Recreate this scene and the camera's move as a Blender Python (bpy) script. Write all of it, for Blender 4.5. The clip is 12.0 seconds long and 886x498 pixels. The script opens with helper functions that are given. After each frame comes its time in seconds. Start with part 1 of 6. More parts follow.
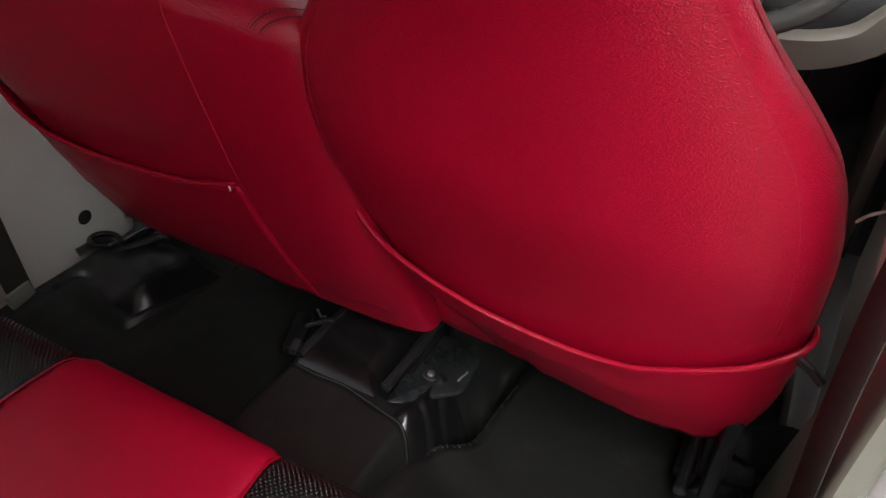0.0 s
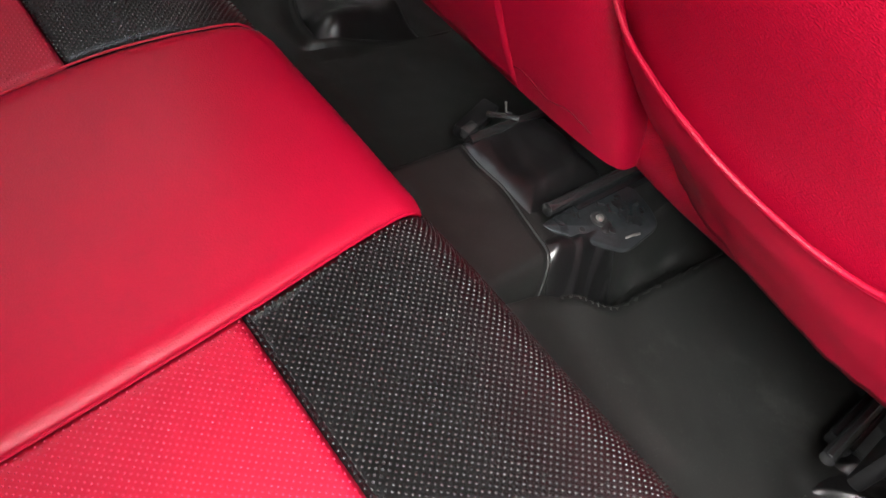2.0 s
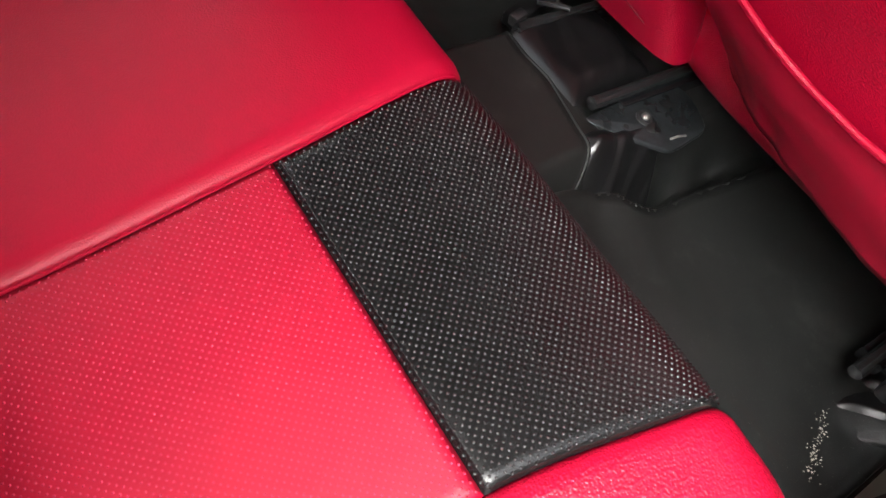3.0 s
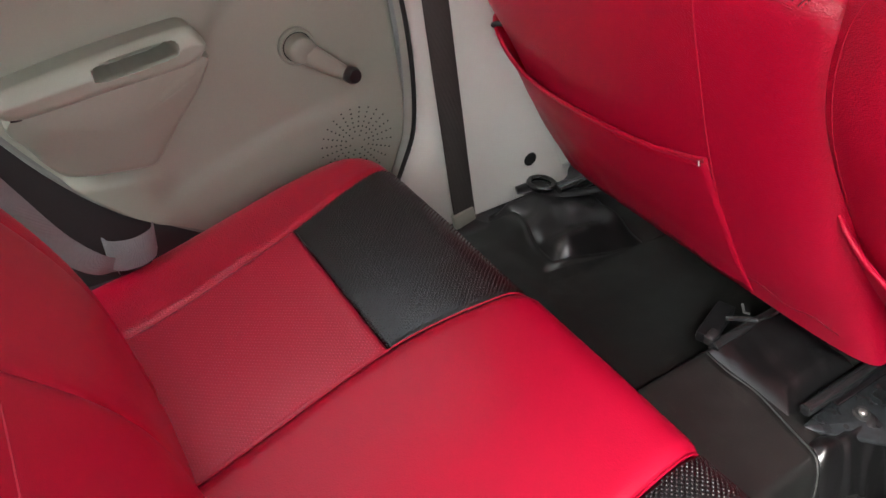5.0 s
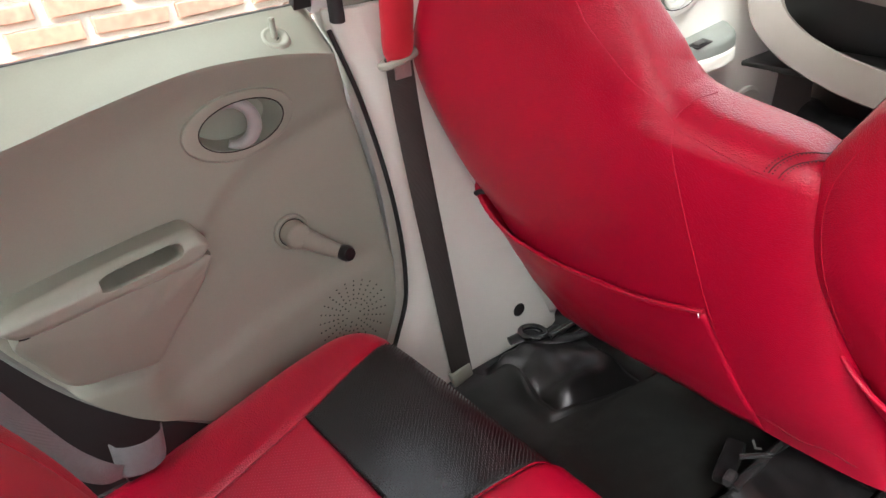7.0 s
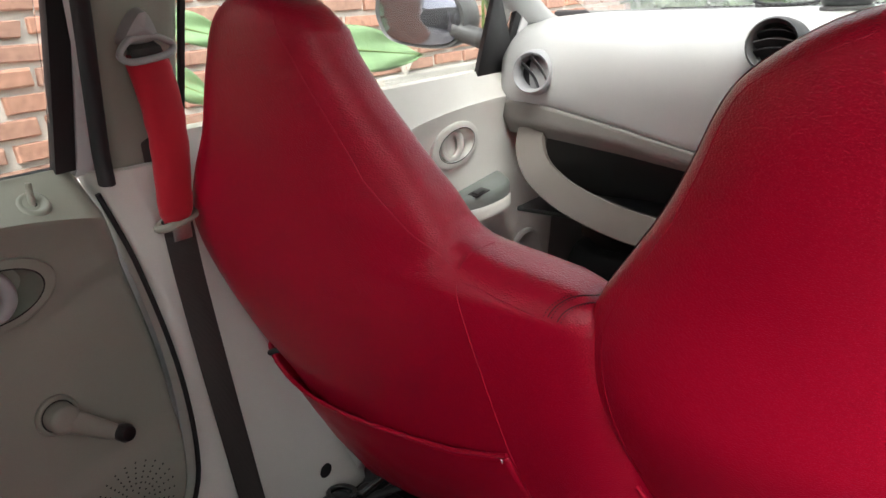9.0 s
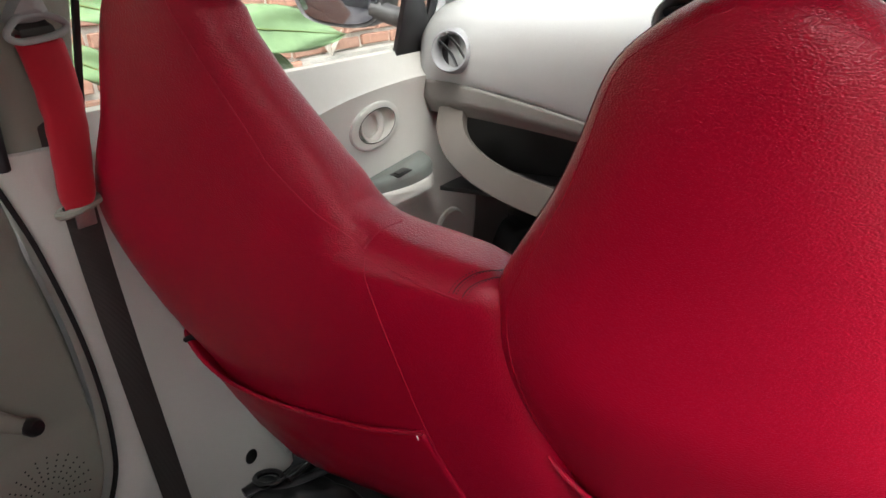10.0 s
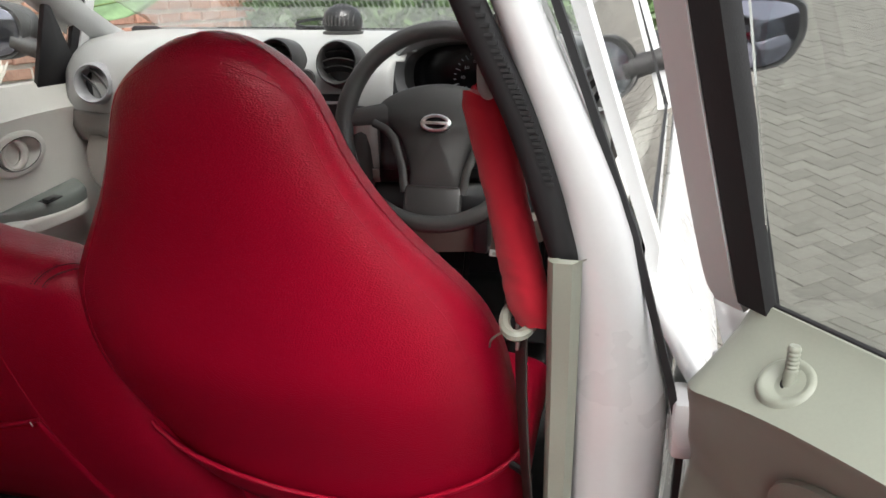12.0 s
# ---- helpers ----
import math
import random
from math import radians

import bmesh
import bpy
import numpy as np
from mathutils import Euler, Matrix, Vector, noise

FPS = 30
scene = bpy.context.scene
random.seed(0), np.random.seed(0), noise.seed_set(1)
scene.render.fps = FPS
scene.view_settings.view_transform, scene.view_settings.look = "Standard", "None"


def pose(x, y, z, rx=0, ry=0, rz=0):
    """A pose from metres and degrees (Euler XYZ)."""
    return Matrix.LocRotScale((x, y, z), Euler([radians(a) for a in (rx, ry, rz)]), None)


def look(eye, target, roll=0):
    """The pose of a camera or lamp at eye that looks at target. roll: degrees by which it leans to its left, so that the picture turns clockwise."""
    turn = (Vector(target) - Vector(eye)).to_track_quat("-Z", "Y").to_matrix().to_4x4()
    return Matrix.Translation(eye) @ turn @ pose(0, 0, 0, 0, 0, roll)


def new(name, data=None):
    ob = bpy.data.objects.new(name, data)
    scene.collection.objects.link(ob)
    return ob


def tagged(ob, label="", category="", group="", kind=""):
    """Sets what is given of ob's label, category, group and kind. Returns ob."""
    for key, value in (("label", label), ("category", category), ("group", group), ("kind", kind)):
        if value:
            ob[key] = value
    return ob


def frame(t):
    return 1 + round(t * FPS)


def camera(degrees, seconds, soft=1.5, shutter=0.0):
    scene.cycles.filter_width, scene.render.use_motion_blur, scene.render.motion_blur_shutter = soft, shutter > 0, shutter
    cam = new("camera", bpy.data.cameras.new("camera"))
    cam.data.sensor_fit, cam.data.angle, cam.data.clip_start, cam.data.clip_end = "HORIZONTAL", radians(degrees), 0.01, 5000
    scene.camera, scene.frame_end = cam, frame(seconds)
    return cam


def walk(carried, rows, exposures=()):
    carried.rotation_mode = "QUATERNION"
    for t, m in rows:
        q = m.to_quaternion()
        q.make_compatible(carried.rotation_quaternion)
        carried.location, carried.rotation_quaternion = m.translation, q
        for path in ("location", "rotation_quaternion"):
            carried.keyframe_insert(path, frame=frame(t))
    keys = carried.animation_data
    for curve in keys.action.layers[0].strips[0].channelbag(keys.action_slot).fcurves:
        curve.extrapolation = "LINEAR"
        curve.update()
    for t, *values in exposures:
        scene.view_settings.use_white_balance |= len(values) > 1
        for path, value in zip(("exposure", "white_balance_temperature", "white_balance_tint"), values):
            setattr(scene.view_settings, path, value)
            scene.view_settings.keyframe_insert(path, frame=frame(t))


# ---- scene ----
cam = camera(60.7, 12.0)
PATH = [
    (0, (0.484, -0.386, 0.935), (-0.203, 1.107, -0.206), 4.9),
    (0.5, (0.407, -0.35, 0.853), (-0.404, 0.994, -0.387), 8.7),
    (1, (0.388, -0.35, 0.821), (-0.55, 0.908, -0.419), 11.0),
    (1.5, (0.399, -0.344, 0.812), (-0.535, 0.874, -0.471), 14.7),
    (2, (0.43, -0.346, 0.771), (-0.367, 0.759, -0.692), 20.5),
    (2.5, (0.465, -0.351, 0.732), (-0.249, 0.653, -0.843), 24.3),
    (3, (0.468, -0.355, 0.736), (-0.251, 0.602, -0.866), 23.6),
    (3.5, (0.442, -0.35, 0.785), (-0.43, 0.596, -0.746), 15.6),
    (3.7, (0.432, -0.359, 0.819), (-0.527, 0.593, -0.655), 12.7),
    (5.3, (0.397, -0.437, 0.938), (-0.982, 0.345, -0.281), -3.2),
    (5.5, (0.402, -0.444, 0.942), (-0.988, 0.319, -0.277), -3.1),
    (6, (0.409, -0.459, 0.925), (-1.004, 0.266, -0.29), -3.2),
    (6.5, (0.369, -0.464, 0.965), (-1.067, 0.375, -0.147), -4.6),
    (7, (0.356, -0.464, 0.993), (-1.081, 0.54, 0.031), -5.5),
    (7.2, (0.352, -0.467, 1.0), (-1.069, 0.597, 0.079), -5.0),
    (8.8, (0.354, -0.427, 0.994), (-0.848, 1.025, 0.326), -3.2),
    (9, (0.349, -0.431, 0.998), (-0.824, 1.051, 0.345), -3.0),
    (9.5, (0.367, -0.427, 0.989), (-0.739, 1.102, 0.328), -2.7),
    (10, (0.38, -0.412, 0.993), (-0.656, 1.147, 0.287), -2.9),
    (10.5, (0.397, -0.409, 1.007), (-0.536, 1.214, 0.303), -2.8),
    (11, (0.477, -0.417, 0.989), (-0.218, 1.324, 0.29), -1.5),
    (11.5, (0.576, -0.462, 0.995), (0.104, 1.361, 0.321), -0.9),
    (12, (0.673, -0.539, 1.01), (0.243, 1.307, 0.37), -0.1),
]
EXPOSURES = [(0.0, 1.45), (0.6, 2.15), (1.0, 2.92), (1.4, 3.02), (2.0, 2.85), (2.5, 2.60), (3.0, 2.55), (3.7, 2.88), (5.5, 3.08), (6.0, 3.1), (7.0, 3.2), (8.8, 2.1), (9.5, 1.82), (10.2, 1.95), (11.0, 2.08), (12.0, 1.22)]
walk(cam, [(t, look(eye, target, roll)) for t, eye, target, roll in PATH], EXPOSURES)
SKY, SUN = 0.15, 1.3

# ---- world, sun and light ----
world = bpy.data.worlds.new("overcast_sky")
scene.world = world
world.use_nodes = True
_nt = world.node_tree
_sky = _nt.nodes.new("ShaderNodeTexSky")
_sky.sky_type = "NISHITA"
_sky.sun_disc = False
_sky.sun_elevation = radians(53.8)
_sky.sun_rotation = radians(152.6)
_sky.dust_density = 4.0
_bg = _nt.nodes["Background"]
_hsv = _nt.nodes.new("ShaderNodeHueSaturation")
_hsv.inputs["Saturation"].default_value = 0.25
_nt.links.new(_sky.outputs[0], _hsv.inputs["Color"])
_nt.links.new(_hsv.outputs[0], _bg.inputs[0])
_bg.inputs[1].default_value = SKY
sun = new("sun", bpy.data.lights.new("sun", "SUN"))
sun.data.energy = SUN
sun.data.angle = radians(40)
sun.data.color = (1.0, 0.985, 0.96)
sun.matrix_world = look((2.7, -5.2, 8.0), (0, 0, 0))

# ---- helpers for building ----
BASE = {}


def thing(name, loc, label, category, group="", kind=""):
    ob = new(name)
    ob.location = loc
    ob.empty_display_size = 0.05
    BASE[ob.name] = Vector(loc)
    return tagged(ob, label, category, group, kind)


def part(name, bm, material, parent=None, label="", smooth=True, solid=0.0, flip=False):
    """One mesh object, in world metres, under a thing or a part."""
    bmesh.ops.recalc_face_normals(bm, faces=bm.faces)
    if flip:
        bmesh.ops.reverse_faces(bm, faces=bm.faces)
    me = bpy.data.meshes.new(name)
    bm.to_mesh(me)
    bm.free()
    if smooth:
        me.polygons.foreach_set("use_smooth", [True] * len(me.polygons))
        me.set_sharp_from_angle(angle=radians(42))
    me.materials.append(material)
    ob = new(name, me)
    if parent is not None:
        ob.parent = parent
        ob.matrix_parent_inverse = Matrix.Translation(-BASE.get(parent.name, Vector()))
    if label:
        ob["label"] = label
    if solid:
        md = ob.modifiers.new("thickness", "SOLIDIFY")
        md.thickness, md.offset = solid, -1
    return ob


def sm(a, b, x):
    t = min(1.0, max(0.0, (x - a) / (b - a)))
    return t * t * (3 - 2 * t)


def interp(table, x):
    if x <= table[0][0]:
        return table[0][1]
    for (x0, y0), (x1, y1) in zip(table, table[1:]):
        if x <= x1:
            return y0 + (y1 - y0) * (x - x0) / (x1 - x0)
    return table[-1][1]


def curve1(table, x):
    """Smooth interpolation through a table (monotone cubic like)."""
    xs = [p[0] for p in table]
    if x <= xs[0]:
        return table[0][1]
    if x >= xs[-1]:
        return table[-1][1]
    for i in range(len(xs) - 1):
        if x <= xs[i + 1]:
            break
    x0, y0 = table[i]
    x1, y1 = table[i + 1]
    h = x1 - x0

    def slope(k):
        if k == 0 or k == len(xs) - 1:
            a, b = (0, 1) if k == 0 else (len(xs) - 2, len(xs) - 1)
            return (table[b][1] - table[a][1]) / (table[b][0] - table[a][0])
        return (table[k + 1][1] - table[k - 1][1]) / (table[k + 1][0] - table[k - 1][0])
    t = (x - x0) / h
    m0, m1 = slope(i) * h, slope(i + 1) * h
    return (2 * t**3 - 3 * t**2 + 1) * y0 + (t**3 - 2 * t**2 + t) * m0 + (-2 * t**3 + 3 * t**2) * y1 + (t**3 - t**2) * m1


def grid(rows, closed=False, caps=False, uv=None):
    bm = bmesh.new()
    vs = [[bm.verts.new(p) for p in r] for r in rows]
    lay = bm.loops.layers.uv.new("uv") if uv else None
    n = len(rows[0])
    for j in range(len(rows) - 1):
        for i in range(n if closed else n - 1):
            k = (i + 1) % n
            try:
                f = bm.faces.new((vs[j][i], vs[j][k], vs[j + 1][k], vs[j + 1][i]))
            except ValueError:
                continue
            if uv:
                for lp, (a, b) in zip(f.loops, ((j, i), (j, k), (j + 1, k), (j + 1, i))):
                    lp[lay].uv = uv[a][b]
    if caps:
        bm.faces.new(vs[0][::-1])
        bm.faces.new(vs[-1])
    return bm


def tube(points, r, seg=8, closed=False, flat=1.0, up=None):
    """A round or flattened bar along points. r: number or list."""
    pts = [Vector(p) for p in points]
    rows = []
    n = len(pts)
    last = None
    for i, p in enumerate(pts):
        a = pts[(i - 1) % n] if closed or i else pts[0]
        b = pts[(i + 1) % n] if closed or i < n - 1 else pts[-1]
        d = (b - a).normalized()
        if up is not None:
            s = d.cross(Vector(up)).normalized()
        elif last is None:
            s = d.cross(Vector((0, 0, 1)) if abs(d.z) < 0.9 else Vector((0, 1, 0))).normalized()
        else:
            s = (last - d * last.dot(d)).normalized()
        last = s
        w = s.cross(d)
        rr = r[i] if isinstance(r, (list, tuple)) else r
        rows.append([p + s * math.cos(t) * rr + w * math.sin(t) * rr * flat for t in (math.tau * k / seg for k in range(seg))])
    if closed:
        rows.append(rows[0])
        bm = grid(rows, closed=True)
        bmesh.ops.remove_doubles(bm, verts=bm.verts, dist=1e-6)
        return bm
    return grid(rows, closed=True, caps=True)


def strip(points, side, width, thick):
    """A flat strap along points. side: the direction of its width."""
    rows = []
    pts = [Vector(p) for p in points]
    for i, p in enumerate(pts):
        d = (pts[min(i + 1, len(pts) - 1)] - pts[max(i - 1, 0)]).normalized()
        s = Vector(side(i) if callable(side) else side)
        s = (s - d * s.dot(d)).normalized()
        w = s.cross(d)
        a, b = width / 2, thick / 2
        rows.append([p + s * a + w * b * 0.4, p + s * a * 0.93 + w * b, p - s * a * 0.93 + w * b, p - s * a + w * b * 0.4,
                     p - s * a - w * b * 0.4, p - s * a * 0.93 - w * b, p + s * a * 0.93 - w * b, p + s * a - w * b * 0.4])
    return grid(rows, closed=True, caps=True)


def box(c, size, bevel=0.0, seg=2, m=None):
    bm = bmesh.new()
    bmesh.ops.create_cube(bm, size=1.0)
    bmesh.ops.scale(bm, vec=size, verts=bm.verts)
    if bevel:
        bmesh.ops.bevel(bm, geom=bm.edges[:], offset=bevel, segments=seg, profile=0.5, affect="EDGES")
    if m is not None:
        bmesh.ops.transform(bm, matrix=m, verts=bm.verts)
    bmesh.ops.translate(bm, vec=c, verts=bm.verts)
    return bm


def smooth_loop(pts, n=8):
    """Closed Catmull-Rom loop through 2D points."""
    out = []
    k = len(pts)
    for i in range(k):
        p0, p1, p2, p3 = (Vector(pts[(i + j) % k]) for j in (-1, 0, 1, 2))
        for s in range(n):
            t = s / n
            out.append(0.5 * (2 * p1 + (p2 - p0) * t + (2 * p0 - 5 * p1 + 4 * p2 - p3) * t * t + (3 * p1 - p0 - 3 * p2 + p3) * t**3))
    return out


def smooth_line(pts, n=8):
    pts = [Vector(p) for p in pts]
    ext = [2 * pts[0] - pts[1], *pts, 2 * pts[-1] - pts[-2]]
    out = []
    for i in range(1, len(ext) - 2):
        p0, p1, p2, p3 = ext[i - 1:i + 3]
        for s in range(n):
            t = s / n
            out.append(0.5 * (2 * p1 + (p2 - p0) * t + (2 * p0 - 5 * p1 + 4 * p2 - p3) * t * t + (3 * p1 - p0 - 3 * p2 + p3) * t**3))
    out.append(pts[-1])
    return out


def prism(loop, place, h, bevel=0.004, hole=None, depth=0.0):
    """A cap over a closed 2D loop, raised by h with a rounded rim. place(u, v, w): world point at height w. hole: scale and centre of a dished recess."""
    c = sum((Vector(p) for p in loop), Vector((0, 0))) / len(loop)

    def ring(shrink, w):
        out = []
        for p in loop:
            d = Vector(p) - c
            l = d.length
            q = c + d * max(0.02, (l - shrink) / l)
            out.append(place(q.x, q.y, w))
        return out
    rows = [ring(0, 0), ring(0, h - bevel), ring(bevel * 0.3, h - bevel * 0.3), ring(bevel, h)]
    if hole:
        hl = [Vector(p) for p in hole]
        rows.append([place(p.x, p.y, h) for p in hl])
        rows.append([place(p.x, p.y, h - depth * 0.5) for p in hl])
        hc = sum(hl, Vector((0, 0))) / len(hl)
        rows.append([place(hc.x + (p.x - hc.x) * 0.85, hc.y + (p.y - hc.y) * 0.85, h - depth) for p in hl])
        cc = hc
        top = h - depth
    else:
        cc, top = c, h
    bm = grid(rows, closed=True)
    bm.verts.ensure_lookup_table()
    n = len(loop)
    last = [bm.verts[len(rows) * n - n + i] for i in range(n)]
    mid = bm.verts.new(place(cc.x, cc.y, top))
    for i in range(n):
        bm.faces.new((last[i], last[(i + 1) % n], mid))
    return bm


def ellipse(cx, cy, a, b, n=40, rot=0.0):
    ca, sa = math.cos(rot), math.sin(rot)
    return [Vector((cx + a * math.cos(t) * ca - b * math.sin(t) * sa, cy + a * math.cos(t) * sa + b * math.sin(t) * ca)) for t in (math.tau * k / n for k in range(n))]


def lathe(profile, c, axis, seg=32):
    """Profile of (radius, height) turned round an axis through c."""
    ax = Vector(axis).normalized()
    s = ax.cross(Vector((0, 0, 1)) if abs(ax.z) < 0.9 else Vector((1, 0, 0))).normalized()
    w = ax.cross(s)
    rows = [[Vector(c) + ax * h + (s * math.cos(t) + w * math.sin(t)) * max(r, 1e-4) for t in (math.tau * k / seg for k in range(seg))] for r, h in profile]
    return grid(rows, closed=True, caps=True)


# ---- materials ----
def nodes_of(name):
    m = bpy.data.materials.new(name)
    m.use_nodes = True
    return m, m.node_tree.nodes, m.node_tree.links, m.node_tree.nodes["Principled BSDF"]


def surface(name, color, rough=0.5, metal=0.0, vary=0.12, big=6.0, fine=300.0, bump=0.1, grain="noise", coat=0.0, spec=0.5, dirt=None, sheen=0.0, depth=0.001, dust=0.0, uneven=0.25):
    """A procedural surface: colour drifting at two scales, fine relief, roughness that wanders."""
    m, N, K, p = nodes_of(name)
    tc = N.new("ShaderNodeTexCoord")
    n1 = N.new("ShaderNodeTexNoise")
    n1.inputs["Scale"].default_value = big
    n1.inputs["Detail"].default_value = 5
    n1.inputs["Roughness"].default_value = 0.65
    K.new(tc.outputs["Object"], n1.inputs["Vector"])
    n2 = N.new("ShaderNodeTexNoise")
    n2.inputs["Scale"].default_value = fine * 0.35
    n2.inputs["Detail"].default_value = 3
    K.new(tc.outputs["Object"], n2.inputs["Vector"])
    add = N.new("ShaderNodeMath")
    add.operation = "MULTIPLY_ADD"
    K.new(n2.outputs[0], add.inputs[0])
    add.inputs[1].default_value = 0.5
    K.new(n1.outputs[0], add.inputs[2])
    ramp = N.new("ShaderNodeMapRange")
    K.new(add.outputs[0], ramp.inputs[0])
    ramp.inputs[1].default_value, ramp.inputs[2].default_value = 0.45, 1.05
    mix = N.new("ShaderNodeMix")
    mix.data_type = "RGBA"
    K.new(ramp.outputs[0], mix.inputs[0])
    mix.inputs[6].default_value = (*[c * (1 - vary) for c in color], 1)
    mix.inputs[7].default_value = (*[min(1, c * (1 + vary)) for c in color], 1)
    col = mix.outputs[2]
    if dirt:
        n3 = N.new("ShaderNodeTexNoise")
        n3.inputs["Scale"].default_value = big * 2.3
        n3.inputs["Detail"].default_value = 8
        n3.inputs["Roughness"].default_value = 0.75
        K.new(tc.outputs["Object"], n3.inputs["Vector"])
        r3 = N.new("ShaderNodeMapRange")
        K.new(n3.outputs[0], r3.inputs[0])
        r3.inputs[1].default_value, r3.inputs[2].default_value = 0.55, 0.8
        r3.inputs[4].default_value = dirt[3]
        mx = N.new("ShaderNodeMix")
        mx.data_type = "RGBA"
        K.new(r3.outputs[0], mx.inputs[0])
        K.new(col, mx.inputs[6])
        mx.inputs[7].default_value = (*dirt[:3], 1)
        col = mx.outputs[2]
    if dust:
        n4 = N.new("ShaderNodeTexNoise")
        n4.inputs["Scale"].default_value = 900
        n4.inputs["Detail"].default_value = 2
        K.new(tc.outputs["Object"], n4.inputs["Vector"])
        r4 = N.new("ShaderNodeMapRange")
        K.new(n4.outputs[0], r4.inputs[0])
        r4.inputs[1].default_value, r4.inputs[2].default_value = 0.68, 0.76
        r4.inputs[4].default_value = dust
        mx = N.new("ShaderNodeMix")
        mx.data_type = "RGBA"
        K.new(r4.outputs[0], mx.inputs[0])
        K.new(col, mx.inputs[6])
        mx.inputs[7].default_value = (0.45, 0.43, 0.4, 1)
        col = mx.outputs[2]
    K.new(col, p.inputs["Base Color"])
    rr = N.new("ShaderNodeMapRange")
    K.new(n1.outputs[0], rr.inputs[0])
    rr.inputs[3].default_value, rr.inputs[4].default_value = max(0.03, rough * 0.82), min(1, rough * 1.18)
    K.new(rr.outputs[0], p.inputs["Roughness"])
    p.inputs["Metallic"].default_value = metal
    p.inputs["Specular IOR Level"].default_value = spec
    p.inputs["Coat Weight"].default_value = coat
    p.inputs["Coat Roughness"].default_value = 0.12
    p.inputs["Sheen Weight"].default_value = sheen
    if grain == "leather":
        v = N.new("ShaderNodeTexVoronoi")
        v.feature = "SMOOTH_F1"
        v.inputs["Scale"].default_value = fine
        wob = N.new("ShaderNodeVectorMath")
        wob.operation = "MULTIPLY_ADD"
        K.new(n2.outputs["Color"], wob.inputs[0])
        wob.inputs[1].default_value = (0.0007, 0.0007, 0.0007)
        K.new(tc.outputs["Object"], wob.inputs[2])
        flat = N.new("ShaderNodeVectorMath")
        flat.operation = "MULTIPLY"
        flat.inputs[1].default_value = (0.75, 0.75, 1.35)
        K.new(wob.outputs[0], flat.inputs[0])
        K.new(flat.outputs[0], v.inputs["Vector"])
        h = v.outputs["Distance"]
    elif grain == "weave":
        w = N.new("ShaderNodeTexWave")
        w.inputs["Scale"].default_value = fine
        w.inputs["Distortion"].default_value = 0.5
        K.new(tc.outputs["Object"], w.inputs["Vector"])
        h = w.outputs["Fac"]
    else:
        n5 = N.new("ShaderNodeTexNoise")
        n5.inputs["Scale"].default_value = fine
        n5.inputs["Detail"].default_value = 3
        K.new(tc.outputs["Object"], n5.inputs["Vector"])
        h = n5.outputs[0]
    b = N.new("ShaderNodeBump")
    b.inputs["Strength"].default_value = bump
    b.inputs["Distance"].default_value = depth
    K.new(h, b.inputs["Height"])
    normal = b.outputs[0]
    # slow unevenness of the surface
    b2 = N.new("ShaderNodeBump")
    b2.inputs["Strength"].default_value = uneven
    b2.inputs["Distance"].default_value = 0.004
    n6 = N.new("ShaderNodeTexNoise")
    n6.inputs["Scale"].default_value = 14
    n6.inputs["Detail"].default_value = 2
    K.new(tc.outputs["Object"], n6.inputs["Vector"])
    K.new(n6.outputs[0], b2.inputs["Height"])
    K.new(normal, b2.inputs["Normal"])
    normal = b2.outputs[0]
    K.new(normal, p.inputs["Normal"])
    return m


RED = (0.42, 0.0032, 0.0275)
red_leather = surface("red_leatherette", RED, 0.31, vary=0.10, big=5, fine=620, bump=0.62, uneven=0.08, grain="leather", spec=0.45, depth=0.0012)
red_smooth = surface("red_leatherette_smooth", RED, 0.38, vary=0.08, big=4, fine=900, bump=0.22, grain="leather", spec=0.30)
red_perforated = surface("red_perforated_leatherette", RED, 0.42, vary=0.1, big=5, fine=900, bump=0.1, grain="leather", dust=0.12)
red_dot = surface("raised_red_dots", (0.47, 0.02, 0.06), 0.40, vary=0.1, fine=900, bump=0.05)
black_dot = surface("raised_black_dots", (0.012, 0.012, 0.0125), 0.26, vary=0.1, fine=900, bump=0.02, spec=0.8)
black_perforated = surface("black_perforated_leatherette", (0.007, 0.007, 0.0075), 0.26, vary=0.2, big=7, fine=900, bump=0.1, grain="leather", spec=0.5)
stitch_dark = surface("dark_red_stitch", (0.10, 0.003, 0.01), 0.6, fine=1500, bump=0.2)
red_thread = surface("red_thread", (0.44, 0.006, 0.035), 0.6, fine=1500, bump=0.2)
red_cloth = surface("red_padded_cloth", (0.50, 0.005, 0.022), 0.85, vary=0.1, big=9, fine=1400, bump=0.3, sheen=0.15)
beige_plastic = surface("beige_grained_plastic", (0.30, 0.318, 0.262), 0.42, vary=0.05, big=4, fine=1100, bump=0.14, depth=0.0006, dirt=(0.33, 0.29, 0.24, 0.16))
# same trim as the beige, paler: the windscreen's light put into the colour
lit_door_plastic = surface("lit_pale_door_plastic", (0.69, 0.685, 0.63), 0.42, vary=0.05, big=4, fine=1100, bump=0.12, depth=0.0006, dirt=(0.45, 0.43, 0.37, 0.12))
light_plastic = surface("pale_grained_plastic", (0.345, 0.352, 0.342), 0.40, vary=0.05, big=4, fine=1100, bump=0.12, depth=0.0006, dirt=(0.42, 0.4, 0.33, 0.12))
grey_plastic = surface("warm_grey_plastic", (0.17, 0.16, 0.147), 0.5, vary=0.06, big=5, fine=1000, bump=0.14, depth=0.0006)
hood_plastic = surface("mid_grey_plastic", (0.24, 0.245, 0.25), 0.42, vary=0.06, big=5, fine=1000, bump=0.12, depth=0.0006)
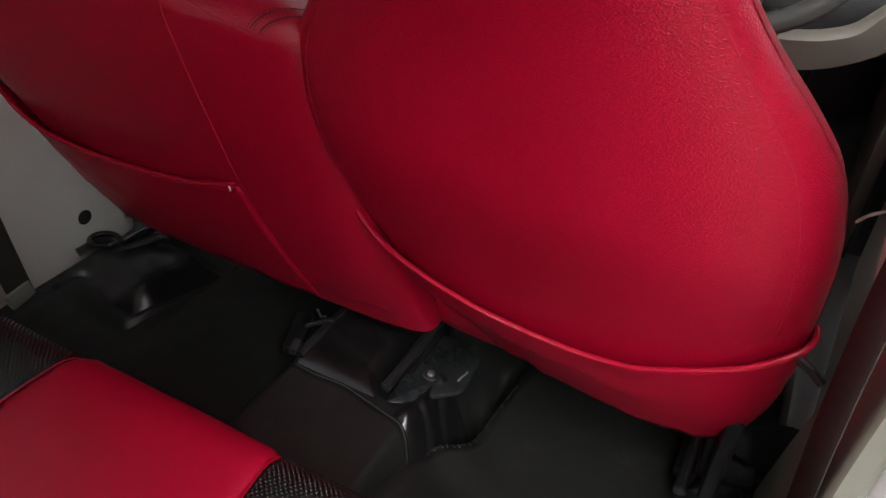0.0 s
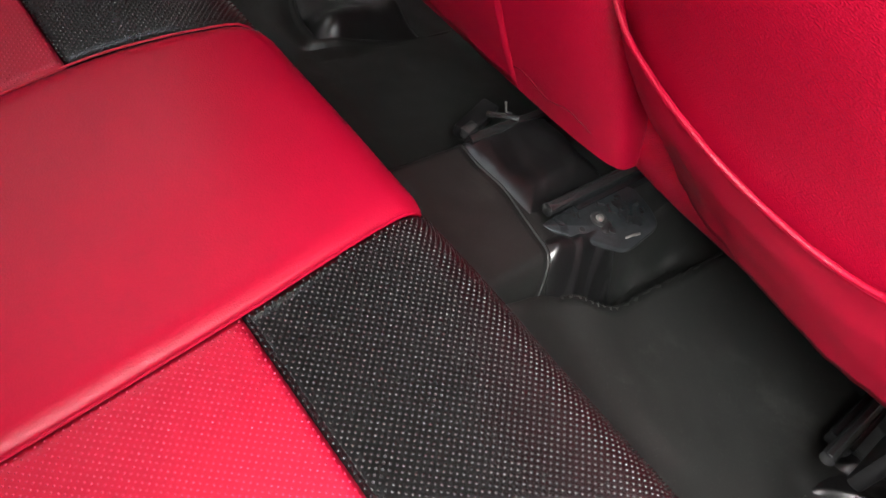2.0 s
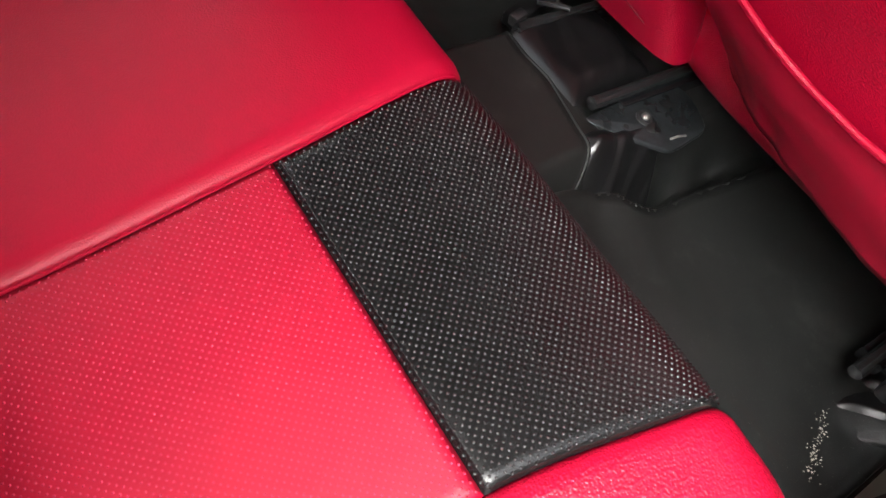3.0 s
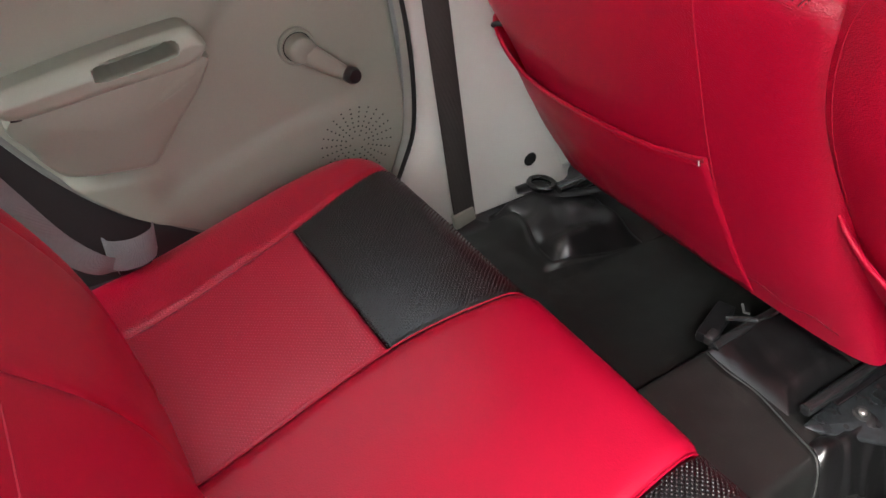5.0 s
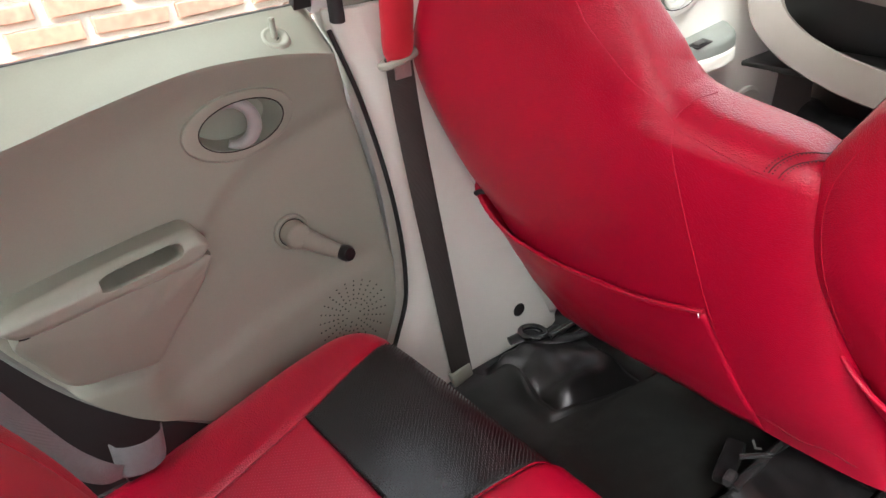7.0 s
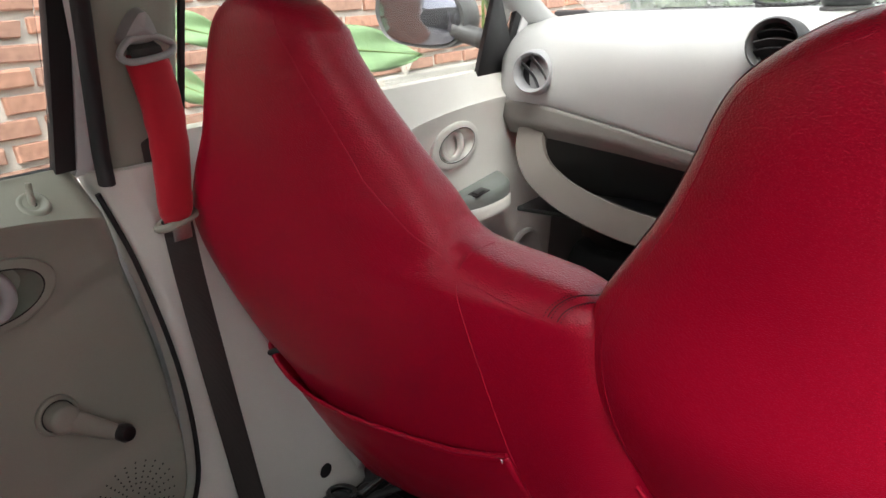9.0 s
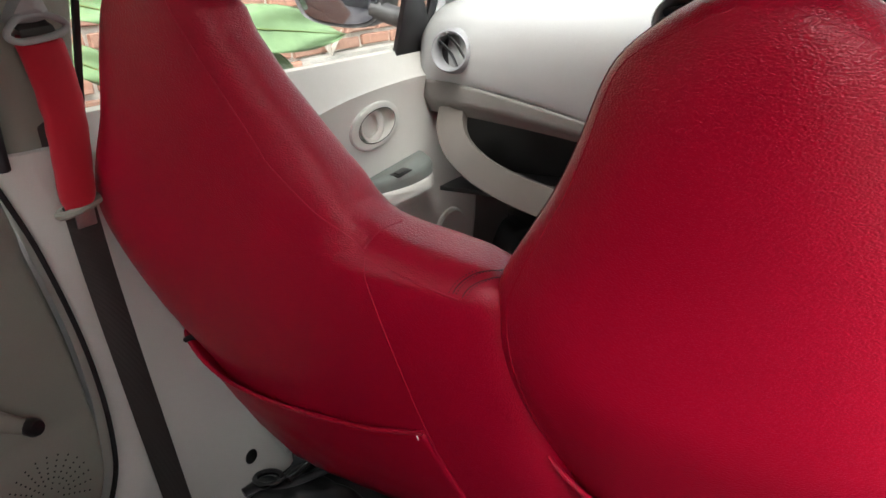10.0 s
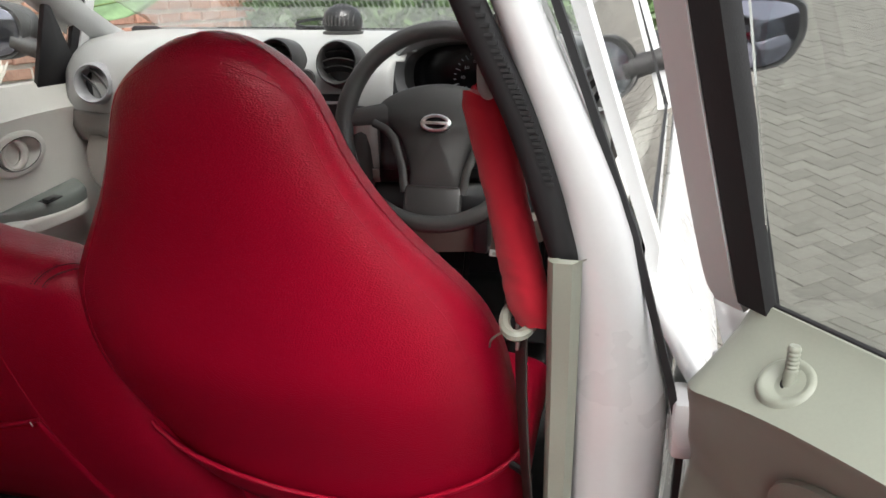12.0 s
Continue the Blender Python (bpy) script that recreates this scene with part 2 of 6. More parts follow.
switch_plastic = surface("grey_green_plastic", (0.19, 0.21, 0.195), 0.4, vary=0.06, big=5, fine=1000, bump=0.1, depth=0.0005)
dark_plastic = surface("dark_grey_plastic", (0.045, 0.044, 0.043), 0.45, vary=0.1, big=6, fine=900, bump=0.15, depth=0.0006)
wheel_plastic = surface("grey_wheel_polyurethane", (0.043, 0.042, 0.041), 0.5, vary=0.08, big=6, fine=1200, bump=0.15, depth=0.0006)
black_plastic = surface("black_plastic", (0.012, 0.012, 0.013), 0.35, vary=0.2, big=6, fine=900, bump=0.1, depth=0.0006)
black_rubber = surface("black_rubber", (0.014, 0.014, 0.015), 0.62, vary=0.2, big=8, fine=700, bump=0.2, depth=0.0008)
floor_vinyl = surface("black_floor_vinyl", (0.0115, 0.0126, 0.0120), 0.44, vary=0.25, big=5, fine=800, bump=0.3, depth=0.0008, dirt=(0.085, 0.086, 0.08, 0.4), dust=0.35)
gloss_vinyl = surface("creased_black_vinyl", (0.008, 0.008, 0.0085), 0.30, vary=0.25, big=9, fine=500, bump=0.25, depth=0.0012, spec=0.7, dirt=(0.04, 0.039, 0.037, 0.2), dust=0.15)
white_paint = surface("white_car_paint", (0.74, 0.745, 0.74), 0.28, vary=0.025, big=3, fine=400, bump=0.02, coat=0.6, dirt=(0.55, 0.53, 0.48, 0.03))
gloss_black = surface("gloss_black_enamel", (0.008, 0.008, 0.009), 0.13, vary=0.2, big=14, fine=300, bump=0.08, spec=0.6)
tray_plastic = surface("grey_beige_plastic", (0.125, 0.110, 0.095), 0.45, vary=0.05, big=4, fine=1100, bump=0.12, depth=0.0006)
rail_black = surface("satin_black_rail", (0.020, 0.020, 0.021), 0.22, vary=0.2, big=14, fine=300, bump=0.05, spec=0.9)
plate_steel = surface("oily_zinc_plate", (0.045, 0.052, 0.056), 0.28, metal=0.6, vary=0.5, big=16, fine=400, bump=0.15, dirt=(0.02, 0.02, 0.02, 0.8))
black_steel = surface("black_painted_steel", (0.015, 0.015, 0.016), 0.3, metal=0.3, vary=0.2, big=12, fine=500, bump=0.15)
bare_steel = surface("dull_zinc_steel", (0.42, 0.42, 0.40), 0.38, metal=0.85, vary=0.2, big=25, fine=500, bump=0.15, dirt=(0.2, 0.17, 0.14, 0.4))
worn_steel = surface("worn_black_steel", (0.045, 0.045, 0.046), 0.33, metal=0.5, vary=0.3, big=22, fine=400, bump=0.25, dirt=(0.30, 0.29, 0.27, 0.5))
chrome = surface("chrome", (0.85, 0.85, 0.86), 0.28, metal=1.0, vary=0.05, fine=300, bump=0.02)
# dark tint stands in for a dark reflection, put into the mirror's colour
mirror_glass = surface("mirror_glass", (0.20, 0.20, 0.235), 0.06, metal=1.0, vary=0.04, fine=60, bump=0.0, uneven=0.0)
sand_grain = surface("sand_grain", (0.42, 0.40, 0.34), 0.7, vary=0.3, fine=400, bump=0.1)
thread_white = surface("pale_thread", (0.75, 0.72, 0.68), 0.7, vary=0.05, fine=900, bump=0.2)
belt_black = surface("black_belt_webbing", (0.048, 0.043, 0.039), 0.7, vary=0.12, big=8, fine=450, bump=0.5, grain="weave", depth=0.0006)
belt_grey = surface("grey_belt_webbing", (0.21, 0.21, 0.22), 0.36, vary=0.1, big=8, fine=450, bump=0.5, grain="weave", depth=0.0006)
display_black = surface("cluster_black", (0.006, 0.006, 0.007), 0.2, vary=0.1, fine=200, bump=0.02)
dial_ink = surface("dial_ink", (0.35, 0.36, 0.37), 0.5, vary=0.05, fine=300, bump=0.02)
hole_black = surface("hole_shadow", (0.01, 0.01, 0.01), 0.8, vary=0.1, fine=300, bump=0.02)


def glass_material(name, tint):
    m, N, K, p = nodes_of(name)
    p.inputs["Base Color"].default_value = (*tint, 1)
    p.inputs["Transmission Weight"].default_value = 1.0
    p.inputs["IOR"].default_value = 1.45
    n = N.new("ShaderNodeTexNoise")
    n.inputs["Scale"].default_value = 18
    r = N.new("ShaderNodeMapRange")
    K.new(n.outputs[0], r.inputs[0])
    r.inputs[3].default_value, r.inputs[4].default_value = 0.0, 0.03
    K.new(r.outputs[0], p.inputs["Roughness"])
    return m


car_glass = glass_material("car_glass", (0.93, 0.96, 0.94))
tinted_glass = glass_material("tinted_glass", (0.76, 0.80, 0.79))


def pane(name, corners, parent, thick=0.004, glass=car_glass):
    """A glass pane between four corners."""
    a, b, c, d = (Vector(p) for p in corners)
    n = (b - a).cross(d - a).normalized() * thick
    bm = bmesh.new()
    f = [bm.verts.new(p) for p in (a, b, c, d)]
    g = [bm.verts.new(p + n) for p in (a, b, c, d)]
    bm.faces.new(f)
    bm.faces.new(g[::-1])
    for i in range(4):
        bm.faces.new((f[i], g[i], g[(i + 1) % 4], f[(i + 1) % 4]))
    ob = part(name, bm, glass, parent, smooth=False)
    ob.visible_shadow = False
    return ob

# ---- floor of the cabin ----
def floor_height(x, y):
    z = 0.0
    # tunnel down the middle
    z += 0.105 * sm(-0.118, -0.062, x) * (1 - sm(0.135, 0.205, x))
    # dents and folds where the covering is cut round the seat rails
    k = sm(0.30, 0.36, y) * (1 - sm(0.52, 0.6, y))
    fold = k * sm(0.04, 0.1, x) * (1 - sm(0.2, 0.27, x))
    z -= 0.03 * fold * (1 - sm(0.19, 0.24, x))
    z += fold * 0.014 * math.sin(38 * x + 24 * y + 2.2 * noise.noise(Vector((x * 14, y * 14, 3))))
    # mounts of the outer rails
    for s in (-1, 1):
        a = sm(0.385 if s < 0 else 0.49, 0.455 if s < 0 else 0.53, s * x) * (1 - sm(0.60, 0.63, s * x)) * sm(0.275 if s < 0 else 0.385, 0.35 if s < 0 else 0.445, y) * (1 - sm(0.47, 0.52, y))
        z += a * (0.042 if s < 0 else 0.022) + a * (0.012 * noise.noise(Vector((x * 22, y * 22, 1))))
        z += 0.035 * sm(0.60, 0.66, s * x)
    z += 0.012 * sm(0.5, 0.7, y) - 0.10 * sm(0.62, 0.78, y) * (1 - sm(-0.09, -0.05, x) * (1 - sm(0.12, 0.19, x)))
    z += 0.32 * sm(1.15, 1.5, y)
    z += 0.004 * noise.noise(Vector((x * 9, y * 9, 0))) + 0.0015 * noise.noise(Vector((x * 30, y * 30, 5)))
    return z


xs = [-0.70 + 1.40 * i / 160 for i in range(161)]
ys = [-0.62 + 2.17 * j / 200 for j in range(201)]
cabin_floor = part("floor", grid([[(x, y, floor_height(x, y)) for x in xs] for y in ys]), floor_vinyl, solid=0.01)
tagged(cabin_floor, "black vinyl car floor covering with a raised centre tunnel", "floor", kind="structure")


# loose mat lying over the tunnel, with a bound front edge
mat_piece = thing("tunnel_mat", (0.03, 0.22, 0.11), "dusty black vinyl mat over the centre tunnel", "floor mat")


def mat_top(x, y):
    return floor_height(x, min(y, 0.28)) + 0.006


def mat_front(x):
    return curve1([(-0.105, 0.294), (-0.059, 0.296), (0.037, 0.289), (0.11, 0.280), (0.15, 0.262), (0.18, 0.225)], x) + 0.003 * math.sin(47 * x)


rows = []
for j in range(25):
    r = []
    for i in range(49):
        x = -0.105 + 0.285 * i / 48
        y = 0.0 + (mat_front(x) - 0.0) * j / 24
        r.append((x, y, mat_top(x, y)))
    rows.append(r)
part("mat", grid(rows), floor_vinyl, mat_piece, solid=0.005)
part("bound_edge", tube([(p[0], p[1], p[2] - 0.001) for p in smooth_line(rows[-1], 3)], [0.0024 + 0.0007 * (k % 2) * sm(70, 110, k) for k in range(3 * 48 + 1)], 6), floor_vinyl, mat_piece, "worn overlocked edge")

# foot-well mat at the driver's side with a rolled rear edge
foot_mat = thing("footwell_mat", (0.38, 0.25, 0.0), "black floor mat with a curled sewn edge behind the driver's seat", "floor mat")
edge = smooth_line([(0.150, 0.10, 0.075), (0.160, 0.20, 0.068), (0.168, 0.262, 0.052), (0.186, 0.308, 0.050), (0.208, 0.330, 0.044), (0.224, 0.362, 0.036), (0.226, 0.44, 0.030), (0.232, 0.54, 0.024), (0.24, 0.72, 0.02)], 8)
part("bound_edge", tube(edge, [0.0042 + 0.0012 * math.sin(2.6 * k) for k in range(len(edge))], 8), floor_vinyl, foot_mat, "ribbed sewn edge")
rows = []
for k, p in enumerate(edge):
    r = []
    for i in range(30):
        t = i / 29
        x = p.x + (0.62 - p.x) * t
        y = p.y + (0.05 + 0.2 * (p.y - 0.05) - p.y) * t * 0.3
        lay = floor_height(x, y) + 0.004
        hang = p.z * (1 - t) ** 2.2 + lay * (1 - (1 - t) ** 2.2)
        r.append((x, y, max(lay, hang) + 0.003 * noise.noise(Vector((x * 8, y * 8, 9))) * min(1, 6 * t)))
    rows.append(r)
part("mat", grid(rows), floor_vinyl, foot_mat, solid=0.004)

# matte covering of the passenger's footwell, cut out round the outer rail mount
left_mat = thing("footwell_mat", (-0.35, 0.2, 0.0), "matte black floor covering cut out round the passenger's rail mount", "floor mat")


def left_front(x):
    """How far forward the covering reaches."""
    return curve1([(-0.635, 0.258), (-0.58, 0.330), (-0.50, 0.312), (-0.445, 0.305), (-0.425, 0.312), (-0.412, 0.36), (-0.402, 0.43), (-0.394, 0.50), (-0.388, 0.60), (-0.10, 0.62)], x)


rows = []
for j in range(41):
    r = []
    for i in range(121):
        x = -0.635 + 0.51 * i / 120
        y = left_front(x) * j / 40
        lip = 0.010 * sm(0.93, 1.0, j / 40) * sm(-0.60, -0.50, x) * (1 - sm(-0.42, -0.39, x))
        r.append((x, y, floor_height(x, y) + 0.007 + lip + 0.0022 * noise.noise(Vector((x * 6, y * 6, 3)))))
    rows.append(r)
part("mat", grid(rows), floor_vinyl, left_mat, solid=0.006)
part("cut_edge", tube([(p[0], p[1], p[2] - 0.002) for p in rows[-1][12:72]], 0.0038, 8), gloss_vinyl, left_mat, "glossy cut edge")


def fold(x, y, angle, pitch, sharp):
    """Sharp pleats: a bent saw-tooth across a direction."""
    u = x * math.cos(angle) + y * math.sin(angle) + 0.010 * noise.noise(Vector((x * 18, y * 18, angle)))
    f = (u / pitch) % 1.0
    return (f / sharp if f < sharp else (1 - f) / (1 - sharp))


# glossy vinyl round the rail anchors: draped, with a few sharp pleats
for cx, cy, w, d, lump, pleat, angle, pitch in (
        (0.180, 0.338, 0.125, 0.15, 0.010, 0.017, 0.75, 0.040),
        (-0.005, 0.380, 0.17, 0.17, 0.022, 0.004, 1.2, 0.055),
        (-0.505, 0.405, 0.26, 0.22, 0.016, 0.004, 0.3, 0.085),
        (0.592, 0.455, 0.15, 0.17, 0.004, 0.009, 2.2, 0.040)):
    base = thing("vinyl_flap", (cx, cy, floor_height(cx, cy)), "glossy black vinyl draped and pleated round a seat rail anchor", "floor covering", "vinyl flaps")
    rows = []
    for j in range(61):
        r = []
        for i in range(61):
            u, v = i / 60 - 0.5, j / 60 - 0.5
            x, y = cx + w * u, cy + d * v
            e = max(abs(u), abs(v)) * 2
            soft = noise.noise(Vector((x * 13, y * 13, cx))) * 0.6 + 0.4
            h = lump * soft * (1 - e ** 3) + pleat * fold(x, y, angle, pitch, 0.28) * (0.4 + 0.6 * soft) * (1 - e ** 4)
            r.append((x, y, floor_height(x, y) - 0.012 * e ** 6 + 0.006 + max(-0.002, h)))
        rows.append(r)
    part("creased_vinyl", grid(rows), gloss_vinyl, base, solid=0.003)

# scuffed sand lying on the covering behind the driver's seat
grit = random.Random(21)
verts, faces = [], []
for k in range(260):
    t = grit.random()
    if k < 150:
        x, y = 0.460 + 0.075 * t + grit.gauss(0, 0.006), 0.290 - 0.075 * t + grit.gauss(0, 0.006)
    else:
        x, y = 0.537 + 0.045 * t + grit.gauss(0, 0.005), 0.384 - 0.085 * t + grit.gauss(0, 0.005)
    q = grit.uniform(0.0004, 0.0013) * (1.5 if k % 17 == 0 else 1)
    z = floor_height(x, y) + 0.0092
    c = len(verts)
    verts += [(x + q, y, z), (x, y + q, z), (x - q, y, z), (x, y - q, z), (x + q * 0.3, y, z + q * 1.3)]
    faces += [(c, c + 1, c + 4), (c + 1, c + 2, c + 4), (c + 2, c + 3, c + 4), (c + 3, c, c + 4)]
me = bpy.data.meshes.new("sand_grains")
me.from_pydata(verts, [], faces)
me.materials.append(sand_grain)
tagged(new("sand_grains", me), "pale sand grains scuffed over the black floor", "sand", kind="stuff")

# ---- front seats ----
BACK = [(0.16, 0.385), (0.24, 0.342), (0.30, 0.312), (0.43, 0.258), (0.55, 0.216), (0.66, 0.180), (0.80, 0.136), (0.90, 0.108), (0.98, 0.096)]
DEPTH = [(0.16, 0.06), (0.24, 0.11), (0.35, 0.14), (0.55, 0.15), (0.68, 0.14), (0.78, 0.115), (0.9, 0.10), (0.955, 0.085), (0.972, 0.05), (0.98, 0.012)]


class SeatShape:
    """Outline of a seat back: inner and outer side by height; sign -1 mirrors it to the other side of the car."""

    def __init__(self, sign, inner, outer, lift=0.0, bottom=0.235, wing=None):
        self.sign, self.inner, self.outer, self.lift, self.bottom, self.wing = sign, inner, outer, lift, bottom, wing

    def low(self, z):
        """Height on the common table of a height on this seat."""
        return z - self.lift * sm(0.55, 0.9, z)

    def point(self, z, ang, grow=0.0):
        zt = self.low(z)
        a, b = curve1(self.inner, zt), curve1(self.outer, zt)
        cx, hw = (a + b) / 2, (b - a) / 2 + grow
        if self.wing:
            cx = max(cx, 0.30)
            hw = b - cx + grow
        top = sm(0.93, 0.978, zt)
        d = curve1(DEPTH, zt) + 2 * grow
        yb = curve1(BACK, zt) - grow + top * (0.045 - d * 0.5 + 0.006)
        if self.sign > 0:
            yb -= 0.017 * math.exp(-((zt - 0.565) / 0.10) ** 2)
        c, s = math.cos(ang), math.sin(ang)
        n = 0.62 - 0.1 * top
        if self.sign < 0 and s < 0:
            n -= 0.30 * (sm(0.40, 0.52, zt) * (1 - sm(0.86, 0.96, zt)) if c > 0 else 1 - sm(0.66, 0.82, zt))
        x = cx + hw * math.copysign(abs(c) ** n, c)
        ny = 0.50
        if self.sign < 0 and s < 0 and c < 0:
            soft_edge = sm(0.70, 0.80, zt)
            n += 0.22 * soft_edge
            ny += 0.34 * soft_edge
        y = yb + d / 2 + d / 2 * math.copysign(abs(s) ** ny, s)
        if self.wing and c < 0:
            # the upper edge of the widening piece rolls down towards the back
            back = max(0.0, 1 - (y - yb) / 0.055) ** 1.5
            a = interp(self.wing, zt + 0.022 * back * (1 - sm(0.70, 0.74, zt)))
            x = cx - (cx - a + grow) * abs(c) ** n
        # a gentle crown across the back
        if s < 0 and (self.sign > 0 or x > cx):
            y += (0.022 if self.sign > 0 else 0.006) * (abs(x - cx) / max(hw, 0.02)) ** 2.2
        if self.sign > 0:
            # the cover hangs lower towards the door
            z += 0.044 * (1 - sm(0.06, 0.56, x)) * (1 - sm(0.20, 0.36, z))
        return Vector((self.sign * x, y, z))

    def angle(self, x, z):
        """Angle on the rear side at which the back lies x from the middle of the car."""
        lo, hi = math.pi, math.tau
        for k in range(40):
            mid = (lo + hi) / 2
            if abs(self.point(z, mid).x) * (1 if self.point(z, mid).x * self.sign > 0 else -1) < x:
                lo = mid
            else:
                hi = mid
        return (lo + hi) / 2

    def on_back(self, x, z, grow=0.0):
        return self.point(z, self.angle(x, z), grow)


INNER = [(0.16, 0.18), (0.235, 0.142), (0.30, 0.104), (0.36, 0.072), (0.43, 0.04), (0.50, 0.018), (0.60, 0.006), (0.66, 0.012), (0.70, 0.032), (0.75, 0.068), (0.80, 0.104), (0.85, 0.133), (0.90, 0.158), (0.925, 0.176), (0.948, 0.206), (0.964, 0.234), (0.972, 0.255), (0.9765, 0.279)]
OUTER = [(0.16, 0.545), (0.235, 0.562), (0.30, 0.573), (0.36, 0.577), (0.43, 0.579), (0.50, 0.576), (0.60, 0.563), (0.66, 0.541), (0.70, 0.512), (0.75, 0.469), (0.80, 0.433), (0.85, 0.407), (0.90, 0.390), (0.925, 0.378), (0.948, 0.356), (0.964, 0.332), (0.972, 0.313), (0.9765, 0.289)]


def seat_back(shape, base, top):
    rows = []
    zs = [shape.bottom + (top - shape.bottom) * (1 - (1 - k / 70) ** 1.35) for k in range(71)]
    if shape.wing:
        zs = sorted([z for z in zs if not 0.64 < z < 0.76] + [0.64 + 0.0022 * k for k in range(55)])
    n = 144 if shape.wing else 96
    for z in zs:
        rows.append([shape.point(z, math.tau * k / n) for k in range(n)])
    bm = grid(rows, closed=True, caps=True)
    if not shape.wing:
        return part("backrest", bm, red_leather, base)
    # cut along the upright seam
    bm2 = bm.copy()

    def inside(f):
        c = f.calc_center_median()
        return c.x > -seam_x(c.z) and c.z < 0.735
    bmesh.ops.delete(bm, geom=[f for f in bm.faces if inside(f)], context="FACES")
    bmesh.ops.delete(bm2, geom=[f for f in bm2.faces if not inside(f)], context="FACES")
    part("backrest", bm, red_leather, base)
    return part("widening_piece", bm2, red_leather, base)


def seam_x(z):
    """The upright seam between the passenger's seat proper and its widening piece."""
    return curve1([(0.18, 0.072), (0.30, 0.088), (0.432, 0.104), (0.57, 0.113), (0.70, 0.122), (0.76, 0.13)], z)


def seam_on(shape, base, path, r=0.0010, name="seam", grow=0.0003):
    pts = [shape.point(z, a, grow) for z, a in path]
    return part(name, tube(pts, r, 5), red_thread, base)


def pocket(shape, base, top_table, bottom, a0, a1):
    """The map pocket sewn across the back: a sagging panel with a rolled upper edge."""
    rows, lip = [], []
    n = 60
    for j in range(17):
        t = j / 16
        r = []
        for i in range(n + 1):
            ang = a0 + (a1 - a0) * i / n
            x = abs(shape.point(0.4, ang).x)
            zt = curve1(top_table, x)
            z = bottom + (zt - bottom) * t
            w = math.sin(math.pi * i / n) ** 0.7
            fold = 0.0022 * noise.noise(Vector((x * 16, z * 34, 2))) + 0.004 * (1 - t) * noise.noise(Vector((x * 30, z * 9, 7)))
            g = 0.003 + (0.012 * t ** 1.5 + 0.004 * math.sin(math.pi * t)) * w + fold
            p = shape.point(z, ang, g)
            r.append(p)
            if j == 16:
                lip.append(p + Vector((0, -0.001, 0.001)))
        rows.append(r)
    pk = part("map_pocket", grid(rows), red_smooth, base, solid=0.003)
    part("rolled_edge", tube(lip, [0.0037 + 0.0003 * math.sin(2.1 * k) for k in range(len(lip))], 8), red_leather, pk)
    return pk


def seat_cushion(sign, base, x0, x1):
    rows = []
    for k in range(25):
        y = 0.42 + 0.46 * k / 24
        zt = 0.30 + 0.035 * math.sin(math.pi * k / 24) + 0.03 * k / 24
        e = 1 - abs(k / 12 - 1) ** 8
        cx, hw, h = (x0 + x1) / 2, (x1 - x0) / 2, 0.085 * e + 0.01
        rows.append([Vector((sign * (cx + hw * math.copysign(abs(math.cos(t)) ** 0.45, math.cos(t))), y, zt - 0.09 + h * math.copysign(abs(math.sin(t)) ** 0.6, math.sin(t)) + 0.02 * abs(math.cos(t)) ** 4)) for t in (math.tau * q / 40 for q in range(40))])
    return part("cushion", grid(rows, closed=True, caps=True), red_leather, base)


def bolster(shape, base, side):
    """Forward wing at the outer side of the backrest."""
    rows = []
    for k in range(21):
        z = 0.36 + 0.30 * k / 20
        e = math.sin(math.pi * (0.12 + 0.8 * k / 20)) ** 0.6
        c = shape.point(z, side)
        c = Vector((c.x - shape.sign * math.copysign(0.034, math.cos(side)), c.y + 0.10, z))
        rows.append([c + Vector((0.036 * e * math.cos(t), 0.085 * e * math.sin(t), 0)) for t in (math.tau * q / 20 for q in range(20))])
    return part("side_bolster", grid(rows, closed=True, caps=True), red_leather, base)


def seat_rail(base, x, y0, y1, z, bolt=True):
    rail = part("rail", tube([(x, y0 - 0.001, z), (x, y0, z), (x, y1, z)], [0.0075, 0.0092, 0.0092], 18), rail_black, base)
    part("rail_channel", box((x, (y0 + y1) / 2 + 0.05, z - 0.018), (0.034, y1 - y0, 0.022), 0.004), gloss_black, base)
    return rail


driver = thing("driver_seat", (0.29, 0.45, 0.0), "red leatherette driver's seat with integrated headrest and sagging map pocket", "car seat", "front seats")
ds = SeatShape(1, INNER, OUTER, bottom=0.197)
seat_back(ds, driver, 0.9765)
POCKET_R = [(0.03, 0.445), (0.068, 0.432), (0.10, 0.405), (0.15, 0.385), (0.20, 0.373), (0.27, 0.360), (0.34, 0.356), (0.41, 0.365), (0.47, 0.390), (0.52, 0.416), (0.575, 0.455), (0.60, 0.46)]
pocket(ds, driver, POCKET_R, 0.199, math.pi * 1.03, math.tau - 0.03)
# welt that parts the back panel from the side strip, round the headrest and down both flanks
for a, g in ((-0.62, -1), (math.pi + 0.62, 1)):
    seam_on(ds, driver, r=0.0008, grow=-0.0002, path=[(0.46 + 0.505 * k / 60, a + g * (math.pi / 2 - 0.62) * sm(0.90, 0.968, 0.46 + 0.505 * k / 60) ** 2) for k in range(61)])
bolster(ds, driver, math.pi)
seat_cushion(1, driver, 0.04, 0.57)
seat_rail(driver, 0.084, 0.320, 0.80, 0.114)
seat_rail(driver, 0.52, 0.40, 0.85, 0.07)
plate = smooth_loop([(0.094, 0.312), (0.100, 0.305), (0.128, 0.330), (0.150, 0.355), (0.166, 0.372), (0.180, 0.392), (0.178, 0.430), (0.165, 0.475), (0.100, 0.480), (0.090, 0.40)], 5)
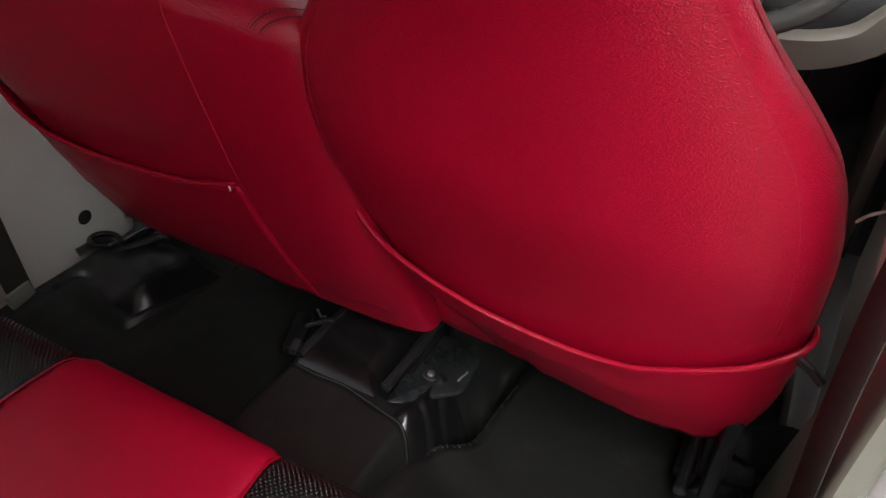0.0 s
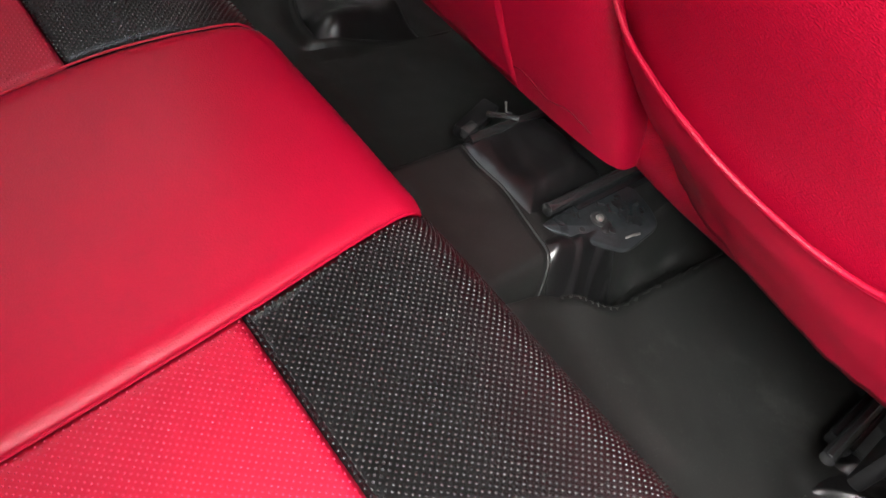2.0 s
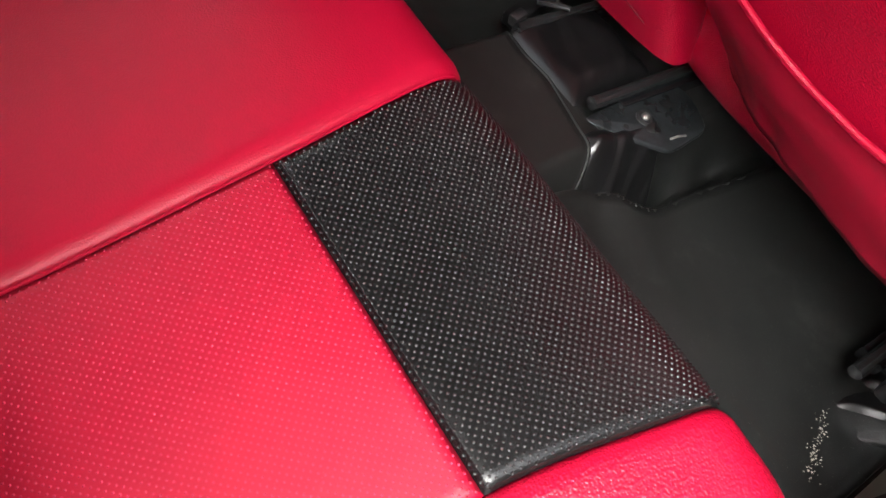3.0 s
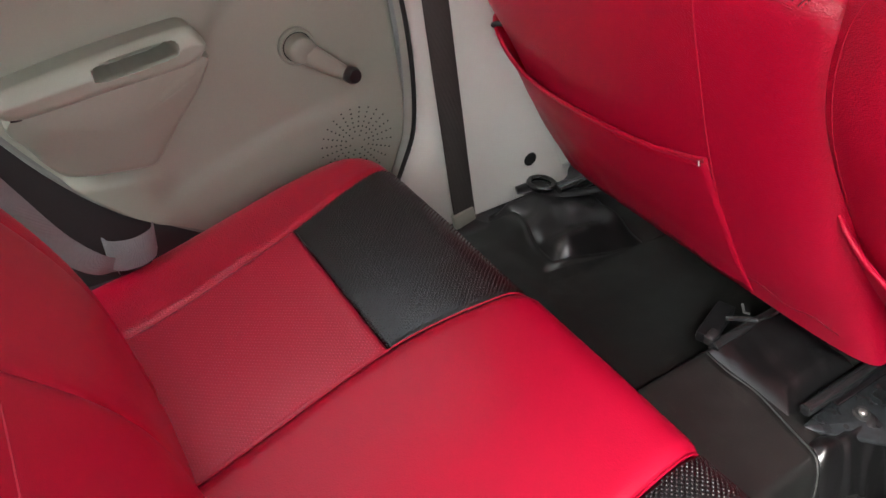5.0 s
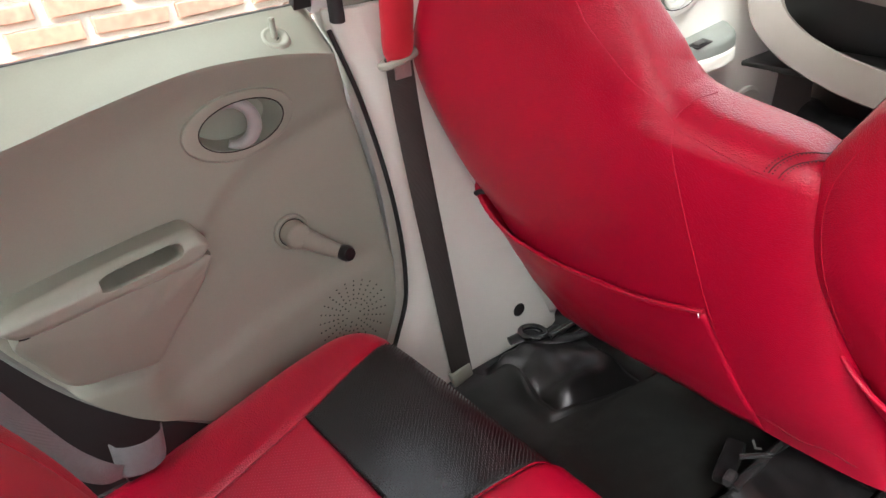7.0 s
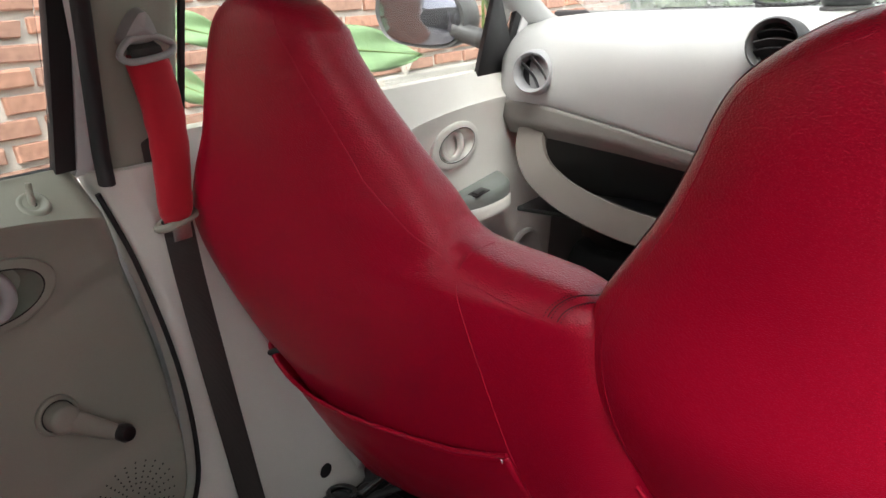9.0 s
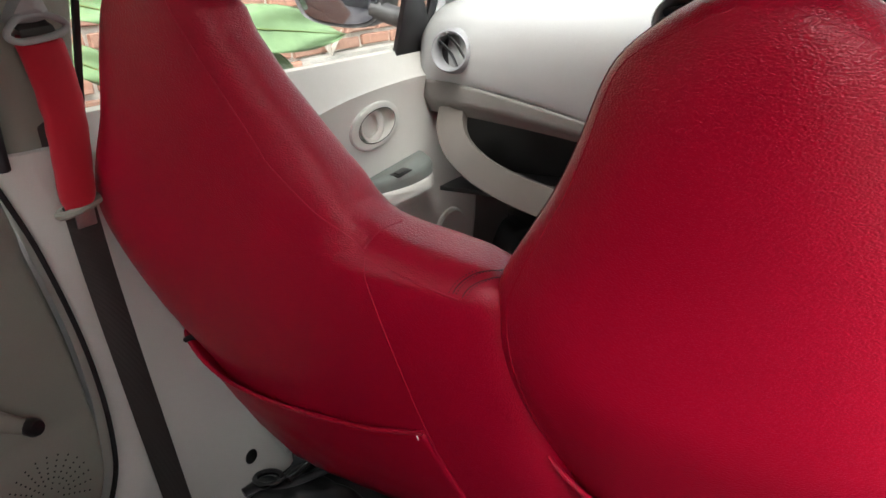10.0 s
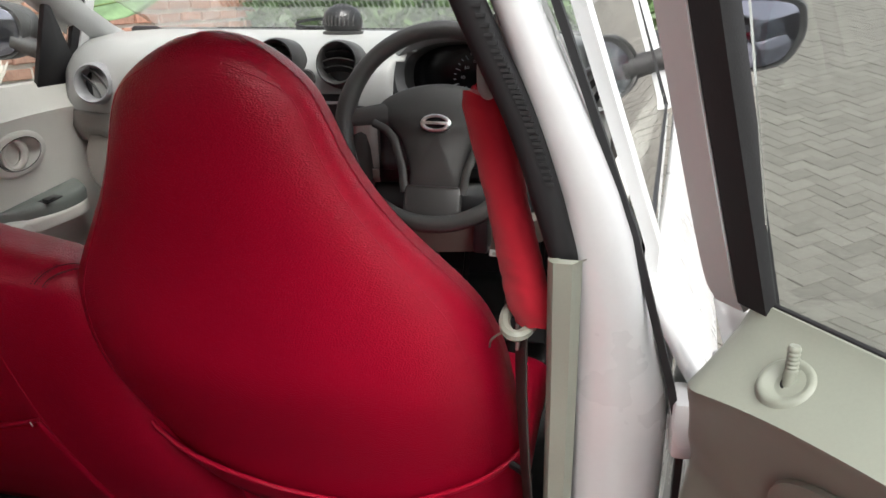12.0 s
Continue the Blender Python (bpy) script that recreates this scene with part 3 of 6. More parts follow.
part("anchor_plate", prism(plate, lambda u, v, w: Vector((u, v, 0.098 + w - 0.10 * (u - 0.10))), 0.006, 0.003), plate_steel, driver, "oily zinc anchor plate")
part("washer", lathe([(0, 0), (0.0125, 0), (0.0125, 0.002), (0.010, 0.0032), (0.008, 0.0024), (0, 0.0024)], (0.125, 0.389, 0.1015), (0.1, 0, 1), 28), worn_steel, driver)
part("rivet_hole", lathe([(0, 0), (0.004, 0), (0.004, 0.0012), (0, 0.0013)], (0.127, 0.352, 0.1014), (0.1, 0, 1), 14), hole_black, driver)
part("anchor_bolt", lathe([(0.0, 0.0), (0.0058, 0.0), (0.0055, 0.003), (0.0035, 0.0046), (0, 0.0048)], (0.125, 0.389, 0.1038), (0.1, 0, 1), 20), bare_steel, driver, "round steel bolt")
part("anchor_bolt", lathe([(0.0, 0.0), (0.005, 0.0), (0.005, 0.003), (0.0, 0.004)], (0.148, 0.392, 0.0995), (0.1, 0, 1), 12), black_steel, driver)
part("spring_hook", tube([(0.165, 0.404, 0.097), (0.169, 0.410, 0.104), (0.172, 0.421, 0.104), (0.169, 0.430, 0.097)], 0.0019, 6), bare_steel, driver)
part("cover_hook", tube([(0.572, 0.27, 0.452), (0.585, 0.262, 0.45), (0.597, 0.262, 0.44)], 0.005, 8), black_plastic, driver)
part("recliner_bracket", box((0.55, 0.40, 0.19), (0.02, 0.10, 0.16), 0.006), black_steel, driver)
part("belt_buckle_stalk", box((0.03, 0.47, 0.24), (0.03, 0.025, 0.16), 0.008), black_plastic, driver)

passenger = thing("passenger_seat", (-0.29, 0.45, 0.0), "red leatherette passenger seat widened towards the driver's seat", "car seat", "front seats")
def shift_p(z):
    """The passenger's backrest stands further out towards its top."""
    return 0.062 * sm(0.42, 0.75, z) + 0.03 * sm(0.5, 0.65, z)


INNER_P = [(z, shift_p(z) - 0.03 * sm(0.87, 0.95, z) - 0.008 * sm(0.6, 0.7, z) * (1 - sm(0.82, 0.9, z)) + 0.016 * sm(0.58, 0.66, z) * (1 - sm(0.69, 0.77, z)) + (x if z > 0.74 else (0.09 if z < 0.6 else 0.09 + (x - 0.09) * sm(0.6, 0.74, z)))) for z, x in INNER]
OUTER_P = [(z, x - 0.035 * (1 - sm(0.28, 0.5, z)) + shift_p(z) * 0.9 + 0.018 * sm(0.40, 0.5, z) * (1 - sm(0.58, 0.68, z)) + 0.028 * sm(0.60, 0.69, z) * (1 - sm(0.72, 0.80, z)) - 0.042 * sm(0.79, 0.93, z)) for z, x in OUTER]
WING_P = [(0.16, -0.125), (0.235, -0.11), (0.35, -0.082), (0.44, -0.06), (0.55, -0.044), (0.62, -0.041), (0.652, -0.039), (0.664, -0.034), (0.673, -0.022), (0.680, -0.004), (0.686, 0.03), (0.690, 0.06), (0.695, 0.09), (0.702, 0.118), (0.712, 0.134), (0.728, 0.146)] + [(z, x) for z, x in INNER_P if z >= 0.75]
ps = SeatShape(-1, INNER_P, OUTER_P, lift=0.035, bottom=0.185, wing=WING_P)
wing = seat_back(ps, passenger, 1.0115)
POCKET_L = [(0.08, 0.436), (0.106, 0.430), (0.16, 0.415), (0.217, 0.400), (0.256, 0.394), (0.336, 0.386), (0.42, 0.389), (0.498, 0.402), (0.53, 0.425), (0.557, 0.455), (0.6, 0.47)]
pocket(ps, passenger, POCKET_L, 0.19, ps.angle(0.104, 0.40), math.tau - 0.03)
for a in (-0.62,):
    seam_on(ps, passenger, [(0.46 + 0.53 * k / 60, a) for k in range(61)])
seat_cushion(-1, passenger, 0.0, 0.50)
part("hem_seam", tube([ps.on_back(0.53 - 0.60 * k / 50, 0.225 - 0.006 * math.sin(k * 0.9), 0.0002) for k in range(51)], 0.0008, 6), stitch_dark, passenger)
# upright seam, then along the inner flank of the headrest
part("seam", tube([ps.on_back(seam_x(z), z, 0.0002) for z in (0.20 + 0.495 * k / 50 for k in range(51))], 0.0009, 6), red_thread, passenger)
part("seam", tube([ps.on_back(interp([(0.70, 0.124), (0.74, 0.172), (0.80, 0.222), (0.90, 0.262), (0.99, 0.29)], z), z, 0.0001) for z in (0.70 + 0.29 * k / 40 for k in range(41))], 0.0008, 6), red_thread, passenger)


def wing_top(x, y):
    """Height of the widening piece's upper side; x is counted towards the passenger's door."""
    lo, hi = 0.60, 0.735
    for k in range(30):
        z = (lo + hi) / 2
        zt = ps.low(z)
        back = max(0.0, 1 - (y - curve1(BACK, zt)) / 0.055) ** 1.5
        if interp(WING_P, zt + 0.022 * back * (1 - sm(0.70, 0.74, zt))) < x:
            lo = z
        else:
            hi = z
    return Vector((-x, y, (lo + hi) / 2))


# crease between the upper side and the back, and the cross seam at the headrest's foot
part("seam", tube([ps.on_back(0.120 - 0.112 * k / 24, 0.694 - 0.030 * k / 24, 0.0002) for k in range(25)], 0.0010, 6), red_thread, passenger)
part("seam", tube([wing_top(0.121 - 0.005 * k / 14, 0.186 + 0.066 * k / 14) + Vector((0, 0, 0.0003)) for k in range(15)], 0.0009, 6), red_thread, passenger)
# double stitching over the outer end of the widening piece
for off in (0.0, 0.011):
    st = [wing_top(0.008 - off - 0.030 * sm(0, 16, k), 0.186 + 0.066 * k / 16) + Vector((0, 0, 0.0001)) for k in range(17)]
    part("seam", tube(st, 0.0007, 6), stitch_dark, wing)
    for side in (-1, 1) if not off else (1,):
        for k in range(22):
            t = k / 21 * 15.99
            i = int(t)
            p = st[i].lerp(st[i + 1], t - i) + Vector((0.0045 * side, 0, 0.0004))
            d = (st[i + 1] - st[i]).normalized() * 0.0007
            part("stitch", tube([p - d, p + Vector((0, 0, 0.0003)), p + d], 0.0007, 5), stitch_dark, wing)
part("cover_hook", tube([(-0.550, 0.272, 0.456), (-0.562, 0.264, 0.455), (-0.570, 0.262, 0.450)], 0.0048, 8), black_plastic, passenger)
part("loose_thread", tube([(-0.104, 0.238, 0.432), (-0.102, 0.235, 0.436), (-0.103, 0.2345, 0.4405)], 0.0011, 5), thread_white, passenger, "pale loose thread")
seat_rail(passenger, -0.066, 0.309, 0.80, 0.112)
part("rail_edge", box((-0.037, 0.37, 0.104), (0.006, 0.12, 0.014), 0.002), worn_steel, passenger, "worn steel rail edge")
part("rail_stop", box((-0.078, 0.318, 0.118), (0.016, 0.024, 0.018), 0.004, m=pose(0, 0, 0, 10, 0, 12)), worn_steel, passenger)
part("rail_clip", tube([(-0.090, 0.36, 0.125), (-0.072, 0.372, 0.132), (-0.056, 0.388, 0.134)], 0.0042, 8), rail_black, passenger)
seat_rail(passenger, -0.56, 0.42, 0.85, 0.075)
lever = smooth_line([(-0.625, 0.365, 0.058), (-0.61, 0.40, 0.062), (-0.585, 0.41, 0.062), (-0.55, 0.44, 0.066), (-0.52, 0.49, 0.07)], 6)
part("anchor_bracket", tube(lever, [0.012 + 0.010 * math.exp(-((i - 9) / 6) ** 2) for i in range(len(lever))], 10, flat=0.45), black_steel, passenger)
part("bracket_loop", tube([(-0.598 + 0.030 * math.cos(t), 0.408 + 0.022 * math.sin(t), 0.074 + 0.004 * math.cos(t)) for t in (math.tau * q / 32 for q in range(32))], 0.0062, 10, closed=True), gloss_black, passenger)
part("anchor_bolt", lathe([(0, 0), (0.009, 0), (0.009, 0.006), (0.004, 0.007), (0, 0.004)], (-0.587, 0.396, 0.066), (0, 0, 1), 16), black_steel, passenger)
part("spring_hook", tube([(-0.095, 0.40, 0.13), (-0.09, 0.402, 0.115), (-0.085, 0.41, 0.112)], 0.002, 6), bare_steel, passenger)
part("release_bracket", box((-0.112, 0.37, 0.092), (0.03, 0.09, 0.02), 0.005, m=pose(0, 0, 0, 0, 0, 20)), black_steel, passenger)

# ---- rear bench ----
bench = thing("rear_bench_cushion", (0.0, -0.2, 0.12), "red and black leatherette rear bench cushion with perforated panels", "car seat")


def bench_top(x, s):
    """Point of the cushion's surface: s runs from the rear edge forwards, then over the front edge and down."""
    z_top = 0.226 + 0.085 * sm(-0.50, 0.02, s if s < 0.02 else 0.02)
    side = sm(0.52, 0.665, abs(x))
    yfront = 0.026 - 0.11 * sm(0.50, 0.68, abs(x)) ** 1.6
    bend = yfront - 0.042
    if s < bend:
        y, z = s, z_top
    else:
        t = s - bend
        q = min(t / 0.066, 1.0) * math.pi / 2
        y = bend + 0.042 * math.sin(q)
        z = z_top - 0.042 * (1 - math.cos(q)) - max(0, t - 0.066)
    z += -0.008 * sm(0.44, 0.58, abs(x)) - 0.080 * side ** 2.0
    return Vector((x, y, z))


def bench_panel(name, xl, xr, s0, s1, mat, puff, lift=0.0, nu=44, nv=64, label="", soft=0.014, dots=None):
    def at(u, v):
        a, b = xl(v), xr(v)
        x = a + (b - a) * u
        s = s0 + (s1 - s0) * v
        e = min(1, min(u, 1 - u) * (b - a) / soft)
        f = min(1, min(v, 1 - v) * (s1 - s0) / soft)
        q = math.sin(e * math.pi / 2) * math.sin(f * math.pi / 2)
        h = lift + puff * q - (0.0015 if soft > 0.01 else -0.001) * (1 - q) + 0.002 * noise.noise(Vector((x * 7, s * 7, 4)))
        dn = bench_top(x, s + 0.004) - bench_top(x, s - 0.004)
        nrm = Vector((1, 0, 0)).cross(dn).normalized()
        return bench_top(x, s) + nrm * h, nrm, x, s
    rows = [[at(i / nu, j / nv)[0] for i in range(nu + 1)] for j in range(nv + 1)]
    panel = part(name, grid(rows), mat, bench, label, solid=0.012)
    if not dots:
        return panel
    # staggered small domes all over the panel
    pitch, radius, height, dot_mat, last = dots
    verts, faces = [], []
    j = 0
    while True:
        s = s0 + pitch * 0.5 * (j + 0.7)
        if s > min(s1 - 0.003, last):
            break
        v = (s - s0) / (s1 - s0)
        a, b = xl(v), xr(v)
        k0 = math.ceil(a / pitch)
        for k in range(k0, int(b / pitch) + 1):
            x = (k + 0.5 * (j % 2)) * pitch
            if not a + 0.003 < x < b - 0.003:
                continue
            p, n, _, _ = at((x - a) / (b - a), v)
            t1 = Vector((1, 0, 0)) - n * n.x
            t2 = n.cross(t1)
            c = len(verts)
            for ring_r, ring_h in ((1.0, -0.1), (0.62, 0.72)):
                for q in range(6):
                    w = math.tau * q / 6
                    verts.append(p + (t1 * math.cos(w) + t2 * math.sin(w)) * radius * ring_r + n * height * ring_h)
            verts.append(p + n * height)
            for q in range(6):
                r = (q + 1) % 6
                faces.append((c + q, c + r, c + 6 + r, c + 6 + q))
                faces.append((c + 6 + q, c + 6 + r, c + 12))
        j += 1
    me = bpy.data.meshes.new("raised_dots")
    me.from_pydata(verts, [], faces)
    me.polygons.foreach_set("use_smooth", [True] * len(me.polygons))
    me.materials.append(dot_mat)
    ob = new("raised_dots", me)
    ob.parent = panel
    ob["kind"] = "stuff"
    return panel


REAR, MID, END = -0.50, -0.165, 0.24
# inner seams lean slightly, outer seams follow the bolsters
def seam_in(sgn, s):
    return sgn * curve1([(-0.5, 0.150), (-0.165, 0.170 if sgn < 0 else 0.147), (0.02, 0.148 if sgn < 0 else 0.134), (0.3, 0.135)], s)


def seam_out(sgn, s):
    return sgn * curve1([(-0.5, 0.420), (-0.165, 0.452 if sgn < 0 else 0.430), (0.02, 0.500 if sgn < 0 else 0.466), (0.3, 0.545 if sgn < 0 else 0.5)], s)


def over(f, sgn, s0, s1):
    return lambda v: f(sgn, s0 + (s1 - s0) * v)


bench_panel("centre_panel", over(seam_in, -1, REAR, END), over(seam_in, 1, REAR, END), REAR, END, red_smooth, 0.0065, 0.0020, label="smooth red centre panel", soft=0.020)
for sgn in (-1, 1):
    a, b = (seam_out, seam_in) if sgn < 0 else (seam_in, seam_out)
    bench_panel("seat_panel", over(a, sgn, REAR, MID), over(b, sgn, REAR, MID), REAR, MID, red_perforated, 0.004, label="red panel with small raised dots", soft=0.004, dots=(0.0064, 0.0011, 0.0006, red_dot, 0.2))
    bench_panel("front_panel", over(a, sgn, MID, END), over(b, sgn, MID, END), MID, END, black_perforated, 0.004, label="black panel with raised dots", soft=0.005, dots=(0.0064, 0.0013, 0.0009, black_dot, 0.085))
    edge_in = over(seam_out, sgn, REAR, END)
    edge_out = lambda v, g=sgn: g * 0.672
    l, r = (edge_out, edge_in) if sgn < 0 else (edge_in, edge_out)
    bench_panel("outer_bolster", l, r, REAR, END, red_leather, 0.003, 0.001, label="red grained side bolster")
    pts = [bench_top(seam_in(sgn, s), s) + Vector((0, 0, 0.0035)) for s in (REAR + 0.62 * k / 50 for k in range(51))]
    part("piping", tube(pts, 0.0012, 6), red_smooth, bench)
part("foam_base", box((0, -0.235, 0.135), (1.26, 0.52, 0.13), 0.03, 3), black_rubber, bench)

riser = part("seat_riser", box((0, -0.27, 0.045), (1.30, 0.56, 0.11), 0.012), floor_vinyl)
tagged(riser, "black covered step under the rear bench", "floor", kind="structure")

backrest = thing("rear_bench_upper", (0, -0.6, 0.3), "red leatherette rear backrest with sewn bolster seams", "car seat")


def rest_top(x, s):
    """Backrest surface, s up from its foot."""
    y = -0.425 - 0.40 * s + 0.05 * math.exp(-((s - 0.18) / 0.16) ** 2) * (1 - 0.5 * sm(0.3, 0.6, abs(x)))
    y -= 0.06 * sm(rest_side(s) - 0.06, rest_side(s) + 0.03, abs(x)) ** 2 + 0.10 * sm(0.62, 0.73, s) ** 2
    z = 0.225 + 0.92 * s
    return Vector((x, y, z))


def rest_side(s):
    return curve1([(0, 0.36), (0.078, 0.40), (0.107, 0.43), (0.178, 0.475), (0.26, 0.518), (0.337, 0.54), (0.62, 0.60)], s)


def rest_panel(x0, x1, name, mat, puff, label):
    rows, uv = [], []
    for j in range(41):
        s = 0.73 * j / 40
        r, w = [], []
        for i in range(25):
            u = i / 24
            x = x0(s) + (x1(s) - x0(s)) * u
            e = min(1, min(u, 1 - u) * abs(x1(s) - x0(s)) / 0.03)
            q = math.sin(e * math.pi / 2)
            r.append(rest_top(x, s) + Vector((0, puff * q - 0.0015 * (1 - q), 0)))
            w.append((x, s))
        rows.append(r)
        uv.append(w)
    return part(name, grid(rows, uv=uv), mat, backrest, label, solid=0.015)


rest_panel(lambda s: -0.15 + 0.05 * s, lambda s: 0.15 - 0.05 * s, "centre_panel", red_smooth, 0.008, "smooth red centre panel")
for g in (-1, 1):
    a, b = (lambda s, g=g: g * (0.15 - 0.05 * s)), (lambda s, g=g: g * (rest_side(s) - 0.07 - 0.05 * sm(0.1, 0.5, s)))
    rest_panel(b if g < 0 else a, a if g < 0 else b, "seat_panel", red_perforated, 0.003, "red panel with small raised dots")
    c = lambda s, g=g: g * rest_side(s)
    rest_panel(c if g < 0 else b, b if g < 0 else c, "side_bolster", red_leather, 0.003, "red grained side bolster")
part("seam", tube([rest_top(-0.52 + 1.04 * k / 60, 0.31) + Vector((0, 0.0075, 0)) for k in range(61)], 0.0016, 6), red_thread, backrest)
part("foam_base", box((0, -0.68, 0.52), (0.95, 0.16, 0.50), 0.05, 3, m=pose(0, 0, 0, 22, 0, 0)), black_rubber, backrest)

# ---- doors ----
def dpart(name, bm, mat, parent, T, label="", **kw):
    bmesh.ops.transform(bm, matrix=T, verts=bm.verts)
    return part(name, bm, mat, parent, label, **kw)


def lean(z):
    """How far the body leans in above the belt line."""
    return 0.36 * max(0.0, z - 0.79)


FRONT_EDGE = [(0.10, 0.085), (0.165, 0.117), (0.255, 0.152), (0.43, 0.151), (0.632, 0.114), (0.765, 0.072), (0.80, 0.064)]
REAR_EDGE = [(0.10, -0.16), (0.17, -0.22), (0.20, -0.262), (0.233, -0.301), (0.266, -0.348), (0.343, -0.411), (0.427, -0.461), (0.513, -0.502), (0.60, -0.56), (0.70, -0.64), (0.80, -0.70)]


def rear_ledge(y):
    return curve1([(-0.8, 0.66), (-0.39, 0.715), (-0.28, 0.735), (-0.15, 0.752), (-0.05, 0.748), (0.03, 0.735), (0.1, 0.715)], y)


def front_ledge(y):
    return curve1([(0.2, 0.70), (0.6, 0.715), (0.8, 0.742), (1.0, 0.752), (1.2, 0.748)], y)


def trim_grid(x0, relief, ledge, left, right, z0, z1, holes, fade=0.0, lip=0.03):
    """A door trim whose rows follow the ledge, open behind the release handle."""
    rows = []
    nj, nk, ni = 80, 22, 120
    for j in range(nj + nk + 1):
        r = []
        for i in range(ni + 1):
            z = z0 + (z1 - z0) * j / (nj + nk)
            for q in range(3):
                yl, yr = left(z), right(z)
                y = yl + (yr - yl) * i / ni
                l = ledge(y)
                z = z0 + (l - z0) * (1 - (1 - j / nj) ** 1.35) if j <= nj else l + (z1 - l) * ((j - nj) / nk) ** 1.2
            r.append(Vector((x0 + relief(y, z) - fade * sm(0.97, 1.0, i / ni), y, z)))
        rows.append(r)
    rows.append([p + Vector((-lip, 0, 0.002)) for p in rows[-1]])
    bm = grid(rows)
    gone = []
    for f in bm.faces:
        c = f.calc_center_median()
        for cy, cz, a, b in holes:
            if ((c.y - cy) / a) ** 2 + ((c.z - cz) / b) ** 2 < 1:
                gone.append(f)
    bmesh.ops.delete(bm, geom=gone, context="FACES")
    return bm


def rear_relief(y, z):
    """Inward swelling of the rear door trim."""
    ledge = rear_ledge(y)
    if z > ledge:
        w = 0.053 * max(0.0, 1 - (z - ledge) / (0.80 - ledge)) ** 1.5
    else:
        w = 0.053 * math.exp(-((ledge - z) / 0.050) ** 1.4)
    w *= 1 - 0.5 * sm(0.045, 0.0, curve1(FRONT_EDGE, z) - y)
    # hollow ahead of and below the arm rest
    cut = curve1([(-0.30, 0.30), (-0.27, 0.37), (-0.22, 0.45), (-0.12, 0.56), (0.0, 0.62), (0.16, 0.66)], y)
    w -= 0.008 * sm(-0.018, 0.022, cut - z) * sm(-0.315, -0.27, y)
    low = curve1([(-0.35, 0.24), (-0.1, 0.325), (0.16, 0.352)], y)
    w += 0.009 * sm(-0.014, 0.022, low - z)
    # step of the door pocket under the arm rest
    w += 0.016 * sm(-0.006, 0.012, curve1([(-0.5, 0.36), (-0.397, 0.345), (-0.289, 0.326), (-0.25, 0.31)], y) - z) * (1 - sm(-0.33, -0.25, y))
    w -= 0.02 * sm(0.02, 0.0, abs(y - curve1(FRONT_EDGE, z))) * 0.6
    return w


def on_door(x0):
    return lambda u, v, w: Vector((x0 + w, u, v))


def pull_handle(parent, T, cy, cz, face, open_hand):
    mat = beige_plastic if open_hand else lit_door_plastic
    """Oval bezel following the trim, with a deep dished recess and a ring-shaped lever."""
    def place(u, v, w):
        return Vector((face(u, v) + w - 0.001, u, v))
    bez = dpart("release_handle", prism(ellipse(cy, cz, 0.087, 0.052, 56, 0.05), place, 0.009, 0.006, hole=ellipse(cy + 0.003, cz, 0.064, 0.036, 56, 0.05), depth=0.045 if open_hand else 0.026), mat, parent, T, "oval door release with dished bezel")
    x0 = face(cy, cz)
    a, rr = (0.027, 0.0085) if open_hand else (0.028, 0.007)
    ring = []
    for k in range(40):
        t = math.tau * k / 40
        ring.append(Vector((x0 - 0.004 + (0.010 if open_hand else 0.004) * math.cos(t), cy - 0.004 + a * math.cos(t), cz + 0.031 * math.sin(t))))
    if open_hand:
        ring = [ring[(k - 13) % 40] for k in range(27)]
        lv = dpart("lever", tube(ring, [0.0045 + 0.0055 * math.sin(math.pi * (0.06 + 0.88 * k / 26)) for k in range(27)], 12, flat=1.25, up=(1, 0, 0)), light_plastic, bez, T)
    else:
        lv = dpart("lever", tube(ring, [rr * (1 + 0.45 * math.cos(math.tau * k / 40)) for k in range(40)], 10, closed=True, flat=0.7, up=(1, 0, 0)), mat, bez, T)
    if not open_hand:
        dpart("lever_face", prism(ellipse(cy - 0.004, cz, 0.027, 0.029, 36), on_door(x0 - 0.016), 0.010, 0.003, hole=ellipse(cy - 0.004, cz, 0.019, 0.022, 36), depth=0.004), mat, lv, T)
    # shadow gap between bezel and recess
    gap = [place(p.x, p.y, 0.0080) for p in ellipse(cy + 0.003, cz, 0.0655, 0.0375, 56, 0.05)]
    dpart("gap", tube(gap, 0.0016, 6, closed=True), hole_black, bez, T)
    return bez


def lock_pin(parent, T, y, z, x0):
    cup = dpart("lock_pin_cup", lathe([(0.0, -0.0015), (0.008, -0.0012), (0.012, 0.0008), (0.0150, 0.0030), (0.0172, 0.0034), (0.0195, 0.0022), (0.0225, -0.003)], (x0, y, z), (0.60, 0, 0.80), 36), beige_plastic, parent, T)
    prof = [(0.0, -0.012), (0.0044, -0.012), (0.0044, 0.009)]
    for k in range(5):
        h = 0.010 + 0.0030 * k
        prof += [(0.0044, h), (0.0038, h + 0.0007), (0.0038, h + 0.0014), (0.0044, h + 0.0021)]
    prof += [(0.0044, 0.0255), (0.0034, 0.0275), (0.0, 0.0282)]
    dpart("lock_pin", lathe(prof, (x0 - 0.002, y, z), (0, 0, 1), 16), beige_plastic, cup, T, "ribbed beige lock pin")
    dpart("pin_hole", lathe([(0, 0), (0.0052, 0), (0.0052, 0.0008), (0, 0.001)], (x0 - 0.0010, y, z - 0.0006), (0.6, 0, 0.8), 18), hole_black, cup, T)


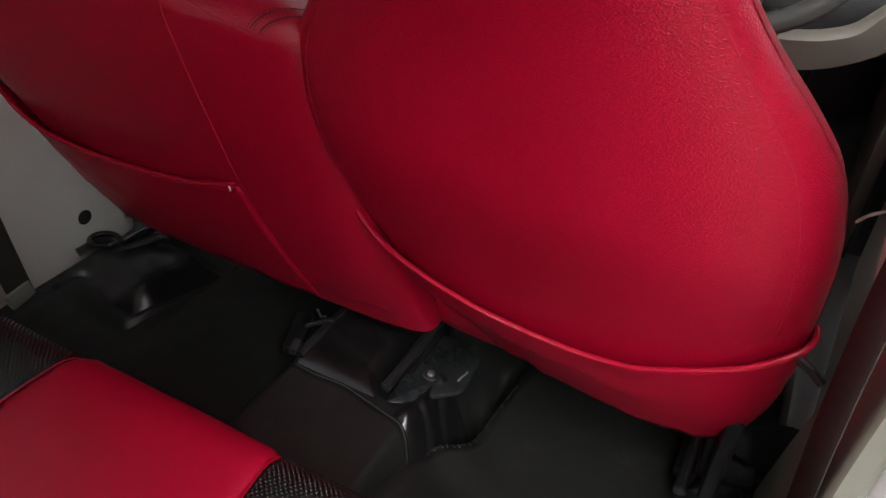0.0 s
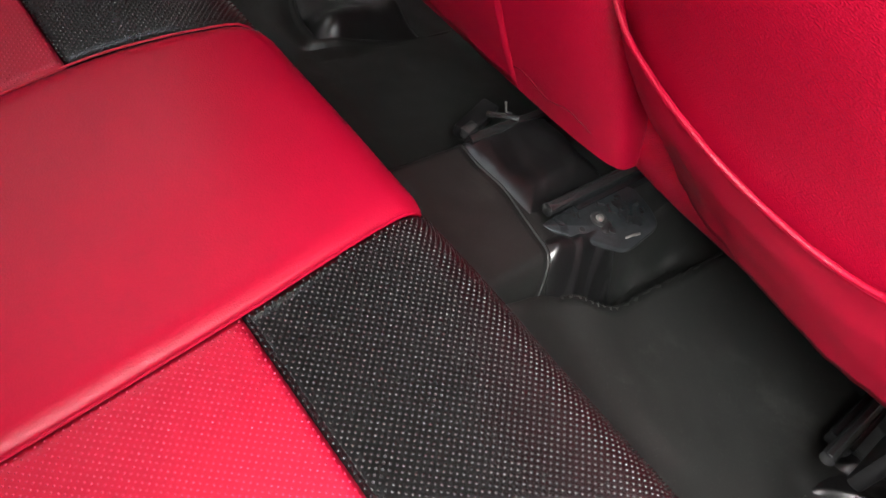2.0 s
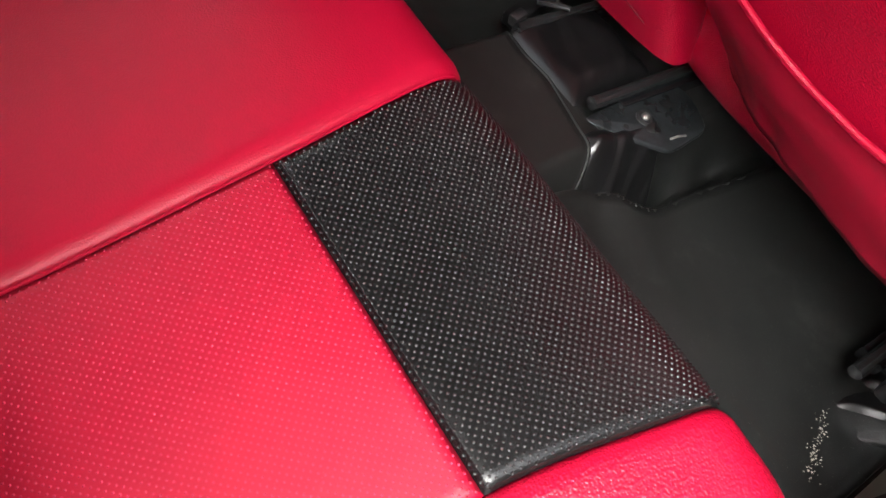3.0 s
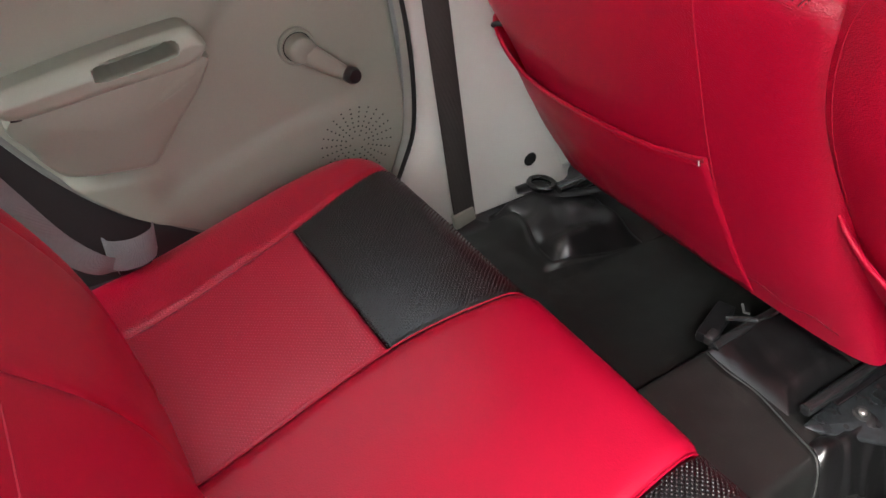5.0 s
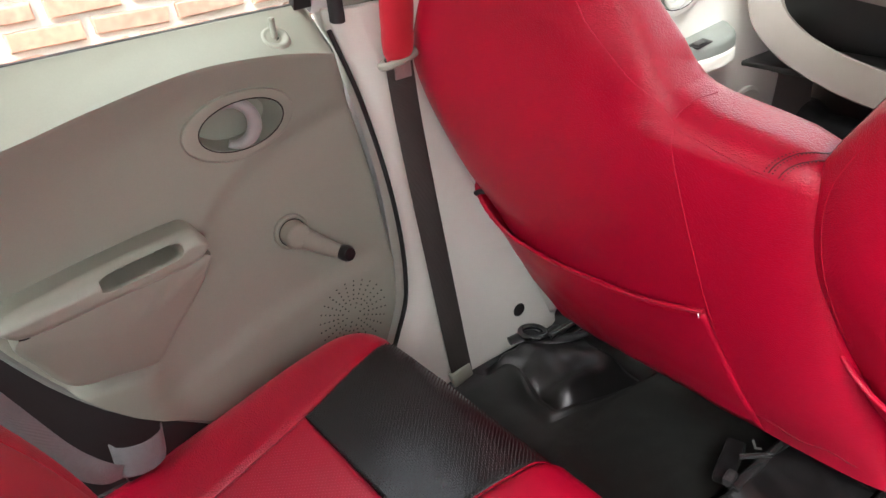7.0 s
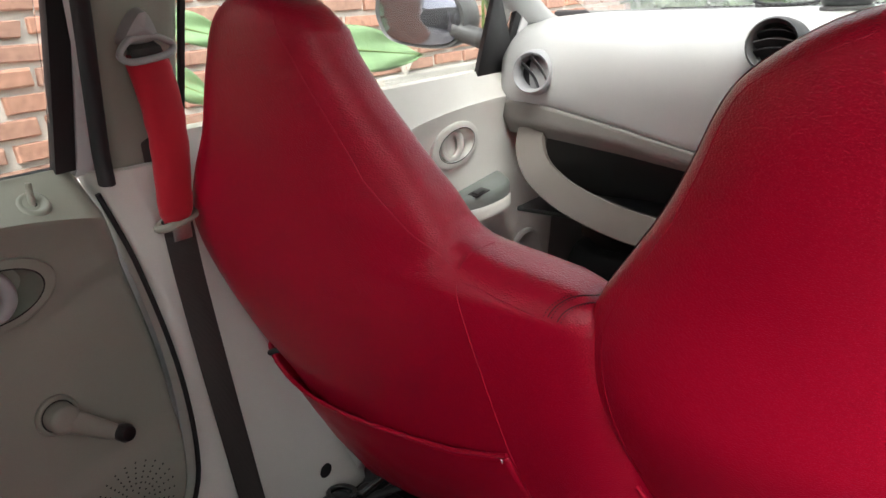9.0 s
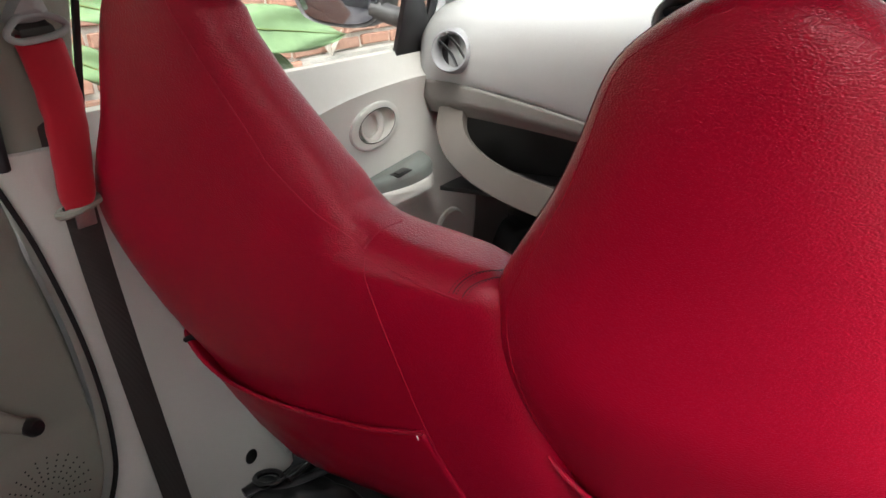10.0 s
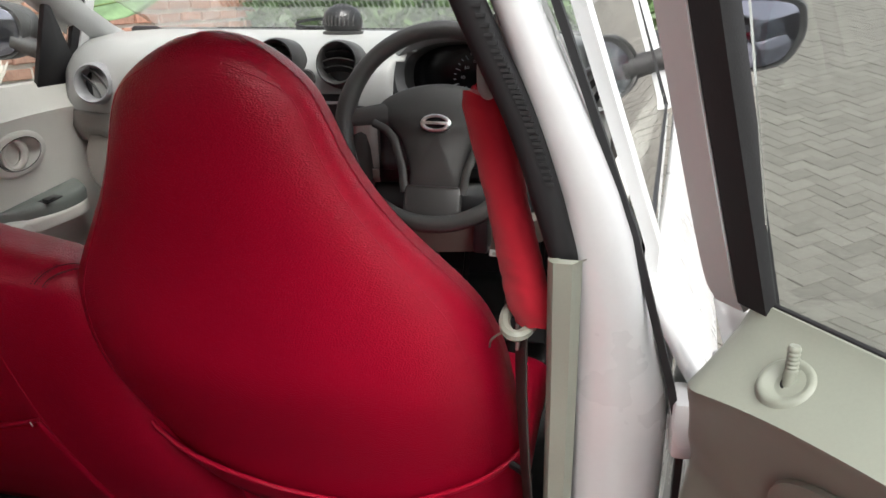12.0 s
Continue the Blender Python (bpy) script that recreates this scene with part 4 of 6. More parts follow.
def window_surround(parent, T, y0, y1, top, x0, rear_slope=0.0, taper=0.0, glass=car_glass):
    """Glass, rubber channel and painted frame above the belt line. y0 rear, y1 front at the belt."""
    zb = 0.795

    def at(y, z, dx=0.0):
        return Vector((x0 + lean(z) + dx + taper * (y - y0) / (y1 - y0), y, z))
    corners = [at(y0, zb - 0.02), at(y1, zb - 0.02), at(y1 - 0.035, top), at(y0 + rear_slope, top)]
    g = pane("window_pane", [T @ c for c in corners], parent, glass=glass)
    path = [at(y1 + 0.009, zb - 0.004, 0.006), at(y1 + 0.008, 0.86, 0.006), at(y1 + 0.006, 0.98, 0.006), at(y1 - 0.001, top, 0.006)]
    dpart("window_channel", strip(smooth_line(path, 5), (0, 1, 0), 0.030, 0.016), black_rubber, parent, T, "black rubber window channel")
    path = [at(y1 + 0.041, zb - 0.010, -0.008), at(y1 + 0.041, 0.82, 0.0), at(y1 + 0.038, 0.98, 0.0), at(y1 + 0.029, top, 0.0)]
    dpart("window_frame", strip(smooth_line(path, 5), (0, 1, 0), 0.034, 0.028), white_paint, parent, T, "white painted window frame")
    dpart("belt_seal", tube([at(y0, zb - 0.002, 0.004), at(y1, zb - 0.002, 0.004)], 0.0055, 8), black_rubber, parent, T)
    path = [at(y1 - 0.035, top, 0.0), at((y0 + y1) / 2, top + 0.02, 0.0), at(y0 + rear_slope, top, 0.0)]
    dpart("window_frame", strip(smooth_line(path, 5), (0, 0, 1), 0.05, 0.03), white_paint, parent, T)
    return g


def outer_skin(parent, T, yl, yr, x0, taper=0.0):
    rows = []
    for j in range(19):
        z = -0.02 + 0.785 * j / 18
        rows.append([Vector((x0 + 0.052 * sm(0.60, 0.79, z) - 0.02 * math.sin(math.pi * j / 18) - 0.012 * sm(0.55, 0.6, z) * (1 - sm(0.62, 0.7, z)) + taper * (i / 24) ** (1.3 if taper > 0 else 0.8), yl + (yr - yl) * i / 24, z)) for i in range(25)])
    dpart("outer_skin", grid(rows), white_paint, parent, T, solid=0.012)
    dpart("edge_flange", box((x0 + 0.03 + taper, yr - 0.006, 0.36), (0.05, 0.014, 0.70), 0.004), white_paint, parent, T)


def rear_door(T, label, group="rear doors"):
    d = thing("rear_door", T @ Vector((-0.70, 0.1, 0.1)), label, "car door", group)
    bm = trim_grid(-0.668, rear_relief, rear_ledge, lambda z: curve1(REAR_EDGE, z), lambda z: curve1(FRONT_EDGE, z), 0.11, 0.795, [(-0.088, 0.652, 0.073, 0.040)], 0.02, 0.008)
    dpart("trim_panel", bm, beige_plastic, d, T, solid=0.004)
    # arm rest: a lower panel and over it a rounded slab with a pull slot
    lower = smooth_loop([(-0.452, 0.476), (-0.33, 0.492), (-0.195, 0.500), (-0.196, 0.468), (-0.245, 0.400), (-0.282, 0.352), (-0.30, 0.343), (-0.35, 0.350), (-0.41, 0.366), (-0.440, 0.42)], 6)
    arm = dpart("armrest", prism(lower, lambda u, v, w: Vector((-0.672 + w * (0.55 + 0.45 * sm(0.34, 0.49, v)), u, v)), 0.056, 0.012), beige_plastic, d, T)
    top_z = [(-0.466, 0.500), (-0.45, 0.5115), (-0.42, 0.518), (-0.33, 0.531), (-0.221, 0.541), (-0.20, 0.538), (-0.186, 0.520)]
    low_z = [(-0.466, 0.490), (-0.45, 0.478), (-0.42, 0.475), (-0.33, 0.482), (-0.22, 0.490), (-0.20, 0.496), (-0.186, 0.508)]
    slab = []
    for j in range(61):
        v = (1 - math.cos(math.pi * j / 60)) / 2
        r = []
        for i in range(141):
            u = (1 - math.cos(math.pi * i / 140)) / 2
            y = -0.466 + 0.280 * u
            zl, zh = curve1(low_z, y), curve1(top_z, y)
            z = zl + (zh - zl) * v
            edge = min(z - zl, zh - z, (y + 0.468) * 0.9, (-0.184 - y) * 0.9)
            q = min(1.0, max(0.0, edge) / 0.012)
            h = 0.050 + 0.013 * math.sqrt(1 - (1 - q) ** 2) - 0.010 * sm(0.5, 1.0, v)
            # the pull slot
            mid = 0.5145 + 0.10 * (y + 0.28)
            inside = sm(1.15, 0.80, ((y + 0.281) / 0.055) ** 4 + ((z - mid - 0.001) / 0.0115) ** 4)
            r.append(Vector((-0.672 + h - 0.052 * inside, y, z)))
        slab.append(r)
    slab = [[Vector((-0.672, p.y, p.z)) for p in slab[0]]] + slab + [[Vector((-0.672, p.y, p.z)) for p in slab[-1]]]
    slab = [[Vector((-0.672, r[0].y, r[0].z))] + r + [Vector((-0.672, r[-1].y, r[-1].z))] for r in slab]
    dpart("pull_cup", grid(slab), beige_plastic, arm, T)
    dpart("joint", tube([Vector((-0.6195, y, curve1(low_z, y) - 0.0008)) for y in (-0.448 + 0.244 * k / 20 for k in range(21))], 0.0022, 6), hole_black, arm, T)
    pull_handle(d, T, -0.088, 0.652, lambda y, z: -0.668 + rear_relief(y, z), True)
    # window winder
    hub = dpart("window_winder", lathe([(0, 0), (0.030, 0), (0.030, 0.007), (0.027, 0.010), (0.024, 0.009), (0.0235, 0.004), (0.022, 0.004), (0.0215, 0.026), (0.019, 0.031), (0.012, 0.034), (0, 0.0345)], (-0.6770, -0.037, 0.454), (1, 0, 0), 36), beige_plastic, d, T, "beige window winder with black knob")
    dpart("gap", lathe([(0.0212, 0), (0.0240, 0), (0.0240, 0.002), (0.0212, 0.002)], (-0.6710, -0.037, 0.454), (1, 0, 0), 32), hole_black, hub, T)
    arm_pts = [(-0.655, -0.040, 0.456), (-0.650, -0.015, 0.436), (-0.648, 0.010, 0.415), (-0.647, 0.030, 0.399)]
    dpart("crank_arm", tube(smooth_line(arm_pts, 5), [0.0185 - 0.0070 * k / 15 for k in range(16)], 14, flat=0.6, up=(1, 0, 0)), beige_plastic, hub, T)
    dpart("knob", lathe([(0, 0), (0.011, 0), (0.0135, 0.004), (0.014, 0.018), (0.011, 0.024), (0, 0.025)], (-0.650, 0.033, 0.398), (1, 0.15, 0.1), 20), black_plastic, hub, T, "round black knob")
    # loudspeaker perforations
    bm = bmesh.new()
    for a in range(24):
        for q in range(7):
            if q < 2 and a % 2 or q == 0 and a % 4:
                continue
            t, rr = math.tau * a / 24 + 0.1, 0.014 + 0.0088 * q
            y, z = 0.044 + rr * math.cos(t), 0.258 + rr * math.sin(t)
            m = Matrix.Translation((-0.668 + rear_relief(y, z) + 0.0006, y, z)) @ Matrix.Rotation(radians(90), 4, "Y")
            bmesh.ops.create_circle(bm, cap_ends=True, radius=0.0016, segments=8, matrix=m)
    dpart("speaker_perforations", bm, hole_black, d, T, smooth=False)
    lock_pin(d, T, -0.017, 0.763, -0.668 + rear_relief(-0.017, 0.763))
    window_surround(d, T, -0.66, 0.035, 1.20, -0.678, 0.12, glass=tinted_glass)
    outer_skin(d, T, -0.62, 0.125, -0.765)
    # soft seal along the lower rear edge
    pts = [Vector((-0.676, curve1(REAR_EDGE, z) - 0.006, z)) for z in (0.16 + 0.62 * k / 24 for k in range(25))]
    dpart("edge_welt", tube(pts, 0.006, 8), switch_plastic, d, T, "grey edge welt")
    return d


MIRROR = Matrix.Diagonal((-1, 1, 1, 1))
HINGE = Matrix.Translation((0.763, 0.197, 0))
rear_door(Matrix.Identity(4), "closed beige rear door trim with window winder and armrest")
rear_door(HINGE @ Matrix.Rotation(radians(36.3), 4, "Z") @ Matrix.Translation((-0.76, -0.20, 0)) @ MIRROR, "white rear door standing open with beige inner trim")


def front_relief(y, z):
    ledge = front_ledge(y)
    if z > ledge:
        w = 0.022 - 0.026 * min(1.0, (z - ledge) / (0.82 - ledge)) ** 0.8
    else:
        w = 0.022 * math.exp(-((ledge - z) / 0.06) ** 1.2)
    w += 0.012 * (1 - sm(0.40, 0.46, z))
    return w


def front_door(T, label):
    d = thing("front_door", T @ Vector((-0.70, 0.7, 0.1)), label, "car door", "front doors")
    # the driver's door bows out towards its front
    body, T = T, T @ Matrix(((1, -0.08, 0, 0.016), (0, 1, 0, 0), (0, 0, 1, 0), (0, 0, 0, 1))) if T == MIRROR else T
    bm = trim_grid(-0.652, front_relief, front_ledge, lambda z: 0.215 + 0.03 * sm(0.5, 0.1, z), lambda z: curve1([(0.06, 1.20), (0.4, 1.30), (0.6, 1.25), (0.82, 1.18)], z), 0.06, 0.815, [(0.885, 0.668, 0.073, 0.040)])
    # the front trim's extra light sits in its paler plastic
    dpart("trim_panel", bm, lit_door_plastic, d, T, solid=0.004)
    pull_handle(d, T, 0.885, 0.668, lambda y, z: -0.652 + front_relief(y, z), False)
    base = smooth_loop([(0.40, 0.50), (0.55, 0.525), (0.80, 0.528), (0.95, 0.520), (1.02, 0.515), (1.045, 0.505), (1.02, 0.485), (0.95, 0.472), (0.80, 0.466), (0.55, 0.455), (0.42, 0.46)], 6)
    arm = dpart("armrest", prism(base, lambda u, v, w: on_door(-0.655)(u, v, w - 0.45 * max(0.0, v - 0.505) * (w > 0.02)), 0.044, 0.014), lit_door_plastic, d, T)
    pod = smooth_loop([(-0.662, 0.775), (-0.640, 0.815), (-0.612, 0.875), (-0.592, 0.94), (-0.586, 0.99), (-0.596, 1.03), (-0.622, 1.052), (-0.662, 1.06), (-0.676, 0.92)], 6)

    def shelf(z0):
        return lambda u, v, w: Vector((u, v, z0 + w + 0.10 * (v - 0.92) + 0.12 * (-0.60 - u) * (w > 0.02)))
    dpart("pod_base", prism([Vector((p.x + 0.004, p.y - 0.004)) for p in pod], shelf(0.497), 0.030, 0.010), lit_door_plastic, arm, T)
    dpart("switch_panel", prism(pod, shelf(0.524), 0.030, 0.012), switch_plastic, arm, T, "grey-green switch panel")
    tilt = pose(-0.612, 0.925, 0.5555, 5.7, 6.8, 0)
    sw = dpart("switch_well", box((0, 0, 0), (0.026, 0.052, 0.003), 0.001), black_plastic, arm, T @ tilt)
    dpart("window_switch", box((0, -0.006, 0.0025), (0.017, 0.024, 0.005), 0.002), dark_plastic, sw, T @ tilt)
    dpart("speaker_ring", lathe([(0.0, 0.004), (0.062, 0.006), (0.070, 0.010), (0.078, 0.006), (0.080, 0.0), (0, 0)], (-0.6405, 1.16, 0.32), (1, 0, 0), 40), lit_door_plastic, d, T)
    T = body
    flare = -0.055 if T == MIRROR else 0.04
    window_surround(d, T, 0.165, 1.09, 1.19, -0.712, 0.02, flare)
    # rubber along the rear edge of the glass
    if T != MIRROR:
        path = [Vector((-0.656 + lean(z), 0.217 - 0.06 * (z - 0.8), z)) for z in (0.785, 0.85, 0.92, 1.0, 1.1, 1.19)]
        dpart("window_channel", strip(path, (0.25, 1, 0), 0.008, 0.010), black_rubber, d, T, "black rubber window channel")
    # black sail ahead of the glass, behind the outside mirror
    sail = [(0.99, 0.80), (1.15, 0.80), (1.13, 0.83), (0.99, 0.99), (0.975, 0.99)]
    dpart("mirror_sail", prism([Vector(p) for p in sail], lambda u, v, w: Vector((-0.668 + lean(v) + w, u, v)), 0.012, 0.003), black_plastic, d, T, "black triangular mirror sail")
    outer_skin(d, T, 0.14, 1.22, -0.765, flare * (1.5 if T == MIRROR else 0.9))
    dpart("rear_weather_strip", strip([(-0.752, 0.125, 0.1), (-0.752, 0.125, 0.6), (-0.738, 0.124, 0.66), (-0.693, 0.116, 0.81), (-0.620, 0.092, 1.0), (-0.54, 0.06, 1.22)], (1, 0, 0), 0.0075, 0.012), black_rubber, d, T, "black door gap seal")
    # rear post of the window frame
    path = [Vector((-0.7125 + lean(z), 0.150 - 0.02 * (z - 0.79) / 0.2, z)) for z in (0.60, 0.70, 0.79, 0.9, 1.0, 1.19)]
    dpart("window_frame", strip(path, (1, 0.3, 0), 0.014, 0.012), white_paint, d, T)
    # outside mirror: a rounded shell open to the rear with the glass set in it
    loop = smooth_loop([(-1.005, 0.965), (-0.985, 1.0), (-0.88, 1.005), (-0.785, 0.98), (-0.760, 0.925), (-0.785, 0.868), (-0.86, 0.856), (-0.965, 0.876), (-1.0, 0.92)], 5)
    lc = Vector((-0.882, 0.93))
    shell = []
    for f, dy in ((0.90, 0.006), (0.97, 0.0), (1.0, 0.008), (1.0, 0.035), (0.93, 0.075), (0.75, 0.105), (0.4, 0.122), (0.05, 0.126)):
        shell.append([Vector((lc.x + (p.x - lc.x) * f, 1.075 + dy + 0.2 * (p.x - lc.x) * f, lc.y + (p.y - lc.y) * f)) for p in loop])
    mh = dpart("mirror_housing", grid(shell, closed=True, caps=True), dark_plastic, d, T, "dark outside mirror housing")
    dpart("mirror_glass", prism([lc + (p - lc) * 0.88 for p in loop], lambda u, v, w: Vector((u, 1.0785 + 0.2 * (u - lc.x) - w, v)), 0.004, 0.001), mirror_glass, mh, T, "mirror glass")
    dpart("mirror_arm", tube([(-0.69, 1.12, 0.865), (-0.74, 1.12, 0.88), (-0.80, 1.11, 0.90)], 0.024, 12), dark_plastic, mh, T)
    return d


front_door(Matrix.Identity(4), "closed pale front door trim with oval release and window switch")
front_door(MIRROR, "closed white driver's door with pale inner trim")

# ---- pillars, sills, roof ----
def pillar(T, name, tuck=0.0, pull=0.0):
    p = thing(name, T @ Vector((-0.65, 0.17, 0.0)), "beige trimmed door pillar between front and rear doors", "pillar", kind="structure")
    # lower trim
    rows = []
    for j in range(41):
        z = 0.03 + (0.75 if tuck else 0.762) * j / 40
        y0 = curve1(FRONT_EDGE, max(z, 0.12)) + 0.012 - 0.03 * (1 - sm(0.03, 0.14, z))
        y1 = curve1([(0.0, 0.56), (0.12, 0.50), (0.3, 0.40), (0.5, 0.29), (0.78, 0.205)], z)
        if tuck:
            y0 -= 0.005
            r = [Vector((-0.700, y0 - 0.002, z)), Vector((-0.682, y0 - 0.002, z)), Vector((-0.668, y0, z)), Vector((-0.656, y0 + 0.005, z)), Vector((-0.647, y0 + 0.013, z)), Vector((-0.640, y0 + 0.024, z))]
            y0 += 0.036
        else:
            r = [Vector((-0.664, y0 + 0.004, z)), Vector((-0.656, y0 - 0.004, z)), Vector((-0.640, y0 - 0.004, z))]
        for i in range(29):
            u = i / 28
            y = y0 + (y1 - y0) * u
            edge = 0.002 * (1 - sm(0.0, 0.06, u)) ** 2 + 0.03 * sm(0.86, 1.0, u) ** 2
            r.append(Vector((-0.634 - edge, y, z)))
        rows.append(r)
    rows.append([q + Vector((-0.006, 0.003, 0.003)) for q in rows[-1]])
    # right trim takes the darker plastic, the shade there put into its colour
    dpart("lower_trim", grid([[q + Vector((pull, 0, 0)) for q in r] for r in rows]), lit_door_plastic if tuck else beige_plastic, p, T)
    for y, z, r in ((0.404, 0.115, 0.0125),):
        dpart("trim_hole", lathe([(0.0, 0.0), (r, 0.0), (r * 1.15, 0.0012), (r * 1.2, 0.0), (0, -0.001)], (-0.6333, y, z), (1, 0.0, 0), 24), hole_black, p, T, "round screw hole")
    if tuck:
        pts = [Vector((-0.662, curve1(FRONT_EDGE, z) + 0.003, z)) for z in (0.13 + 0.62 * k / 30 for k in range(31))]
        dpart("edge_seal", tube(pts, 0.0042, 8), black_rubber, p, T, "thin black door edge seal")
    # upper trim
    rows = []
    for j in range(21):
        z = 0.76 + 0.46 * j / 20
        s = 0.035 * (z - 0.79) / 0.21
        y0, y1 = 0.098 - s, 0.211 - 0.06 * (z - 0.8)
        r = []
        for i in range(17):
            u = i / 16
            e = 0.02 * (1 - sm(0, 0.2, u)) ** 2 + 0.02 * sm(0.8, 1, u) ** 2
            r.append(Vector((-0.650 + lean(z) - e, y0 + (y1 - y0) * u, z)))
        rows.append(r)
    dpart("upper_trim", grid(rows), beige_plastic, p, T, solid=0.006)
    # black weather seal with a ribbed face
    path = smooth_line([(-0.643 + pull * 0.6, 0.086, 0.765) if tuck else (-0.638, 0.096, 0.782), (-0.635 + pull * 0.5, 0.082 + pull * 0.2, 0.815), (-0.598, 0.068, 0.91), (-0.557, 0.052, 1.0), (-0.475, 0.017, 1.2)], 8)
    dpart("door_seal", tube(path, 0.0135, 12, flat=0.8), black_rubber, p, T, "black rubber door seal")
    bm = bmesh.new()
    for k in range(74 if not tuck else 0):
        f = k / 73 * (len(path) - 1.01)
        q = path[int(f)].lerp(path[int(f) + 1], f - int(f))
        if q.z < 0.86:
            continue
        bmesh.ops.create_cube(bm, size=1.0, matrix=Matrix.Translation((q.x - 0.007, q.y - 0.0095, q.z)) @ Matrix.Diagonal((0.007, 0.004, 0.0028, 1)))
    dpart("seal_ribs", bm, black_rubber, p, T, smooth=False)
    # painted jamb
    rows = []
    for j in range(31):
        z = -0.02 + 1.24 * j / 30
        l = lean(z)
        s = 0.035 * max(0, z - 0.79) / 0.21
        x_in = pull * 0.9 * sm(0.86, 0.76, z) - curve1([(0.0, 0.662), (0.5, 0.659), (0.6, 0.657), (0.77, 0.652), (0.80, 0.645), (1.0, 0.572), (1.22, 0.49)], z)
        x_out = -curve1([(0.0, 0.745), (0.6, 0.742), (0.66, 0.728 + 0.007 * (tuck > 0)), (0.82, 0.688 + 0.015 * (tuck > 0)), (1.0, 0.608 + 0.02 * (tuck > 0)), (1.22, 0.522)], z)
        row = []
        for u, dy in ((0.0, 0.020), (0.10, 0.010), (0.25, 0.004), (0.45, 0.002), (0.65, 0.004), (0.82, 0.010), (0.94, 0.020), (1.0, 0.036), (1.0, 0.09)):
            row.append(Vector((x_in - tuck * sm(0.82, 0.74, z) + (x_out - x_in + tuck * sm(0.82, 0.74, z)) * u, (curve1(FRONT_EDGE, max(z, 0.12)) + 0.014 if z < 0.79 else 0.079) + dy - s, z)))
        rows.append(row)
    dpart("jamb", grid(rows), white_paint, p, T, "white painted door jamb", solid=0.01)
    return p


pillar(Matrix.Identity(4), "pillar_left", 0.04)
pillar(MIRROR, "pillar_right", 0.0, 0.013)
for k, z in enumerate((0.62, 0.30)):
    h = thing("door_hinge", (0.762, 0.16, z), "white painted steel door hinge", "hinge", "door hinges")
    part("leaf", box((0.752, 0.135, z), (0.022, 0.05, 0.06), 0.006), white_paint, h)
    part("knuckle", lathe([(0, -0.035), (0.011, -0.035), (0.012, -0.03), (0.012, 0.03), (0.011, 0.035), (0, 0.035)], (0.772, 0.118, z), (0, 0, 1), 16), white_paint, h)
    part("leaf", box((0.776, 0.09, z), (0.014, 0.05, 0.05), 0.005), white_paint, h)


def wall(name, bm, mat, label, cat="wall", solid=0.0):
    return tagged(part(name, bm, mat, None, solid=solid), label, cat, kind="structure")


wall("sill_left", box((-0.70, 0.45, -0.01), (0.11, 1.7, 0.07), 0.012), light_plastic, "pale door sill cover", "sill")
wall("sill_right", box((0.70, 0.45, -0.01), (0.11, 1.7, 0.07), 0.012), light_plastic, "pale door sill cover", "sill")
# added black covers: they block bright ground showing through gaps at the sill and footwell
wall("sill_gap_cover", box((0.766, 0.86, -0.09), (0.016, 1.38, 0.34), 0.004), black_rubber, "black strip added to close the gap along the sill", "sill")
wall("footwell_gap_cover", box((0.752, 1.35, 0.30), (0.016, 0.40, 0.72), 0.004), black_rubber, "black panel added to close the footwell gap behind the door")
# wheel-arch side behind the closed rear door
rows = []
for j in range(21):
    z = 0.10 + 0.72 * j / 20
    y1 = curve1(REAR_EDGE, z) + 0.012
    rows.append([Vector((-0.690 + 0.07 * sm(0.0, 0.5, i / 16) * (1 - sm(0.4, 0.62, z)), y1 - (y1 + 1.15) * i / 16, z)) for i in range(17)])
wall("wheel_arch_left", grid(rows), black_rubber, "black lined rear wheel arch and door gap", solid=0.01)
rows = [[Vector((-q.x, q.y - 0.03, q.z)) for q in r] for r in rows]
wall("wheel_arch_right", grid(rows), black_rubber, "black lined rear wheel arch and door gap", solid=0.01)
for s, nm in ((-1, "quarter_left"), (1, "quarter_right")):
    wall(nm, box((s * 0.70, -1.02, 0.5), (0.06, 0.60, 1.1), 0.02), white_paint, "white body side behind the rear doors")
wall("tailgate_wall", box((0, -1.32, 0.42), (1.44, 0.05, 0.85), 0.02), beige_plastic, "plain beige inner tailgate")
wall("boot_floor", box((0, -1.0, 0.08), (1.4, 0.62, 0.05), 0.01), floor_vinyl, "black luggage floor", "floor")
rows = []
for j in range(25):
    y = -1.32 + 1.98 * j / 24
    rows.append([Vector((0.56 * (i / 12 - 1), y, 1.225 + 0.045 * (1 - (i / 12 - 1) ** 2) - 0.05 * sm(0.3, 0.7, y) - 0.06 * sm(-0.9, -1.3, y))) for i in range(25)])
roof = tagged(part("ceiling", grid(rows), beige_plastic, solid=0.02), "pale cloth roof lining", "ceiling", kind="structure")
for s in (-1, 1):
    pts = [(s * 0.545, -1.3, 1.19), (s * 0.535, -0.6, 1.225), (s * 0.53, 0.1, 1.225), (s * 0.53, 0.6, 1.19)]
    wall("roof_rail", tube(smooth_line(pts, 5), 0.035, 10), beige_plastic, "beige roof rail trim", "trim")
    # windscreen pillar
    pts = smooth_line([(s * 0.53, 0.58, 1.195), (s * 0.60, 0.95, 1.04), (s * 0.655, 1.25, 0.90), (s * 0.66, 1.42, 0.84)], 6)
    wall("windscreen_pillar", tube(pts, [0.042 + 0.02 * k / len(pts) for k in range(len(pts))], 12, flat=0.8), light_plastic, "pale windscreen pillar trim", "pillar")
windscreen = thing("windscreen", (0, 1.2, 1.0), "clear windscreen glass", "windscreen", kind="structure")
